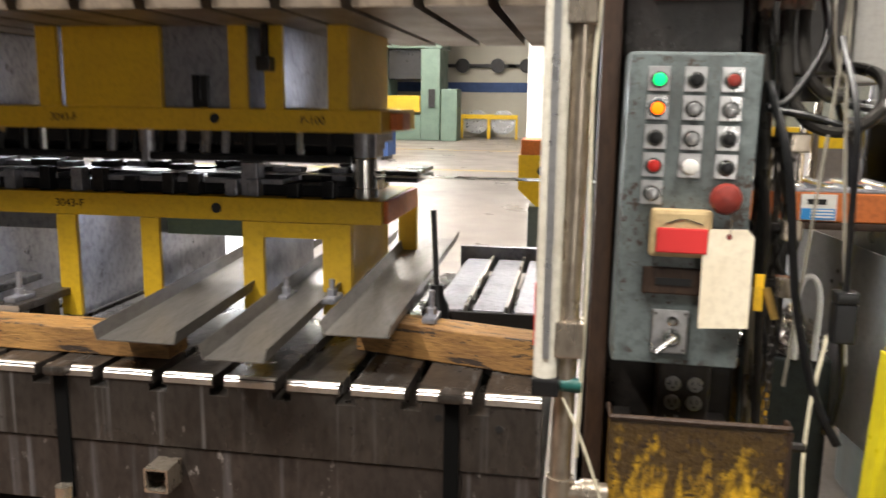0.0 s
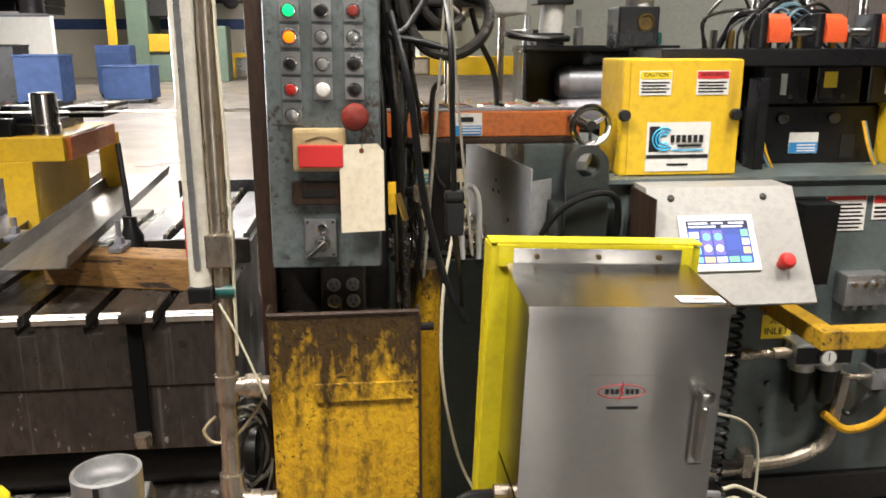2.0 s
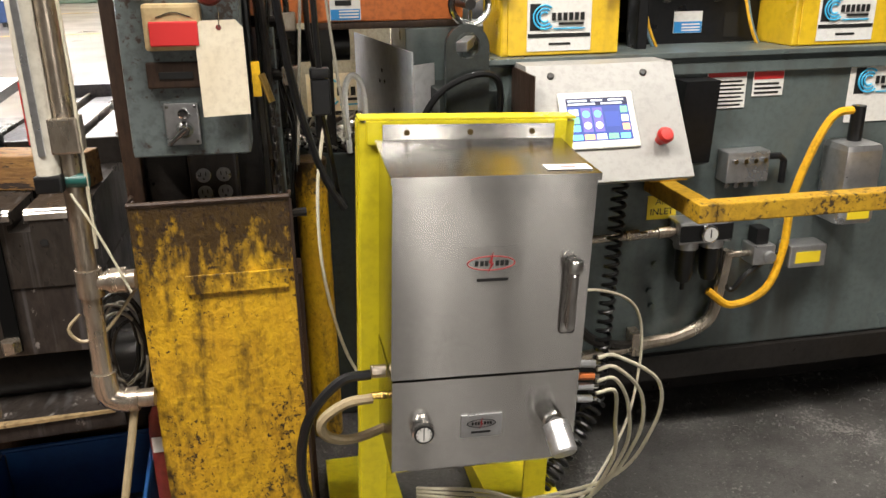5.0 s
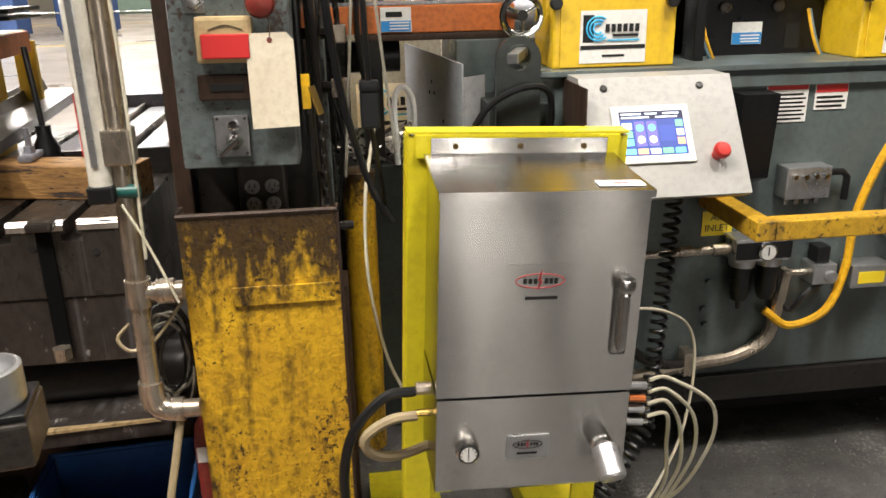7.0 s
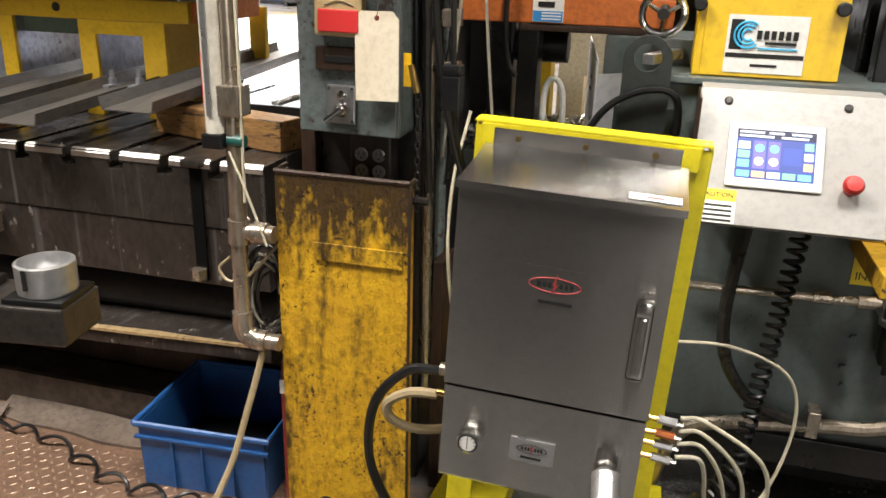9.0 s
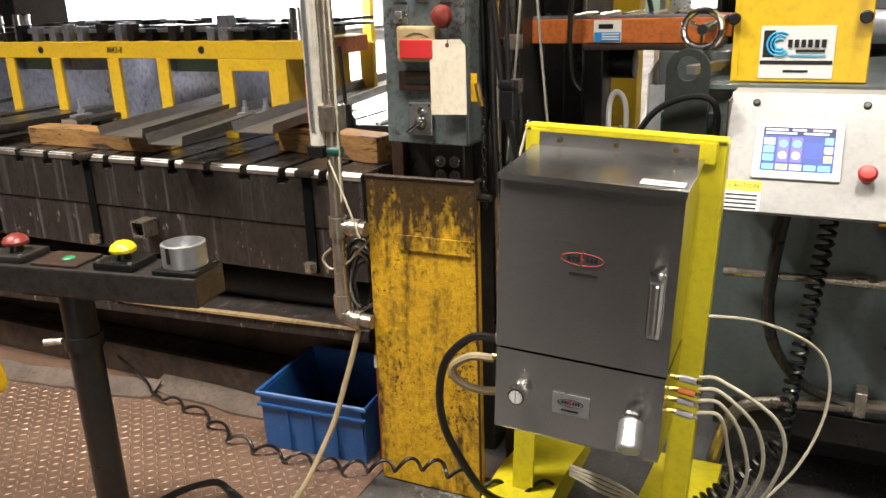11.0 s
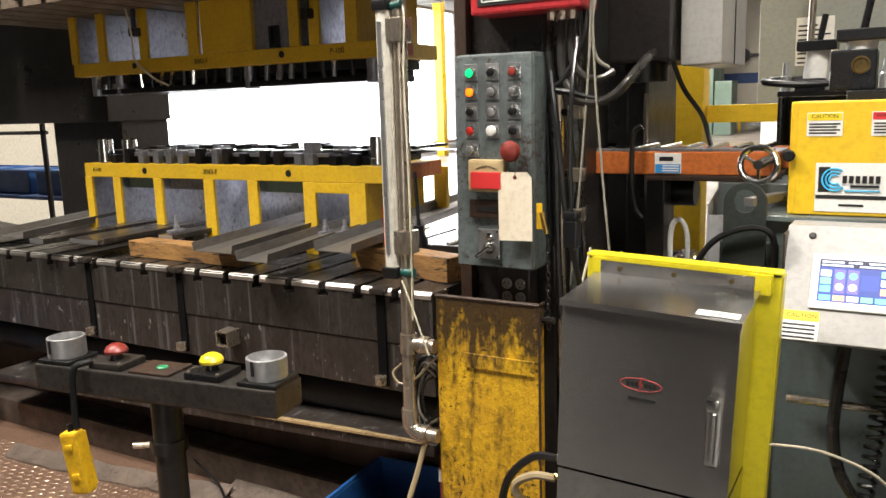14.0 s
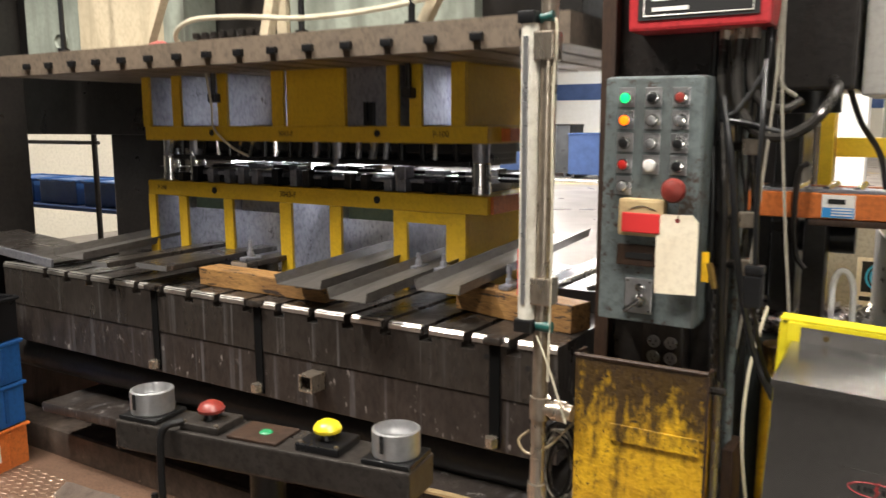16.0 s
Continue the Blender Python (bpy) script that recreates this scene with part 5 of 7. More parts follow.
for k, (z, reach) in enumerate(((0.643, 0.1), (0.615, 0.06), (0.587, 0.03), (0.557, 0.0))):
    hose_thing("spray_hose", [(1.612, -0.47, z), (1.66, -0.462, z - 0.005), (1.68 + reach, -0.43, z - 0.1), (1.69 + reach, -0.4, z - 0.24), (1.6 + reach, -0.36, z - 0.4), (1.42, -0.3, 0.17 + 0.012 * k), (1.25, -0.2, 0.14 + 0.01 * k)], 0.0045, M_HOSE, "thin cloudy spray hose curving under the cabinet", group="spray hoses", shift=(-0.013, 0.027, -0.006))
hose_thing("air_line", [(1.55, -0.26, 0.7), (1.72, -0.2, 0.68), (1.86, -0.12, 0.58), (1.88, -0.12, 0.42), (1.8, -0.2, 0.25), (1.62, -0.3, 0.12), (1.4, -0.25, 0.11)], 0.004, M_HOSE, "thin white air line from the stand", shift=(-0.013, 0.027, -0.006))
hose_thing("air_line", [(1.07, -0.05, 1.12), (1.04, -0.08, 0.95), (1.04, -0.1, 0.75), (1.08, -0.12, 0.55), (1.15, -0.15, 0.42)], 0.004, M_HOSE, "pale hose hanging behind the cabinet")
hose_thing("console_conduit", [(1.73, 0.1, 0.93), (1.71, 0.11, 0.75), (1.705, 0.11, 0.6), (1.735, 0.12, 0.48), (1.81, 0.13, 0.385), (1.9, 0.145, 0.345), (1.97, 0.15, 0.335)], 0.016, M_FLEX, "dark flexible conduit dropping from the console", "conduit")
cc = thing("coil_air_hose", 1.83, 0.02, 0.9, label="black coiled air hose hanging before the feeder", category="coiled hose")
part("spiral", tube(B(), coil((0, 0, 0), (-0.06, -0.06, -0.62), 0.018, 24), 0.006, 6, 1), M_BLACK, cc)
part("spiral", tube(B(), coil((-0.06, -0.06, -0.62), (-0.4, -0.25, -0.86), 0.024, 22, 0.05), 0.007, 6, 1), M_BLACK, cc)

# ---- operator console ----
con = thing("operator_console", 1.77, 0.18, 0.92, label="light grey sloping operator console with a touch screen", category="console")
part("housing", prism(B(), [(-0.004, 0.0), (-0.27, 0.0), (-0.29, 0.008), (-0.112, 0.272), (-0.004, 0.272)], "x", -0.192, 0.192), M_CONSOLE, con)
SL = pose(0, -0.291, 0.01, -34, 0, 0)  # the sloping face: x across, z up it
FH = 0.315


def on_face(name, mat, parent, x0, x1, z0, z1, t0, t1, bevel=0.0, label=""):
    return part(name, bx(B(), x0, x1, -t1, -t0, z0, z1, bevel, SL), mat, parent, label)


part("side_cheek", bx(B(), -0.198, -0.193, -0.2, -0.004, 0.02, 0.26, 0.001), M_RUST, con)
face = on_face("face_plate", M_CONSOLE, con, -0.195, 0.195, 0.0, FH, 0.0, 0.004, 0.001)
scr = on_face("touch_screen", M_WHITE, con, -0.128, 0.068, 0.085, 0.235, 0.0045, 0.012, 0.005, "white framed touch screen, lit")
M_SCREEN = glow("lit_blue_screen", (0.025, 0.05, 0.24), 0.8)
M_SC2, M_SC3, M_SC4, M_SC5 = glow("lit_cyan", (0.12, 0.5, 0.65), 1.2), glow("lit_orange", (0.8, 0.4, 0.2), 1.0), glow("lit_pale", (0.6, 0.65, 0.75), 1.1), glow("lit_green", (0.15, 0.5, 0.25), 1.0)
disp = on_face("display", M_SCREEN, scr, -0.11, 0.05, 0.105, 0.218, 0.0125, 0.013)
for k in range(5):
    on_face("display_key", (M_SC2, M_SC3, M_SC4, M_SC5, M_SC2)[k], scr, -0.106 + 0.031 * k, -0.08 + 0.031 * k, 0.108, 0.122, 0.0131, 0.0134)
for x, z in ((-0.0625, 0.175), (-0.0325, 0.175), (-0.0625, 0.145), (-0.0325, 0.145)):
    part("display_dial", lathe(B(), SL @ Vector((x, -0.0134, z)), SL.to_3x3() @ Vector((0, -1, 0)), [(0.0095, 0), (0.0095, 0.0003), (0.001, 0.0004)], 16), M_SC4 if z < 0.16 else M_SC2, scr)
on_face("display_header", glow("lit_navy", (0.005, 0.008, 0.04), 0.5), scr, -0.11, 0.05, 0.197, 0.218, 0.0131, 0.0133)
for x, w, z in ((-0.105, 0.05, 0.209), (-0.045, 0.03, 0.209), (0.0, 0.04, 0.209), (-0.105, 0.07, 0.2), (-0.02, 0.055, 0.2)):
    on_face("display_text", M_SC4, scr, x, x + w, z, z + 0.0045, 0.01335, 0.0136)
for x in (-0.075, -0.045):
    on_face("display_column", glow("lit_violet", (0.12, 0.1, 0.42), 0.8), scr, x, x + 0.025, 0.128, 0.192, 0.0131, 0.01325)
for k in range(3):
    on_face("display_key", (M_SC2, M_SC5, M_SC4)[k], scr, -0.106, -0.082, 0.13 + 0.021 * k, 0.147 + 0.021 * k, 0.0131, 0.0134)
on_face("display_key", M_SC3, scr, 0.028, 0.046, 0.13, 0.147, 0.0131, 0.0134)
on_face("display_key", M_SC4, scr, 0.028, 0.046, 0.153, 0.17, 0.0131, 0.0134)
on_face("display_key", M_SC5, scr, 0.028, 0.046, 0.176, 0.193, 0.0131, 0.0134)
on_face("display_panel", glow("lit_dark_blue", (0.03, 0.06, 0.3), 0.8), scr, -0.014, 0.024, 0.14, 0.18, 0.0131, 0.0134)
for x in (-0.135, 0.11):
    part("screw", lathe(B(), SL @ Vector((x, -0.004, 0.285)), SL.to_3x3() @ Vector((0, -1, 0)), [(0.009, 0), (0.009, 0.004), (0.006, 0.006)], 14), M_DARK, face)
es = part("stop_button", lathe(B(), SL @ Vector((0.122, -0.004, 0.1)), SL.to_3x3() @ Vector((0, -1, 0)), [(0.013, 0), (0.013, 0.022), (0.02, 0.025), (0.021, 0.036), (0.016, 0.044), (0.002, 0.045)], 22), M_RED, con, "bright red stop button")
warn = on_face("caution_sign", M_WHITE, con, -0.19, -0.1, 0.0, 0.05, 0.0045, 0.0055)
on_face("sign_header", M_PRINTYEL, warn, -0.19, -0.1, 0.0502, 0.077, 0.0045, 0.0055)
for k in range(4):
    on_face("sign_line", M_INK, warn, -0.183, -0.107, 0.004 + 0.011 * k, 0.009 + 0.011 * k, 0.0056, 0.006)
tx = words("CAUTION", 0, 0, 0, 0.011, M_INK, warn)
tx.matrix_basis = SL @ pose(-0.14, -0.006, 0.0635, 90, 0, 0)

# ---- coil feeder ----
feed = thing("coil_feeder", 3.3, 0.18, 0.0, label="long grey-green servo coil feeder housing", category="coil feeder")
part("housing", bx(B(), -1.8, 1.9, 0.0, 0.95, 0.285, 1.185, 0.006), M_FEEDER, feed)
part("top_plate", bx(B(), -1.81, 1.92, -0.02, 0.97, 1.1855, 1.2, 0.002), M_FEEDER, feed)
part("plinth", bx(B(), -1.5, 1.8, 0.25, 0.85, -0.004, 0.2845, 0.004), M_DARK, feed)
for z in (1.14,):
    part("weld_rail", bx(B(), -1.66, 1.9, -0.012, -0.0005, z, z + 0.03, 0.002), M_FEEDER, feed)


def sign(parent, x0, x1, z0, z1, head, lines, y=-0.001, header="", name="warning_sign"):
    s = part(name, bx(B(), x0, x1, y - 0.0012, y, z0, z1), M_WHITE, parent)
    zh = z1 - (z1 - z0) * 0.33
    part("sign_header", bx(B(), x0 + 0.002, x1 - 0.002, y - 0.002, y - 0.0013, zh, z1 - 0.002), head, s)
    for k in range(lines):
        z = z0 + 0.006 + (zh - z0 - 0.01) * k / lines
        part("sign_line", bx(B(), x0 + 0.006, x1 - (0.006 if k % 2 else 0.014), y - 0.0018, y - 0.0013, z, z + (zh - z0) / lines * 0.4), M_INK, s)
    if header:
        words(header, (x0 + x1) / 2, y - 0.0022, (zh + z1) / 2, (z1 - zh) * 0.5, M_INK, s)
    return s


sign(feed, -1.165, -1.045, 1.04, 1.17, M_PRINTRED, 7, -0.001, "DANGER")
sign(feed, -1.025, -0.93, 1.07, 1.14, M_PRINTRED, 3)
ai = part("inlet_sign", bx(B(), -1.315, -1.225, -0.0025, -0.001, 0.725, 0.797), M_PRINTYEL, feed)
words("AIR", -1.27, -0.0032, 0.778, 0.02, M_INK, ai)
words("INLET", -1.27, -0.0032, 0.747, 0.02, M_INK, ai)
pocket = part("document_pocket", prism(B(), [(-0.003, 0.88), (-0.055, 0.9), (-0.075, 1.13), (-0.003, 1.13)], "x", -1.265, -1.165), M_BLACKSTEEL, feed, "black steel document pocket")
man = part("valve_manifold", bx(B(), -1.11, -0.98, -0.06, -0.001, 0.835, 0.925, 0.004), M_ALU, feed)
for k in range(4):
    part("valve_screw", lathe(B(), (-1.09 + 0.03 * k, -0.06, 0.9), (0, -1, 0), [(0.008, 0), (0.007, 0.012)], 10), M_CHROME, man)
    part("valve_port", rod(B(), (-1.09 + 0.03 * k, -0.03, 0.835), (-1.09 + 0.03 * k, -0.03, 0.815), 0.009, 10), M_CHROME, man)
part("pipe_stub", tube(B(), [(-0.98, -0.03, 0.9), (-0.93, -0.03, 0.9), (-0.915, -0.03, 0.885), (-0.915, -0.03, 0.82)], 0.01, 8, sharp=True), M_BLACK, feed)
frl = part("filter_unit", bx(B(), -1.25, -1.085, -0.085, -0.001, 0.668, 0.735, 0.008), M_ALU, feed, "cast aluminium air filter and regulator head")
part("head_band", bx(B(), -1.248, -1.087, -0.0875, -0.0855, 0.678, 0.726, 0.003), M_BLACK, frl)
for x in (-1.207, -1.128):
    bowl = part("filter_bowl", lathe(B(), (x, -0.045, 0.668), (0, 0, -1), [(0.034, 0), (0.034, 0.016), (0.029, 0.018), (0.028, 0.1), (0.02, 0.125), (0.008, 0.13)], 20), M_BLACK, frl, "black filter bowl")
    part("bowl_collar", rod(B(), (x, -0.045, 0.669), (x, -0.045, 0.648), 0.0365, 20), M_ALU, bowl)
part("drain_cock", rod(B(), (-1.207, -0.045, 0.54), (-1.207, -0.045, 0.515), 0.007, 8), M_DARK, frl)
gface = part("gauge", lathe(B(), (-1.165, -0.088, 0.702), (0, -1, 0), [(0.026, 0), (0.026, 0.016), (0.023, 0.018)], 22), M_CHROME, frl)
part("gauge_dial", lathe(B(), (-1.165, -0.1065, 0.702), (0, -1, 0), [(0.021, 0), (0.021, 0.0006)], 22), M_WHITE, gface)
part("gauge_needle", bx(B(), -1.1665, -1.1635, -0.108, -0.1072, 0.694, 0.718), M_INK, gface)
part("inlet_pipe", rod(B(), (-1.72, -0.05, 0.69), (-1.25, -0.05, 0.7), 0.0115, 10), M_GALV, feed)
for x in (-1.38, -1.28):
    part("pipe_coupling", rod(B(), (x - 0.02, -0.05, 0.699), (x + 0.02, -0.05, 0.7), 0.016, 10), M_GALV, feed)
sv = part("solenoid_valve", bx(B(), -1.0, -0.93, -0.07, -0.001, 0.58, 0.64, 0.004), M_ALU, feed)
part("gauge", lathe(B(), (-0.95, -0.07, 0.605), (0, -1, 0), [(0.018, 0), (0.018, 0.012), (0.015, 0.014)], 18), M_ALU, sv)
part("solenoid_coil", bx(B(), -0.99, -0.95, -0.06, -0.01, 0.641, 0.69, 0.004), M_BLACK, sv)
part("pipe_stub", rod(B(), (-1.07, -0.04, 0.61), (-1.0, -0.04, 0.61), 0.01, 10), M_GALV, feed)
sv2 = part("solenoid_valve", bx(B(), -0.88, -0.76, -0.07, -0.001, 0.56, 0.63, 0.004), M_ALU, feed)
part("valve_tag", bx(B(), -0.86, -0.78, -0.0715, -0.0702, 0.575, 0.61), M_PRINTYEL, sv2)
act = part("air_reservoir", bx(B(), -0.78, -0.66, -0.12, -0.001, 0.7, 0.94, 0.02), M_ALU, feed)
part("reservoir_cap", rod(B(), (-0.72, -0.06, 0.94), (-0.72, -0.06, 1.04), 0.02, 14), M_BLACK, act)
part("inlet_sign", bx(B(), -0.75, -0.68, -0.122, -0.1205, 0.72, 0.8), M_PRINTYEL, act)
for x, z in ((-1.28, 0.45), (-1.29, 0.5), (-1.28, 0.585)):
    part("bolt", rod(B(), (x, -0.012, z), (x, -0.0005, z), 0.01, 6), M_FEEDER, feed)
part("conduit", tube(B(), [(-1.06, -0.03, 0.62), (-1.075, -0.03, 0.5), (-1.1, -0.03, 0.4), (-1.2, -0.03, 0.35), (-1.33, -0.03, 0.335), (-1.6, -0.03, 0.29), (-1.68, -0.02, 0.2), (-1.72, 0.05, 0.0)], 0.019, 10), M_GALV, feed, "grey flexible conduit")
for x, z in ((-1.34, 0.34),):
    part("pipe_clip", bx(B(), x - 0.015, x + 0.015, -0.055, -0.001, z - 0.03, z + 0.045, 0.003), M_GALV, feed)
M_YELCABLE = material("yellow_cable", (0.75, 0.4, 0.01), (0.6, 0.32, 0.01), 0.45)
part("yellow_cable", tube(B(), [(-0.72, -0.06, 1.03), (-0.8, -0.05, 1.0), (-0.88, -0.05, 0.8), (-0.9, -0.06, 0.62), (-0.95, -0.07, 0.5), (-1.05, -0.06, 0.455), (-1.12, -0.04, 0.5)], 0.012), M_YELCABLE, feed, "yellow sheathed cable")
part("black_cable", tube(B(), [(-0.9, -0.04, 0.6), (-1.0, -0.06, 0.56), (-1.05, -0.05, 0.5), (-1.08, -0.03, 0.56), (-1.1, -0.05, 0.66)], 0.008), M_BLACK, feed)
part("lower_rail", bx(B(), -1.72, -0.4, -0.02, -0.0005, 0.2, 0.284, 0.002), M_DARK, feed)
brandsign = part("name_sign", bx(B(), -0.72, -0.5, -0.0025, -0.001, 0.98, 1.17), M_WHITE, feed)


def swirl_logo(parent, x, z, w, y):
    """A blue ring mark, dark and blue bars for the printed name."""
    bm = B()
    for r in (0.05, 0.085, 0.12):
        tube(bm, [(x - w * 0.24 + w * r * 1.4 * math.cos(a), y, z + w * r * 1.4 * math.sin(a)) for a in (0.9 + 4.6 * i / 16 for i in range(17))], w * 0.014, 6, 1)
    ring = part("logo_ring", bm, M_CYAN, parent)
    part("logo_square", bx(B(), x - w * 0.46, x - w * 0.3, y + 0.0012, y + 0.002, z - w * 0.19, z + w * 0.19), M_INK, ring)
    bars = B()
    for k in range(6):
        bx(bars, x - w * 0.13 + k * w * 0.088, x - w * 0.07 + k * w * 0.088, y - 0.001, y + 0.0004, z - w * 0.05, z + w * 0.06)
    bx(bars, x - w * 0.02, x + w * 0.36, y - 0.001, y + 0.0004, z - w * 0.115, z - w * 0.08)
    part("logo_print", bars, M_INK, ring)
    part("logo_line", bx(B(), x - w * 0.1, x + w * 0.38, y - 0.001, y + 0.0004, z - w * 0.175, z - w * 0.155), M_CYAN, ring)


swirl_logo(brandsign, -0.61, 1.1, 0.2, -0.004)

def yellow_box(x):
    t = thing("yellow_guard_box", x, 0.21, 1.2, label="warm yellow enamelled roll drive guard box on the feeder", category="guard box", group="feeder guard boxes")
    part("case", bx(B(), -0.16, 0.168, 0.0, 0.2, 0.0, 0.31, 0.006), M_YELBOX, t)
    part("front_cover", bx(B(), -0.142, 0.166, -0.005, -0.0005, 0.003, 0.307, 0.002), M_YELBOX, t)
    for s in (-0.158, 0.15):
        part("knob", lathe(B(), (s, -0.005, 0.165), (0, -1, 0), [(0.014, 0), (0.016, 0.006), (0.016, 0.02), (0.012, 0.022)], 18), M_BLACK, t)
    lg = part("logo_sign", bx(B(), -0.09, 0.087, -0.0068, -0.0055, 0.013, 0.145), M_WHITE, t)
    part("logo_bar", bx(B(), -0.088, 0.085, -0.0078, -0.007, 0.048, 0.058), M_INK, lg)
    swirl_logo(lg, 0.0, 0.1, 0.18, -0.0085)
    part("logo_small", bx(B(), -0.03, 0.03, -0.0078, -0.007, 0.028, 0.034), M_INK, lg)
    sign(t, -0.118, -0.03, 0.217, 0.28, M_PRINTYEL, 4, -0.0055, "CAUTION")
    sign(t, 0.038, 0.128, 0.217, 0.28, M_PRINTRED, 4, -0.0055, "WARNING")
    return t


yellow_box(1.71)
yellow_box(2.56)

head = thing("feed_roll_head", 2.18, 0.45, 1.155, label="black oxide steel feed roll head between the guard boxes", category="feed head")
part("front_plate", bx(B(), -0.19, 0.22, -0.06, -0.03, 0.035, 0.215, 0.004), M_BLACKSTEEL, head)
for x in (-0.085, 0.075):
    part("roll_stud", lathe(B(), (x, -0.06, 0.18), (0, -1, 0), [(0.017, 0), (0.017, 0.012), (0.012, 0.014)], 18), M_BEAM, head)
for x in (-0.16, 0.13):
    part("port", bx(B(), x - 0.022, x + 0.022, -0.0615, -0.0602, 0.06, 0.13), M_INK, head)
bp = part("blue_plate", bx(B(), -0.055, 0.035, -0.0625, -0.0605, 0.075, 0.137), M_WHITE, head)
part("blue_panel", bx(B(), -0.054, 0.034, -0.0635, -0.0626, 0.076, 0.108), M_PRINTBLUE, bp)
for z in (0.081, 0.089, 0.098):
    part("plate_line", bx(B(), -0.03, 0.028, -0.0643, -0.0636, z, z + 0.004), M_WHITE, bp)
for x0, x1 in ((-0.215, -0.185), (0.245, 0.275)):
    part("post", bx(B(), x0, x1, -0.17, -0.1, 0.0, 0.3, 0.004), M_BLACKSTEEL, head)
part("rear_frame", bx(B(), -0.22, 0.5, 0.02, 0.3, 0.0, 0.33, 0.004), M_BLACKSTEEL, head)
part("top_beam", bx(B(), -0.5, 1.2, -0.16, 0.12, 0.332, 0.38, 0.004), M_BLACKSTEEL, head)
part("side_wing", bx(B(), -0.763, -0.2, 0.467, 0.68, 0.368, 0.388, 0.003), M_BLACKSTEEL, head)
part("wing_web", bx(B(), -0.755, -0.2, 0.655, 0.678, 0.046, 0.367, 0.003), M_BLACKSTEEL, head)
part("wing_side", bx(B(), -0.76, -0.745, 0.47, 0.653, 0.046, 0.367, 0.003), M_BLACKSTEEL, head)
M_ROLL = material("ground_steel_roll", (0.5, 0.5, 0.55), (0.34, 0.34, 0.38), 0.38, 0.35, 60, 6, 0.4, 0.05)
for z in (0.255, 0.15):
    part("straightener_roll", lathe(B(), (-0.62, 0.57, z), (1, 0, 0), [(0.02, 0), (0.045, 0.006), (0.062, 0.04), (0.062, 0.42)], 28), M_ROLL, head, "polished straightener roll")
part("scribe_mark", bx(B(), -0.72, -0.712, 0.65, 0.654, 0.24, 0.34), M_WHITE, head)
for x, yy, w in ((-0.66, 0.55, 0.05), (-0.5, 0.1, 0.062), (0.35, 0.0, 0.062)):
    cyl = part("air_cylinder", bx(B(), x - w, x + w, yy - 0.06, yy + 0.06, 0.381, 0.50 if w > 0.06 else 0.43, 0.006), M_BLACKSTEEL, head)
    part("cylinder_barrel", rod(B(), (x + 0.01, yy, 0.42), (x + 0.02, yy, 0.53), 0.042, 20), M_WHITE, cyl)
    part("cylinder_cap", bx(B(), x - 0.05, x + 0.08, yy - 0.055, yy + 0.055, 0.525, 0.56, 0.005), M_BLACKSTEEL, cyl)
    part("stem", rod(B(), (x + 0.02, yy, 0.56), (x + 0.035, yy, 0.65), 0.011, 10), M_BLACK, cyl)
part("black_loop", tube(B(), [(-0.6, 0.48, 0.41), (-0.7, 0.43, 0.41), (-0.8, 0.45, 0.42), (-0.8, 0.53, 0.43), (-0.68, 0.56, 0.43)], 0.012), M_BLACK, head)
rnd = random.Random(21)
for k in range(7):
    x = -0.3 + k * 0.03
    part("air_tube", tube(B(), [(x, -0.12, 0.38), (x, -0.13, 0.43), (x + 0.06, -0.1, 0.475 + rnd.uniform(-0.02, 0.02)), (x + 0.14, -0.06, 0.46), (x + 0.19 + 0.01 * k, -0.1, 0.38)], 0.004, 6, 6), rnd.choice((M_LBLUE, M_LBLUE, M_LBLUE, M_BLACK)), head)
for k in range(9):
    x = -0.34 + 0.05 * k
    part("pipe_fitting", rod(B(), (x, -0.12, 0.38), (x, -0.12, 0.43), 0.011, 8), bpy.data.materials["brass"] if k % 2 else M_CHROME, head)
for x in (-0.21, -0.045, 0.12, 0.285, 0.45):
    v = part("cam_lever", prism(B(), [(-0.16, 0.397), (-0.095, 0.397), (-0.095, 0.466), (-0.12, 0.474), (-0.15, 0.462), (-0.162, 0.43)], "x", x + 0.012, x + 0.072), M_VERMILION, head, "orange-red cam lever")
    part("lever_block", bx(B(), x - 0.012, x + 0.0115, -0.15, -0.06, 0.381, 0.475, 0.004), M_BLACKSTEEL, v)
    part("cross_shaft", rod(B(), (x + 0.073, -0.125, 0.425), (x + 0.155, -0.125, 0.425), 0.015, 14), M_CHROME, v)
    part("shaft_nut", rod(B(), (x + 0.073, -0.125, 0.425), (x + 0.09, -0.125, 0.425), 0.023, 6), M_BLACK, v)
    part("screw_jack", rod(B(), (x + 0.03, -0.03, 0.381), (x + 0.03, -0.03, 0.56), 0.013, 12), M_CHROME, head)
part("bored_ring", lathe(B(), (-0.48, 0.037, 0.455), (0, -1, 0), [(0.026, 0), (0.026, 0.004), (0.02, 0.005), (0.018, 0.001)], 20), M_LUGDARK, head, "tarnished brass bush")
part("teal_valve", bx(B(), -0.4, -0.33, 0.3, 0.35, 0.389, 0.43, 0.006), M_TEAL, head, "teal plastic valve")
for x, h in ((-0.74, 0.1), (-0.56, 0.12), (-0.42, 0.09)):
    fit = part("clear_fitting", lathe(B(), (x, 0.5 if x < -0.5 else 0.28, 0.388), (0, 0, 1), [(0.018, 0), (0.018, h * 0.5), (0.012, h * 0.55), (0.01, h)], 12), M_ALU, head)
bundle = random.Random(8)
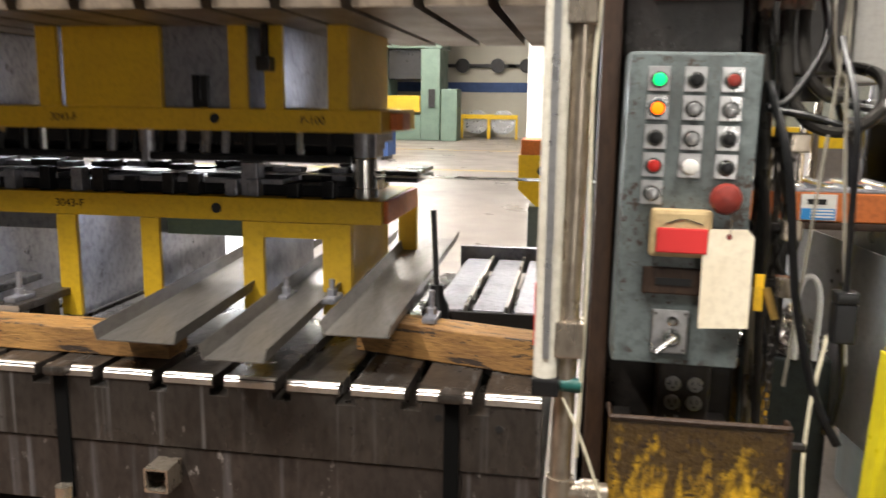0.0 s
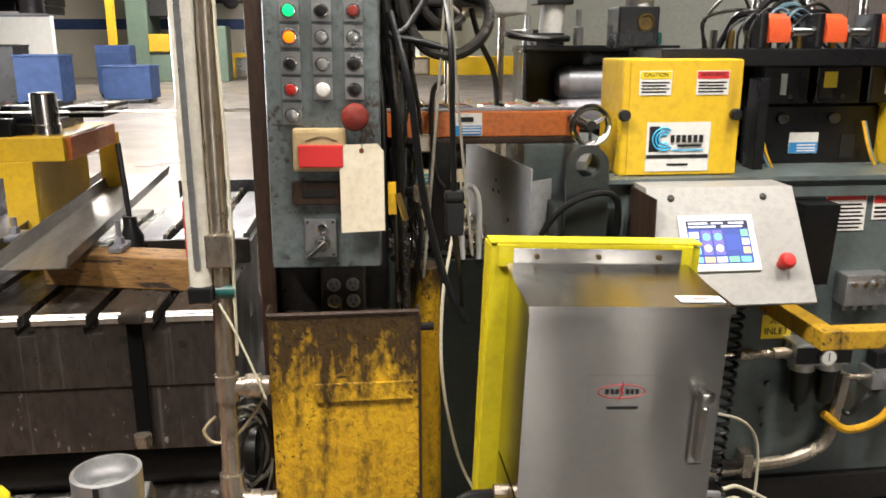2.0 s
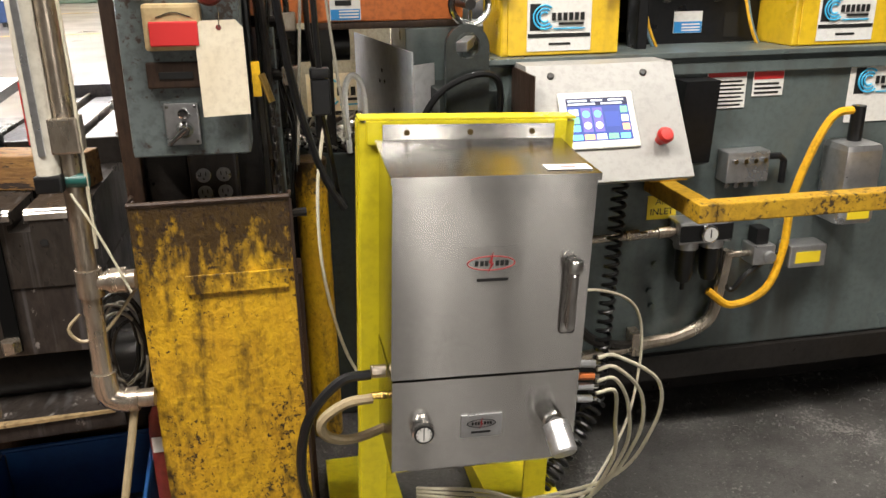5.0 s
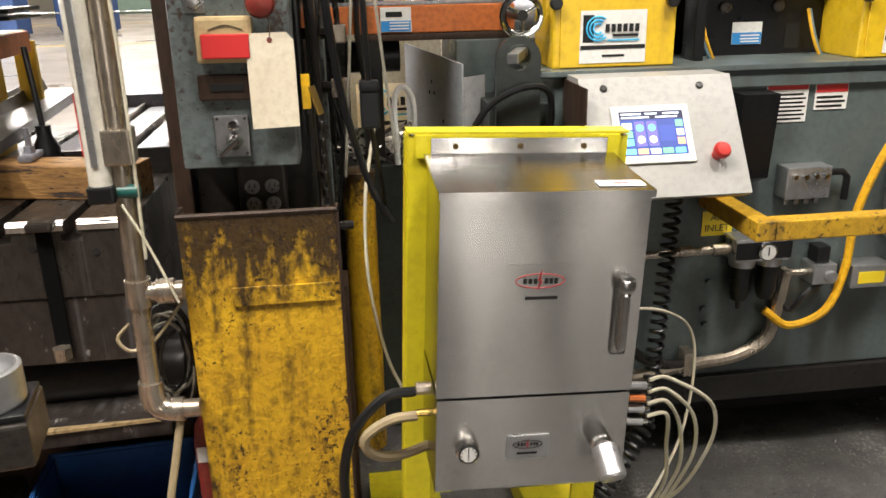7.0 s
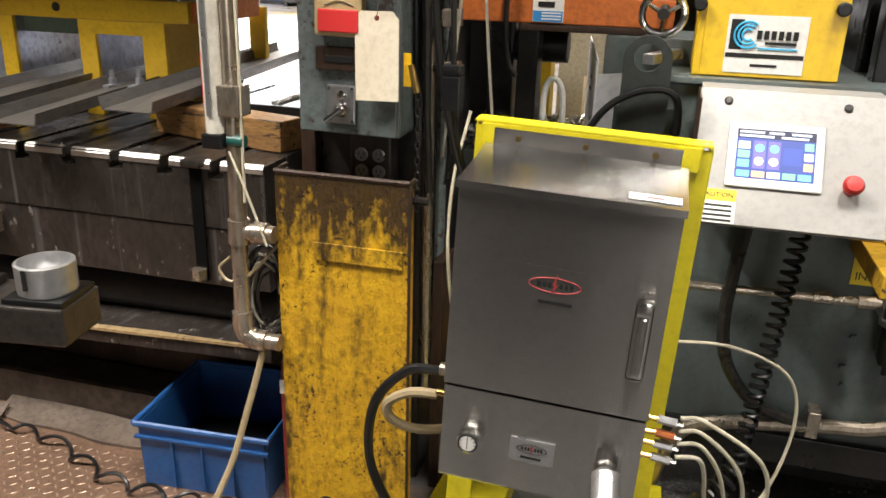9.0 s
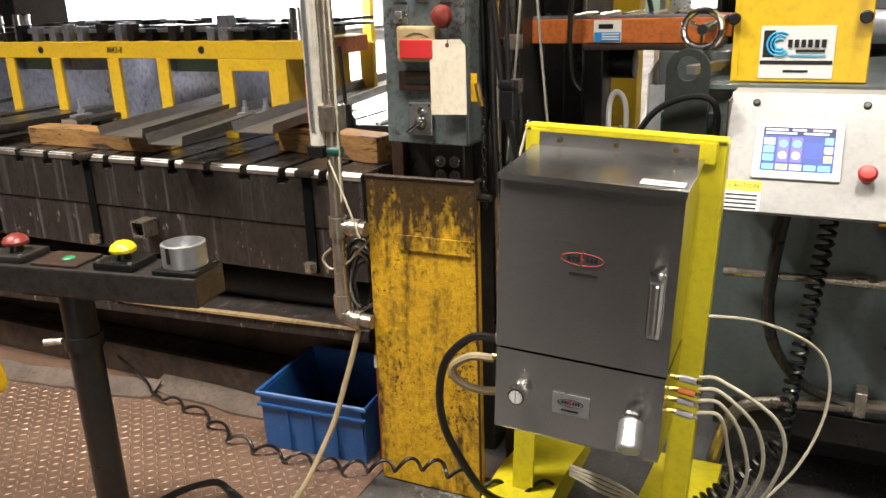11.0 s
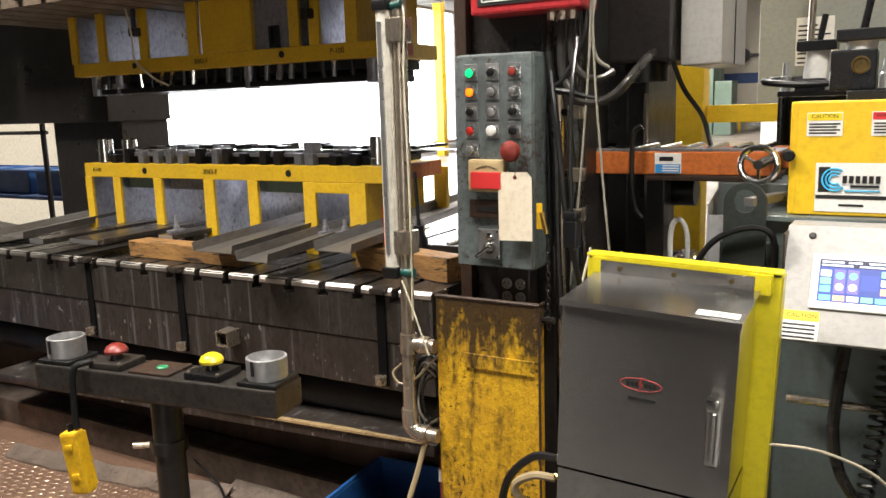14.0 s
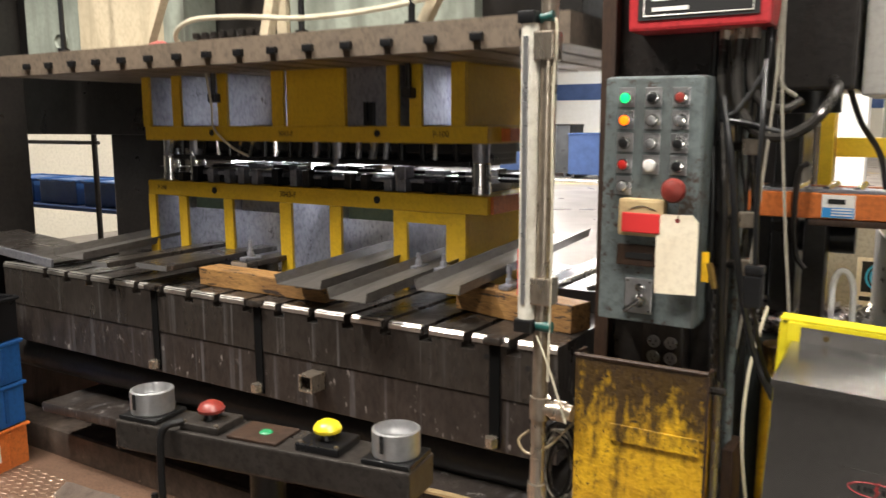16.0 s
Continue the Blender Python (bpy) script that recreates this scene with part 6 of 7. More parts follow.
for k in range(10):
    x = -0.34 + bundle.uniform(0, 0.3)
    part("air_tube", tube(B(), [(x, 0.0, 0.381), (x + bundle.uniform(-0.03, 0.03), -0.03, 0.46), (x + 0.06, -0.05, 0.5 + bundle.uniform(-0.03, 0.04)), (x + 0.13, -0.02, 0.47), (x + 0.17, 0.03, 0.381)], bundle.choice((0.005, 0.008, 0.011)), 7, 6), bundle.choice((M_BLACK, M_LBLUE, M_DARK, M_FLEX)), head)
for k in range(5):
    x = -0.17 + 0.16 * k
    blk = part("roll_block", bx(B(), x, x + 0.135, -0.1, -0.03, 0.225, 0.33, 0.004), M_BLACKSTEEL, head)
    part("block_slot", bx(B(), x + 0.01, x + 0.05, -0.1015, -0.1002, 0.24, 0.3), M_INK, blk)
    part("block_bolt", rod(B(), (x + 0.08, -0.106, 0.245), (x + 0.08, -0.1, 0.245), 0.008, 6), M_BEAM, blk)
    if k % 2 == 0:
        part("data_plate", bx(B(), x + 0.05, x + 0.068, -0.1022, -0.1002, 0.25, 0.31), M_WHITE, blk)
    else:
        part("yellow_tag", bx(B(), x + 0.02, x + 0.06, -0.103, -0.1016, 0.27, 0.315), M_PRINTYEL, blk)
for k, (m, d) in enumerate(((M_LBLUE, 0.0), (M_YELCABLE, 0.01), (M_YELCABLE, 0.33), (M_LBLUE, 0.335))):
    part("loose_cable", tube(B(), [(-0.17 + d, -0.08, 0.17), (-0.165 + d, -0.11, 0.1), (-0.14 + d, -0.12, 0.04), (-0.11 + d + 0.006 * k, -0.11, 0.006)], 0.005, 6), m, head)

lug = thing("lifting_lug", 1.448, 0.15, 1.0, label="dark grey steel lifting lug with a round eye", category="lifting lug")
pts = [(-0.057, 0.0), (0.057, 0.0)] + [(0.057 * math.cos(a), 0.235 + 0.057 * math.sin(a)) for a in (math.pi * i / 14 for i in range(15))]
hole = [(0.0 + 0.033 * math.cos(a), 0.24 + 0.033 * math.sin(a)) for a in (2 * math.pi * i / 20 for i in range(20))]
bm = B()
for y in (0.0, 0.022):
    o = [bm.verts.new((u, y, v)) for u, v in pts]
    hh = [bm.verts.new((u, y, v)) for u, v in hole]
    es = [bm.edges.new((o[i], o[(i + 1) % len(o)])) for i in range(len(o))] + [bm.edges.new((hh[i], hh[(i + 1) % 20])) for i in range(20)]
    bmesh.ops.triangle_fill(bm, use_beauty=True, edges=es)
    if y == 0.0:
        first = (o, hh)
for a, b in ((first[0], o), (first[1], hh)):
    for i in range(len(a)):
        bm.faces.new((a[i], a[(i + 1) % len(a)], b[(i + 1) % len(a)], b[i]))
M_LUGGREY = material("dark_grey_paint", (0.028, 0.034, 0.032), (0.014, 0.017, 0.016), 0.42)
part("eye_plate", bm, M_LUGGREY, lug, smooth=False)
part("web", bx(B(), -0.07, 0.09, 0.0225, 0.3, -0.75, 0.12, 0.004), M_LUGGREY, lug)
part("cable_loop", tube(B(), [(0.07, 0.01, -0.1), (0.085, -0.01, 0.1), (0.06, -0.02, 0.165), (-0.02, -0.025, 0.16), (-0.1, -0.02, 0.1), (-0.17, -0.02, -0.05), (-0.19, -0.02, -0.2)], 0.009), M_BLACK, lug)

rail = thing("strip_guide_rail", 1.185, 0.42, 1.287, label="orange painted strip guide table with steel rollers", category="guide rail")
part("front_beam", bx(B(), -0.34, 0.31, 0.0, 0.03, 0.0, 0.074, 0.004), M_ORANGE, rail)
part("rear_beam", bx(B(), -0.34, 0.31, 0.3, 0.33, 0.0, 0.074, 0.004), M_ORANGE, rail)
part("under_rail", bx(B(), -0.1, 0.3, 0.0, 0.3, -0.02, -0.001, 0.003), M_RUST, rail)
part("table_top", bx(B(), -0.36, 0.3, 0.031, 0.299, 0.062, 0.07, 0.002), M_STEEL, rail)
for k in range(8):
    part("roller", rod(B(), (-0.3 + 0.08 * k, 0.03, 0.079), (-0.3 + 0.08 * k, 0.3, 0.079), 0.012, 12), M_CHROME, rail)
part("top_strip", bx(B(), -0.36, 0.3, 0.005, 0.02, 0.0745, 0.084, 0.002), M_STEEL, rail)
rl = part("rail_sign", bx(B(), -0.065, 0.02, -0.003, -0.0005, 0.004, 0.07), M_WHITE, rail)
part("rail_sign_band", bx(B(), -0.063, 0.018, -0.004, -0.0031, 0.006, 0.034), M_PRINTBLUE, rl)
for z in (0.011, 0.019, 0.027):
    part("sign_line", bx(B(), -0.04, 0.014, -0.0048, -0.0041, z, z + 0.004), M_WHITE, rl)
part("sign_mark", bx(B(), -0.05, -0.005, -0.004, -0.0031, 0.044, 0.058), M_INK, rl)
part("leg", bx(B(), -0.12, -0.06, 0.1, 0.2, -1.28, -0.001, 0.004), M_DARK, rail)
whl = part("hand_wheel", tube(B(), [(0.285 + 0.05 * math.cos(a), -0.2, 0.05 + 0.05 * math.sin(a)) for a in (2 * math.pi * i / 20 for i in range(21))], 0.009, 10, 1), M_CHROME, rail, "chrome hand wheel")
part("wheel_hub", rod(B(), (0.285, -0.21, 0.05), (0.285, 0.0, 0.05), 0.014, 14), M_DARK, whl)
for a in (0.5, 2.6, 4.7):
    part("spoke", rod(B(), (0.285, -0.2, 0.05), (0.285 + 0.05 * math.cos(a), -0.2, 0.05 + 0.05 * math.sin(a)), 0.005, 8), M_CHROME, whl)
part("slide_arm", bx(B(), 0.3, 0.33, -0.1, 0.15, -0.07, -0.045, 0.002, pose(0, 0, 0, 0, 0, -20)), M_ALU, rail)
part("mount_block", bx(B(), 0.14, 0.42, -0.02, 0.28, -0.3, -0.021, 0.004), M_FEEDER, rail)
part("clamp_hook", tube(B(), [(-0.1, -0.04, 0.16), (-0.125, -0.04, 0.13), (-0.13, -0.04, 0.0), (-0.12, -0.04, -0.1), (-0.095, -0.04, -0.14)], 0.008), M_DARK, rail, "dark C-clamp on the rail")
part("clamp_screw", rod(B(), (-0.085, -0.04, 0.1), (-0.085, -0.04, 0.26), 0.008, 10), M_GALV, rail)

M_PALE = material("pale_galvanised_sheet", (0.66, 0.66, 0.67), (0.52, 0.52, 0.53), 0.42, 0.35, 50, 4, 0.5, 0.08)
fl = thing("sheet_deflector", 1.323, 0.265, 0.93, label="pale galvanised sheet metal scrap deflector beside the feeder", category="deflector")
ANG = math.degrees(math.atan2(0.7, -0.092))
part("panel", bx(B(), 0.0, 0.706, -0.002, 0.002, -0.22, 0.285, 0, pose(0, 0, 0, 0, 0, ANG)), M_PALE, fl)
part("panel_fold", bx(B(), 0.004, 0.085, -0.002, 0.002, -0.2, 0.25, 0, pose(0, 0, 0, 0, 0, 38)), M_PALE, fl)
part("support", bx(B(), 0.04, 0.07, 0.06, 0.1, -0.93, -0.0, 0.004), M_DARK, fl)
for u, z in ((0.3, 0.17), (0.33, 0.2), (0.36, 0.165), (0.2, 0.1)):
    part("rivet", rod(B(), pose(0, 0, 0, 0, 0, ANG) @ Vector((u, 0.004, z)), pose(0, 0, 0, 0, 0, ANG) @ Vector((u, 0.001, z)), 0.006, 8), M_INK, fl)
pile = thing("scrap_bin", 1.06, 0.62, 0.0, label="dark steel scrap bin heaped with shiny offcuts", category="scrap bin")
part("bin", bx(B(), -0.17, 0.2, -0.12, 0.3, 0.0, 0.9, 0.006), M_LUGGREY, pile)
verts, faces = [], []
rnd = random.Random(3)
for _ in range(420):
    c = Vector((rnd.uniform(-0.16, 0.19), rnd.uniform(-0.11, 0.29), 0.905 + rnd.random() * 0.05))
    q = Euler((rnd.uniform(-0.8, 0.8), rnd.uniform(-0.8, 0.8), rnd.uniform(0, 6))).to_matrix()
    a, b, k = rnd.uniform(0.01, 0.03), rnd.uniform(0.004, 0.012), len(verts)
    for u, v, w in ((-a, -b, 0), (a, -b, 0), (a, b, 0), (-a, b, 0), (-a, -b, 0.0015), (a, -b, 0.0015), (a, b, 0.0015), (-a, b, 0.0015)):
        verts.append(c + q @ Vector((u, v, w)))
    faces += [tuple(k + i for i in f) for f in ((0, 1, 2, 3), (7, 6, 5, 4), (0, 4, 5, 1), (1, 5, 6, 2), (2, 6, 7, 3), (3, 7, 4, 0))]
me = bpy.data.meshes.new("scrap_metal")
me.from_pydata([tuple(v) for v in verts], [], faces)
me.materials.append(M_BRIGHT)
oc = new("scrap_metal", me)
oc.parent = pile
tagged(oc, "heap of shiny stamped offcuts", kind="stuff")
bol = thing("bollard", 1.035, 0.41, 0.0, label="chipped yellow round steel bollard", category="bollard")
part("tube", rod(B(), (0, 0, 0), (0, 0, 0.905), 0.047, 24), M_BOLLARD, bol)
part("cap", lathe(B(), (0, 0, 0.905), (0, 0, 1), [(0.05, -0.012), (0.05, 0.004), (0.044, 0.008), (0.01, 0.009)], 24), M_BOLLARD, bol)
M_YELRAIL = material("scuffed_yellow_paint", (0.6, 0.36, 0.025), (0.42, 0.23, 0.02), 0.45, 0, 60, 6, 0.5, 0.2, (0.05, 0.03, 0.015), 0.56, wear_scale=70.0, stain=(0.1, 0.06, 0.02), stain_at=0.55)
gb = thing("guard_rail", 2.1, -0.12, 0.0, label="worn yellow square tube guard rail before the feeder", category="guard rail")
part("rail", bx(B(), -0.08, 1.3, -0.025, 0.025, 0.815, 0.865, 0.004), M_YELRAIL, gb)
part("return_rail", bx(B(), -0.13, -0.081, -0.025, 0.3, 0.815, 0.865, 0.004), M_YELRAIL, gb)
part("bracket", bx(B(), -0.16, -0.05, 0.2, 0.3, 0.866, 0.872, 0.002), M_YELRAIL, gb)
for x in (0.9,):
    part("post", bx(B(), x, x + 0.05, -0.025, 0.025, -0.004, 0.814, 0.004), M_YELRAIL, gb)

# ---- clutter on and above the right upright ----
rnd = random.Random(31)
red = thing("tonnage_monitor", 0.87, -0.05, 1.785, label="red steel monitor box with a black face", category="monitor box")
part("case", bx(B(), -0.17, 0.17, 0.0, 0.14, 0.0, 0.32, 0.008), material("red_enamel", (0.45, 0.03, 0.035), (0.33, 0.02, 0.025), 0.4), red)
part("face", bx(B(), -0.145, 0.145, -0.003, -0.0005, 0.025, 0.3), M_INK, red)
part("face_border", tube(B(), [(-0.13, -0.0035, 0.035), (0.13, -0.0035, 0.035), (0.13, -0.0035, 0.29), (-0.13, -0.0035, 0.29), (-0.13, -0.0035, 0.035)], 0.002, 6, sharp=True), M_WHITE, red)
part("face_print", bx(B(), -0.11, -0.02, -0.0045, -0.0032, 0.045, 0.055), M_WHITE, red)
part("face_print", bx(B(), -0.11, 0.12, -0.0045, -0.0032, 0.07, 0.074), M_WHITE, red)
part("bracket", bx(B(), -0.1, 0.1, 0.1405, 0.2, 0.02, 0.1), M_DARK, red)
flex = thing("flex_conduits", 0.97, 0.02, 1.4, label="loops of grey flexible conduit below the monitor", category="conduits")
for pts, r, m in (
    ([(-0.01, 0.0, 0.39), (-0.01, -0.01, 0.28), (0.0, -0.02, 0.2), (0.04, -0.03, 0.14), (0.1, -0.03, 0.125), (0.15, -0.02, 0.145), (0.185, 0.0, 0.185), (0.2, 0.1, 0.24), (0.17, 0.3, 0.27)], 0.0135, M_FLEX),
    ([(0.02, 0.0, 0.39), (0.02, -0.01, 0.3), (0.03, -0.02, 0.24), (0.06, -0.02, 0.2), (0.1, 0.0, 0.19), (0.13, 0.03, 0.21)], 0.012, M_FLEX),
    ([(-0.05, 0.02, 0.39), (-0.05, 0.0, 0.27), (-0.04, -0.01, 0.15), (-0.03, -0.01, 0.0), (-0.03, 0.0, -0.2)], 0.012, M_FLEX),
    ([(-0.08, 0.04, 0.39), (-0.075, 0.02, 0.2), (-0.06, 0.01, 0.0), (-0.06, 0.02, -0.3)], 0.009, M_BLACK),
    ([(0.05, 0.02, 0.42), (0.06, -0.02, 0.3), (0.0, -0.03, 0.19), (-0.04, -0.03, 0.17), (0.03, -0.04, 0.155), (0.12, -0.03, 0.13)], 0.008, M_BLACK),
    ([(0.08, 0.03, 0.45), (0.075, 0.0, 0.33), (0.09, 0.0, 0.25), (0.12, 0.02, 0.22)], 0.006, M_CORD),
):
    part("conduit", tube(B(), pts, r, 10), m, flex)
for x in (-0.05, -0.01, 0.02):
    part("gland", rod(B(), (x, 0.0 if x > -0.04 else 0.02, 0.36), (x, 0.0 if x > -0.04 else 0.02, 0.392), 0.017, 8), M_GALV, flex)
for name, pts, r, m, lab in (
    ("control_cable", [(0.93, 0.0, 1.62), (0.97, -0.05, 1.45), (1.0, -0.06, 1.2), (1.05, -0.07, 1.0), (1.1, -0.08, 0.9)], 0.009, M_BLACK, "black control cable drooping past the column"),
    ("control_cable", [(0.92, 0.02, 1.5), (0.945, 0.0, 1.35), (0.95, 0.0, 1.1), (0.96, 0.0, 0.9)], 0.01, M_DARK, "dark cable strapped to the column"),
    ("pull_cord", [(1.06, -0.02, 2.1), (1.055, -0.02, 1.7), (1.03, -0.02, 1.35), (1.0, -0.03, 1.0)], 0.0035, M_CORD, "pale cord hanging from above"),
    ("pull_cord", [(1.065, -0.02, 2.1), (1.065, -0.02, 1.7), (1.09, -0.02, 1.35), (1.12, -0.02, 1.05)], 0.0035, M_CORD, "pale cord hanging from above"),
    ("riser_pipe", [(0.945, 0.05, 0.3), (0.945, 0.04, 1.0), (0.94, 0.04, 1.55)], 0.012, M_GALV, "thin steel riser pipe on the column"),
    ("riser_pipe", [(0.955, 0.12, 0.0), (0.955, 0.12, 0.9), (0.955, 0.12, 1.7)], 0.014, M_BOXGREY, "grey pipe running up the column"),
    ("white_loop", [(1.16, 0.5, 0.9), (1.155, 0.5, 1.08), (1.18, 0.5, 1.13), (1.21, 0.5, 1.08), (1.21, 0.5, 0.9)], 0.009, M_WHITE, "white bent hose behind the cabinet"),
    ("drop_cable", [(1.17, 0.42, 1.65), (1.2, 0.45, 1.56), (1.25, 0.5, 1.47), (1.27, 0.55, 1.37)], 0.008, M_BLACK, "black cable above the guide rail"),
):
    hose_thing(name, pts, r, m, lab, "cable")
pg = thing("cable_connector", 1.058, -0.17, 1.14, label="black cable connector hanging on a cord", category="connector")
part("shell", bx(B(), -0.02, 0.02, -0.018, 0.018, 0.0, 0.075, 0.004), M_BLACK, pg)
part("collar", bx(B(), -0.021, 0.021, -0.019, 0.019, 0.076, 0.098, 0.005), M_BLACK, pg)
part("cable", tube(B(), [(0.0, 0, 0.09), (-0.004, 0.0, 0.25), (-0.006, 0.02, 0.42), (-0.02, 0.1, 0.56)], 0.0065), M_BLACK, pg)
part("cable", tube(B(), [(0.0, 0, 0.002), (0.015, 0.02, -0.1), (0.03, 0.1, -0.2), (0.05, 0.2, -0.26)], 0.006), M_BLACK, pg)
rnd = random.Random(77)
for k in range(6):
    x, y = 0.925 + rnd.uniform(0, 0.05), rnd.uniform(0.02, 0.14)
    pts = [(x + rnd.uniform(-0.012, 0.02) + 0.004 * i, y + rnd.uniform(-0.015, 0.015), 1.78 - i * rnd.uniform(0.13, 0.16)) for i in range(7)]
    hose_thing("column_cable", pts, rnd.choice((0.003, 0.005, 0.007)), rnd.choice((M_BLACK, M_BLACK, M_DARK, M_FLEX)), "greasy cable hanging down the column side", "cable", "column cables")
bd = thing("wall_board", 0.99, 0.06, 0.0, label="oily upright timber board beside the guard", category="board")
part("plank", bx(B(), -0.028, 0.0, -0.02, 0.1, -0.004, 0.7, 0.003), M_RUST, bd)
for z, x in ((1.5, 0.945), (1.32, 0.94), (1.2, 0.95)):
    st = thing("cable_strut", 0.93, 0.02, z, label="short steel strut with pipe clamps on the column", category="strut", group="column struts")
    part("arm", rod(B(), (-0.02, 0.04, 0), (0.08, 0.0, 0.0), 0.013, 10), M_DARK, st)
    part("clamp", bx(B(), 0.05, 0.09, -0.02, 0.03, -0.02, 0.02, 0.004), M_GALV, st)
lk = thing("lockout_tag", 0.925, -0.08, 1.22, label="small yellow lockout tag with a brass clasp", category="lockout tag")
part("card", bx(B(), -0.009, 0.009, -0.001, 0.001, -0.05, 0.025), M_MUSTARD, lk)
part("clasp", rod(B(), (0.012, -0.01, 0.0), (0.03, -0.02, -0.06), 0.008, 8), bpy.data.materials["brass"], lk)
ch = thing("safety_chain", 0.955, -0.09, 0.9, label="dark hanging safety chain beside the guard", category="chain")
for k in range(16):
    part("link", tube(B(), [(0.006 * math.cos(a) * (k % 2), 0.006 * math.cos(a) * (1 - k % 2), 0.27 - k * 0.019 + 0.012 * math.sin(a)) for a in (2 * math.pi * i / 8 for i in range(9))], 0.002, 5, 1), M_DARK, ch)
jb = thing("hanging_enclosure", 1.2, 0.4, 1.645, label="big grey electrical enclosure hung over the feed line", category="enclosure")
part("case", bx(B(), 0.0, 0.125, 0.0, 0.4, -0.015, 0.9, 0.006), M_CONSOLE, jb)
part("case_seam", bx(B(), 0.1255, 0.128, 0.19, 0.198, -0.01, 0.9), M_DARK, jb)
part("dark_case", bx(B(), -0.22, -0.012, -0.05, 0.35, 0.0, 0.9, 0.01), M_DARK, jb)
part("motor", rod(B(), (-0.12, 0.05, -0.001), (-0.12, 0.05, -0.06), 0.07, 20), M_BLACK, jb)
part("hanger", bx(B(), -0.1, 0.1, 0.1, 0.2, 0.9, 1.1), M_DARK, jb)
bk = thing("press_side_block", 1.03, 0.35, 0.0, label="dark greasy machine frame behind the column", category="machine frame")
part("frame", bx(B(), -0.08, 0.0, 0.3, 0.7, 0.95, 1.68, 0.01), M_DARK, bk)
part("frame_leg", bx(B(), -0.1, -0.04, 0.3, 0.6, 0.0, 0.949, 0.01), M_DARK, bk)
part("bearing", rod(B(), (0.0, 0.36, 1.2), (0.16, 0.36, 1.2), 0.05, 16), M_BLACK, bk)

yc = thing("yellow_column", 0.95, 1.65, 0.0, label="yellow painted steel building column", category="column", kind="structure")
part("web", bx(B(), -0.065, 0.065, -0.06, 0.06, -0.01, 8.0, 0.003), M_YELBOX, yc)
yb = thing("yellow_barrier", 1.6, 1.68, 0.0, label="yellow steel safety barrier rail", category="barrier")
part("rail", bx(B(), -0.58, 2.2, -0.03, 0.03, 1.415, 1.495, 0.004), M_YELBOX, yb)
for x in (0.75, 2.1):
    part("post", bx(B(), x - 0.05, x + 0.05, -0.03, 0.03, -0.01, 1.414, 0.004), M_YELBOX, yb)
M_CABGREY = material("pale_green_grey_enamel", (0.3, 0.315, 0.29), (0.23, 0.24, 0.22), 0.45, 0, 50, 3, 0.5, 0.06, (0.1, 0.1, 0.09), 0.72)
gc = thing("electrical_cabinet", 1.5, 2.2, 0.0, label="tall light grey electrical cabinet with a notice", category="cabinet")
part("case", bx(B(), -0.35, 1.6, 0.0, 0.4, 1.48, 3.0, 0.006), M_CABGREY, gc)
part("frame", bx(B(), 0.5, 1.5, 0.1, 0.35, -0.01, 1.479, 0.006), M_GREYWALL, gc)
nt = part("notice", bx(B(), -0.18, -0.01, -0.002, -0.0005, 1.67, 1.9), M_WHITE, gc)
for k in range(9):
    part("notice_line", bx(B(), -0.17, -0.025 - 0.03 * (k % 3), -0.003, -0.0021, 1.68 + 0.022 * k, 1.688 + 0.022 * k), M_INK, nt)
bb = thing("back_cabinet", 1.3, 2.3, 0.0, label="cream machine cabinet with a printed blue ring sign", category="cabinet")
part("case", bx(B(), -0.35, 0.4, 0.0, 0.35, -0.01, 1.22, 0.006), material("cream_enamel", (0.42, 0.39, 0.32), (0.33, 0.3, 0.24), 0.5), bb)
sg = part("logo_sign", bx(B(), -0.217, 0.19, -0.002, -0.0005, 0.62, 0.905), M_CREAM, bb)
swirl_logo(sg, -0.01, 0.81, 0.4, -0.0035)
part("logo_bar", bx(B(), -0.2, 0.175, -0.0035, -0.0021, 0.69, 0.712), M_INK, sg)
pole = thing("steel_pole", 1.42, 1.55, 0.0, label="slim bare steel pole behind the guide rail", category="pole")
part("tube", rod(B(), (0, 0, -0.01), (0.05, 0, 2.6), 0.014, 12), M_GALV, pole)

# ---- the hall beyond ----
gp = thing("green_press", -7.0, 33.0, 0.0, label="tall green straight-sided press at the hall end", category="press")
part("column", bx(B(), -1.6, -0.75, 0, 2.2, -0.01, 5.4, 0.05), M_GREEN, gp)
part("column", bx(B(), 0.75, 1.6, 0, 2.2, -0.01, 5.4, 0.05), M_GREEN, gp)
part("crown", bx(B(), -1.7, 1.7, -0.05, 2.3, 3.9, 6.4, 0.05), M_GREEN, gp)
part("bed", bx(B(), -0.749, 0.749, 0, 2.2, -0.01, 1.1, 0.05), M_GREEN, gp)
part("slide", bx(B(), -0.74, 0.74, 0.3, 1.9, 2.6, 3.88, 0.03), M_DARK, gp)
part("light_guard", bx(B(), -0.74, 0.74, -0.1, 0.0, 1.2, 1.9, 0.02), M_YELDIE, gp)
part("side_unit", bx(B(), 1.7, 2.4, -0.3, 0.9, -0.01, 2.2, 0.03), M_GREEN, gp)
part("control_panel", bx(B(), 1.1, 1.4, -0.06, -0.001, 1.4, 2.2, 0.02), M_DARK, gp)
part("opening", bx(B(), -0.7, 0.5, -0.06, -0.052, 4.4, 5.4), M_INK, gp)
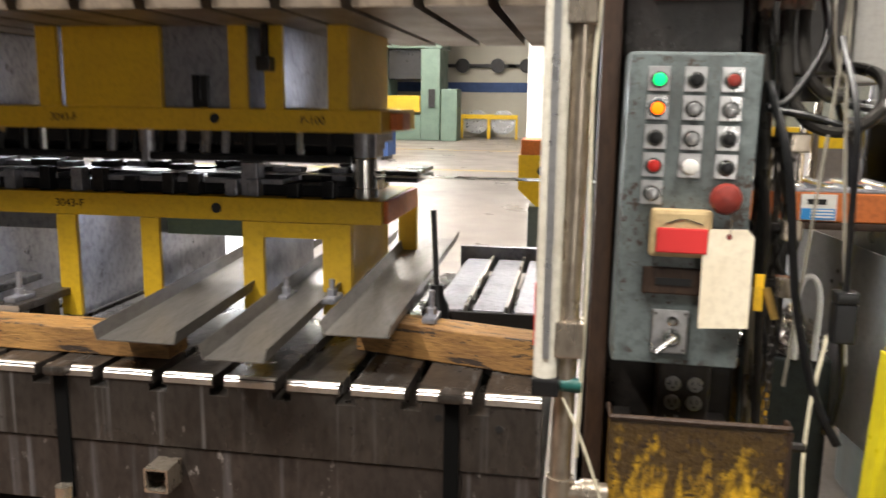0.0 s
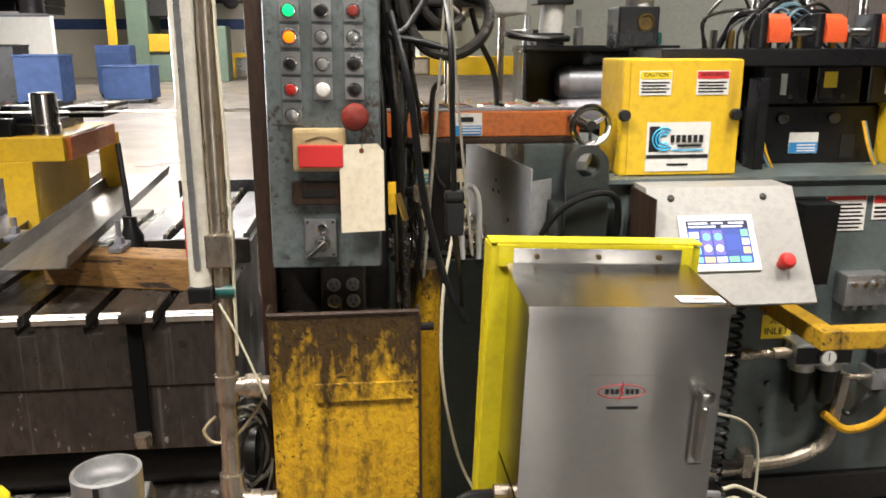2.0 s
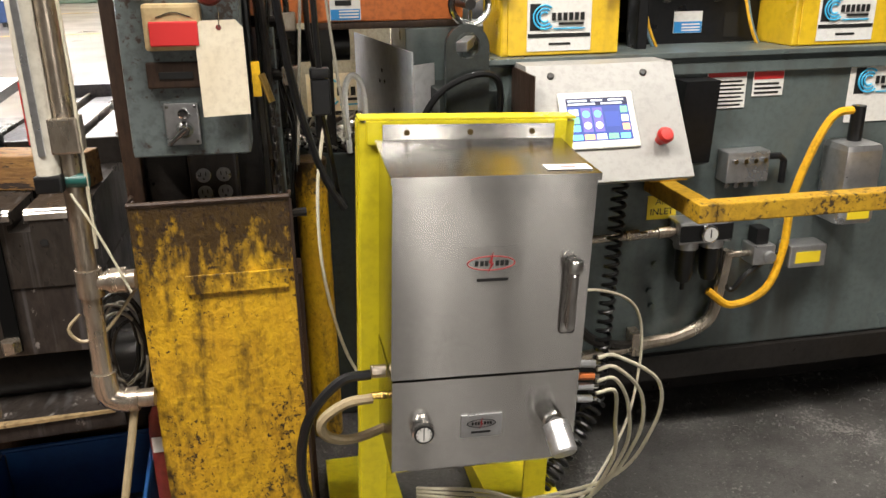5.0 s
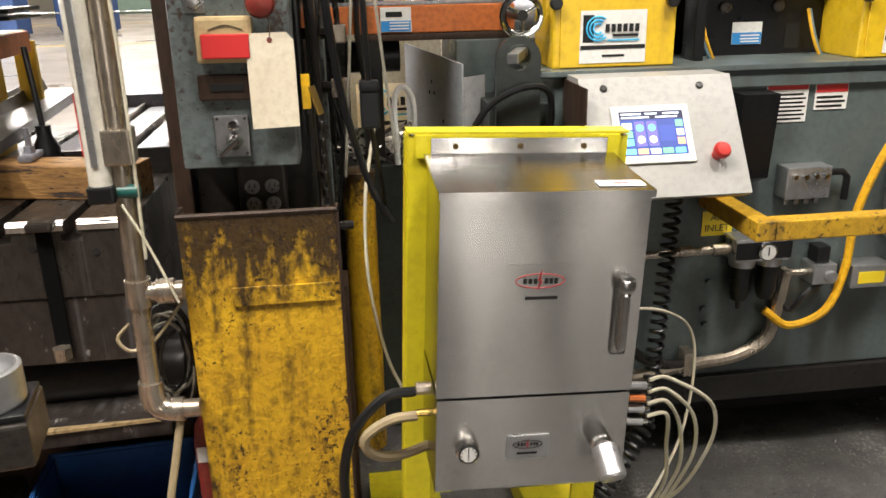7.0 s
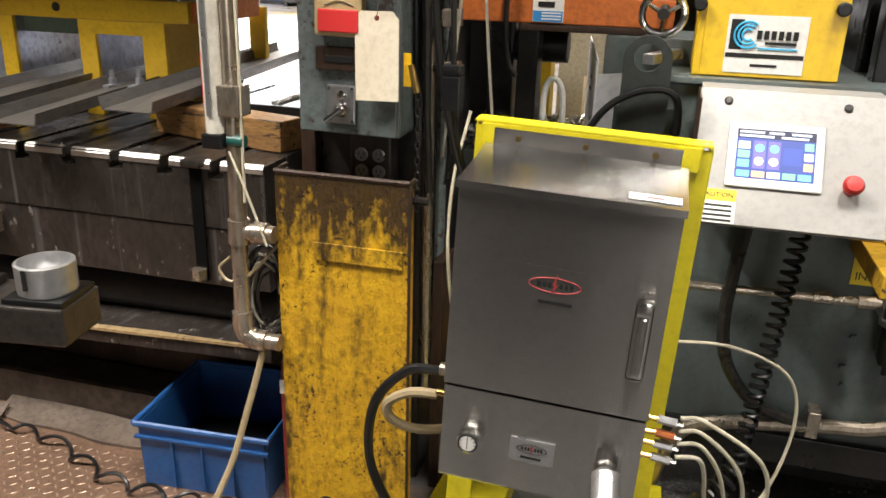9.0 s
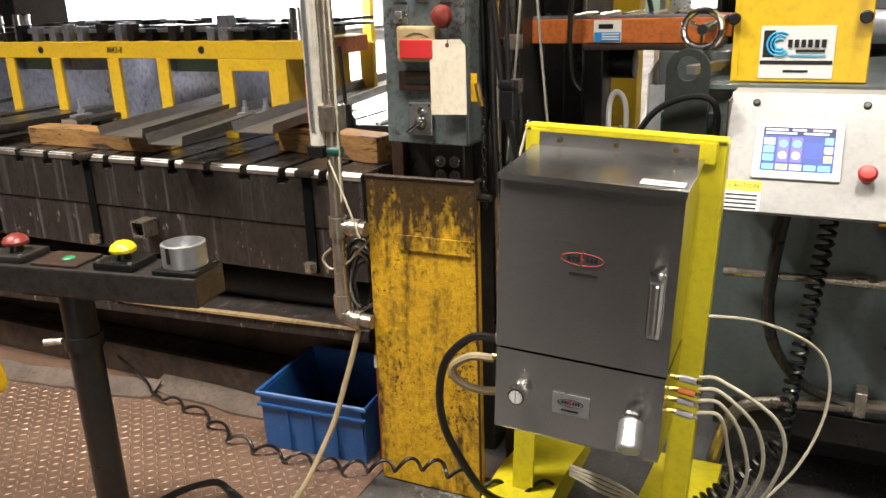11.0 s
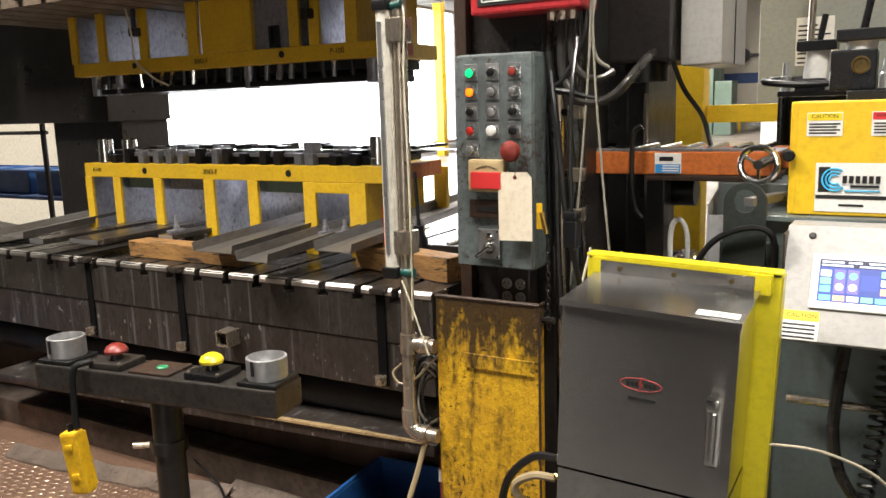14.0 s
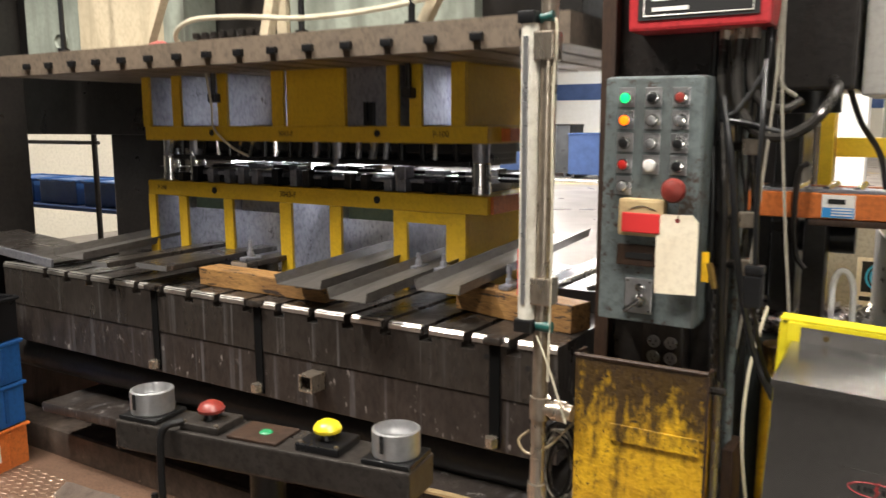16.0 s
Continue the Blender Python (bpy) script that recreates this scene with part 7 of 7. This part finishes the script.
for x, y, c, lab in ((-2.9, 35.5, M_YELBOX, "yellow coil cradle by the far wall"), (-4.2, 36.0, M_YELBOX, "yellow framed machine by the far wall")):
    m = thing("coil_cradle", x, y, 0.0, label=lab, category="coil cradle")
    part("frame", bx(B(), -0.7, 0.7, 0, 0.1, 0.9, 1.1), c, m)
    for s in (-0.7, 0.6):
        part("post", bx(B(), s, s + 0.1, 0, 0.1, -0.01, 0.899), c, m)
    part("coil", rod(B(), (0, 0.15, 0.75), (0, 0.7, 0.75), 0.55, 28), M_ALU, m)
for x, z in ((-5.1, 3.4), (-3.4, 3.4), (-2.0, 3.4)):
    w = thing("wall_fan", x, 37.9, z, label="dark wall fan in a cross frame", category="fan", group="wall fans")
    part("hub", rod(B(), (0, 0, 0), (0, -0.3, 0), 0.34, 16), M_DARK, w)
    part("arm", bx(B(), -0.9, 0.9, -0.15, 0.1, -0.08, 0.08), M_DARK, w)
for x, y, w, h, m, lab in ((-5.34, 21.0, 0.62, 0.95, M_BLUEWALL, "blue steel tub on the hall floor"), (-8.7, 20.5, 0.8, 1.5, M_DARK, "dark stacked steel tubs in the hall"), (-7.2, 20.0, 0.55, 1.25, M_BLUEWALL, "blue steel tub with loose parts")):
    t = thing("steel_tub", x, y, -0.01, label=lab, category="steel tub", group="hall tubs")
    part("tub", bx(B(), -w, w, -0.5, 0.5, 0.1, h, 0.02), m, t)
    part("rim", tube(B(), [(-w, -0.5, h), (w, -0.5, h), (w, 0.5, h), (-w, 0.5, h), (-w, -0.5, h)], 0.03, 6, sharp=True), m, t)
    for s in (-w + 0.1, w - 0.2):
        part("runner", bx(B(), s, s + 0.1, -0.5, 0.5, 0, 0.1), M_DARK, t)
for x, y, lab in ((-11.0, 20.0, "yellow painted hall column"), (-8.6, 31.0, "yellow painted hall column by the green press")):
    c = thing("hall_column", x, y, 0, label=lab, category="column", kind="structure")
    part("shaft", bx(B(), -0.14, 0.14, -0.14, 0.14, -0.01, 8.0, 0.01), M_YELBOX, c)
for x, y, z, w, m in ((-9.4, 22.0, 0, 0.5, M_RED), (-6.4, 23.5, 0, 0.5, M_BLUEWALL), (-10.2, 21.0, 0, 0.4, M_BLUEWALL)):
    t = thing("tool_cabinet", x, y, -0.01, label="small shop cabinet standing in the hall", category="cabinet")
    part("case", bx(B(), -w, w, -0.3, 0.3, 0.1, 1.5, 0.02), m, t)
    part("drawer", bx(B(), -w + 0.05, w - 0.05, -0.32, -0.301, 0.7, 1.3, 0.01), m, t)
    part("plinth", bx(B(), -w + 0.05, w - 0.05, -0.25, 0.25, 0, 0.099), M_DARK, t)
for x0, x1, y in ((-12, 1.0, 26.0), (-12, 1.0, 17.5)):
    single("floor_line", bx(B(), x0, x1, y, y + 0.12, -0.0115, -0.008), M_YELBOX, "worn yellow floor marking line", "floor marking", "structure")
ob = thing("orange_stand", 0.36, 3.0, 0.0, label="orange and yellow machine bracket on a green-grey pedestal", category="machine bracket")
part("bracket", prism(B(), [(-0.14, 1.28), (0.16, 1.28), (0.16, 0.98), (-0.03, 0.98), (-0.14, 1.08)], "y", 0, 0.3), M_YELBOX, ob)
part("top_block", bx(B(), -0.13, 0.16, 0.0, 0.3, 1.2805, 1.37, 0.01), M_ORANGE, ob)
part("bore", rod(B(), (0.0, -0.004, 1.19), (0.0, 0.01, 1.19), 0.03, 16), M_INK, ob)
part("pedestal", bx(B(), -0.08, 0.16, 0.02, 0.28, -0.01, 0.979, 0.01), M_FEEDER, ob)
wc = thing("notice_column", 0.05, 12.0, 0.0, label="white boxed building column with a blue head and notices", category="column", kind="structure")
part("shaft", bx(B(), -0.36, 0.32, 0, 0.5, -0.01, 3.0, 0.01), M_WHITE, wc)
part("blue_head", bx(B(), -0.37, 0.33, -0.01, 0.51, 3.001, 3.5, 0.01), M_PRINTBLUE, wc)
part("upper_shaft", bx(B(), -0.36, 0.32, 0, 0.5, 3.501, 8.0, 0.01), M_CREAMPAINT, wc)
for x, z, w, h in ((-0.12, 2.45, 0.12, 0.2), (0.02, 2.55, 0.1, 0.14), (-0.15, 1.9, 0.11, 0.16)):
    part("notice", bx(B(), x, x + w, -0.008, -0.001, z, z + h), M_CREAM, wc)
# left of the press: shelving with blue bins against the cream wall
sh = thing("steel_shelf", -4.6, 1.9, 0.0, label="grey pipe rack with a cross rail", category="rack")
part("post", rod(B(), (0.45, -0.1, -0.01), (0.45, -0.1, 1.55), 0.022, 10), M_DARK, sh)
part("rail", rod(B(), (-1.4, -0.1, 1.42), (0.5, -0.1, 1.42), 0.016, 10), M_DARK, sh)
part("shelf", bx(B(), -1.4, 1.2, 0.0, 0.7, 0.86, 0.89, 0.004), M_BLUEWALL, sh)
for x in (-1.35, 1.1):
    part("leg", bx(B(), x, x + 0.05, 0.05, 0.1, -0.01, 0.859), M_DARK, sh)
for k in range(4):
    t = thing("parts_bin", -5.6 + 0.62 * k, 2.2, 0.891, label="blue plastic parts bin on the shelf", category="bin", group="blue parts bins")
    part("shell", bx(B(), -0.26, 0.26, -0.2, 0.2, 0, 0.2, 0.01), M_BLUE, t)
    part("rim", tube(B(), [(-0.27, -0.21, 0.2), (0.27, -0.21, 0.2), (0.27, 0.21, 0.2), (-0.27, 0.21, 0.2), (-0.27, -0.21, 0.2)], 0.012, 6, sharp=True), M_BLUE, t)


def motions():
    rows_slide, rows_upper = [], []
    for i in range(161):
        t = i * 0.1
        z = RAM_Z + RAM_A * math.cos(2 * math.pi * (t - 0.53) / 1.494)
        rows_slide.append((t, pose(-0.9, 0.0, z)))
        rows_upper.append((t, pose(-0.9, 0.45, z)))
    walk(slide, rows_slide)
    walk(upper, rows_upper)


motions()
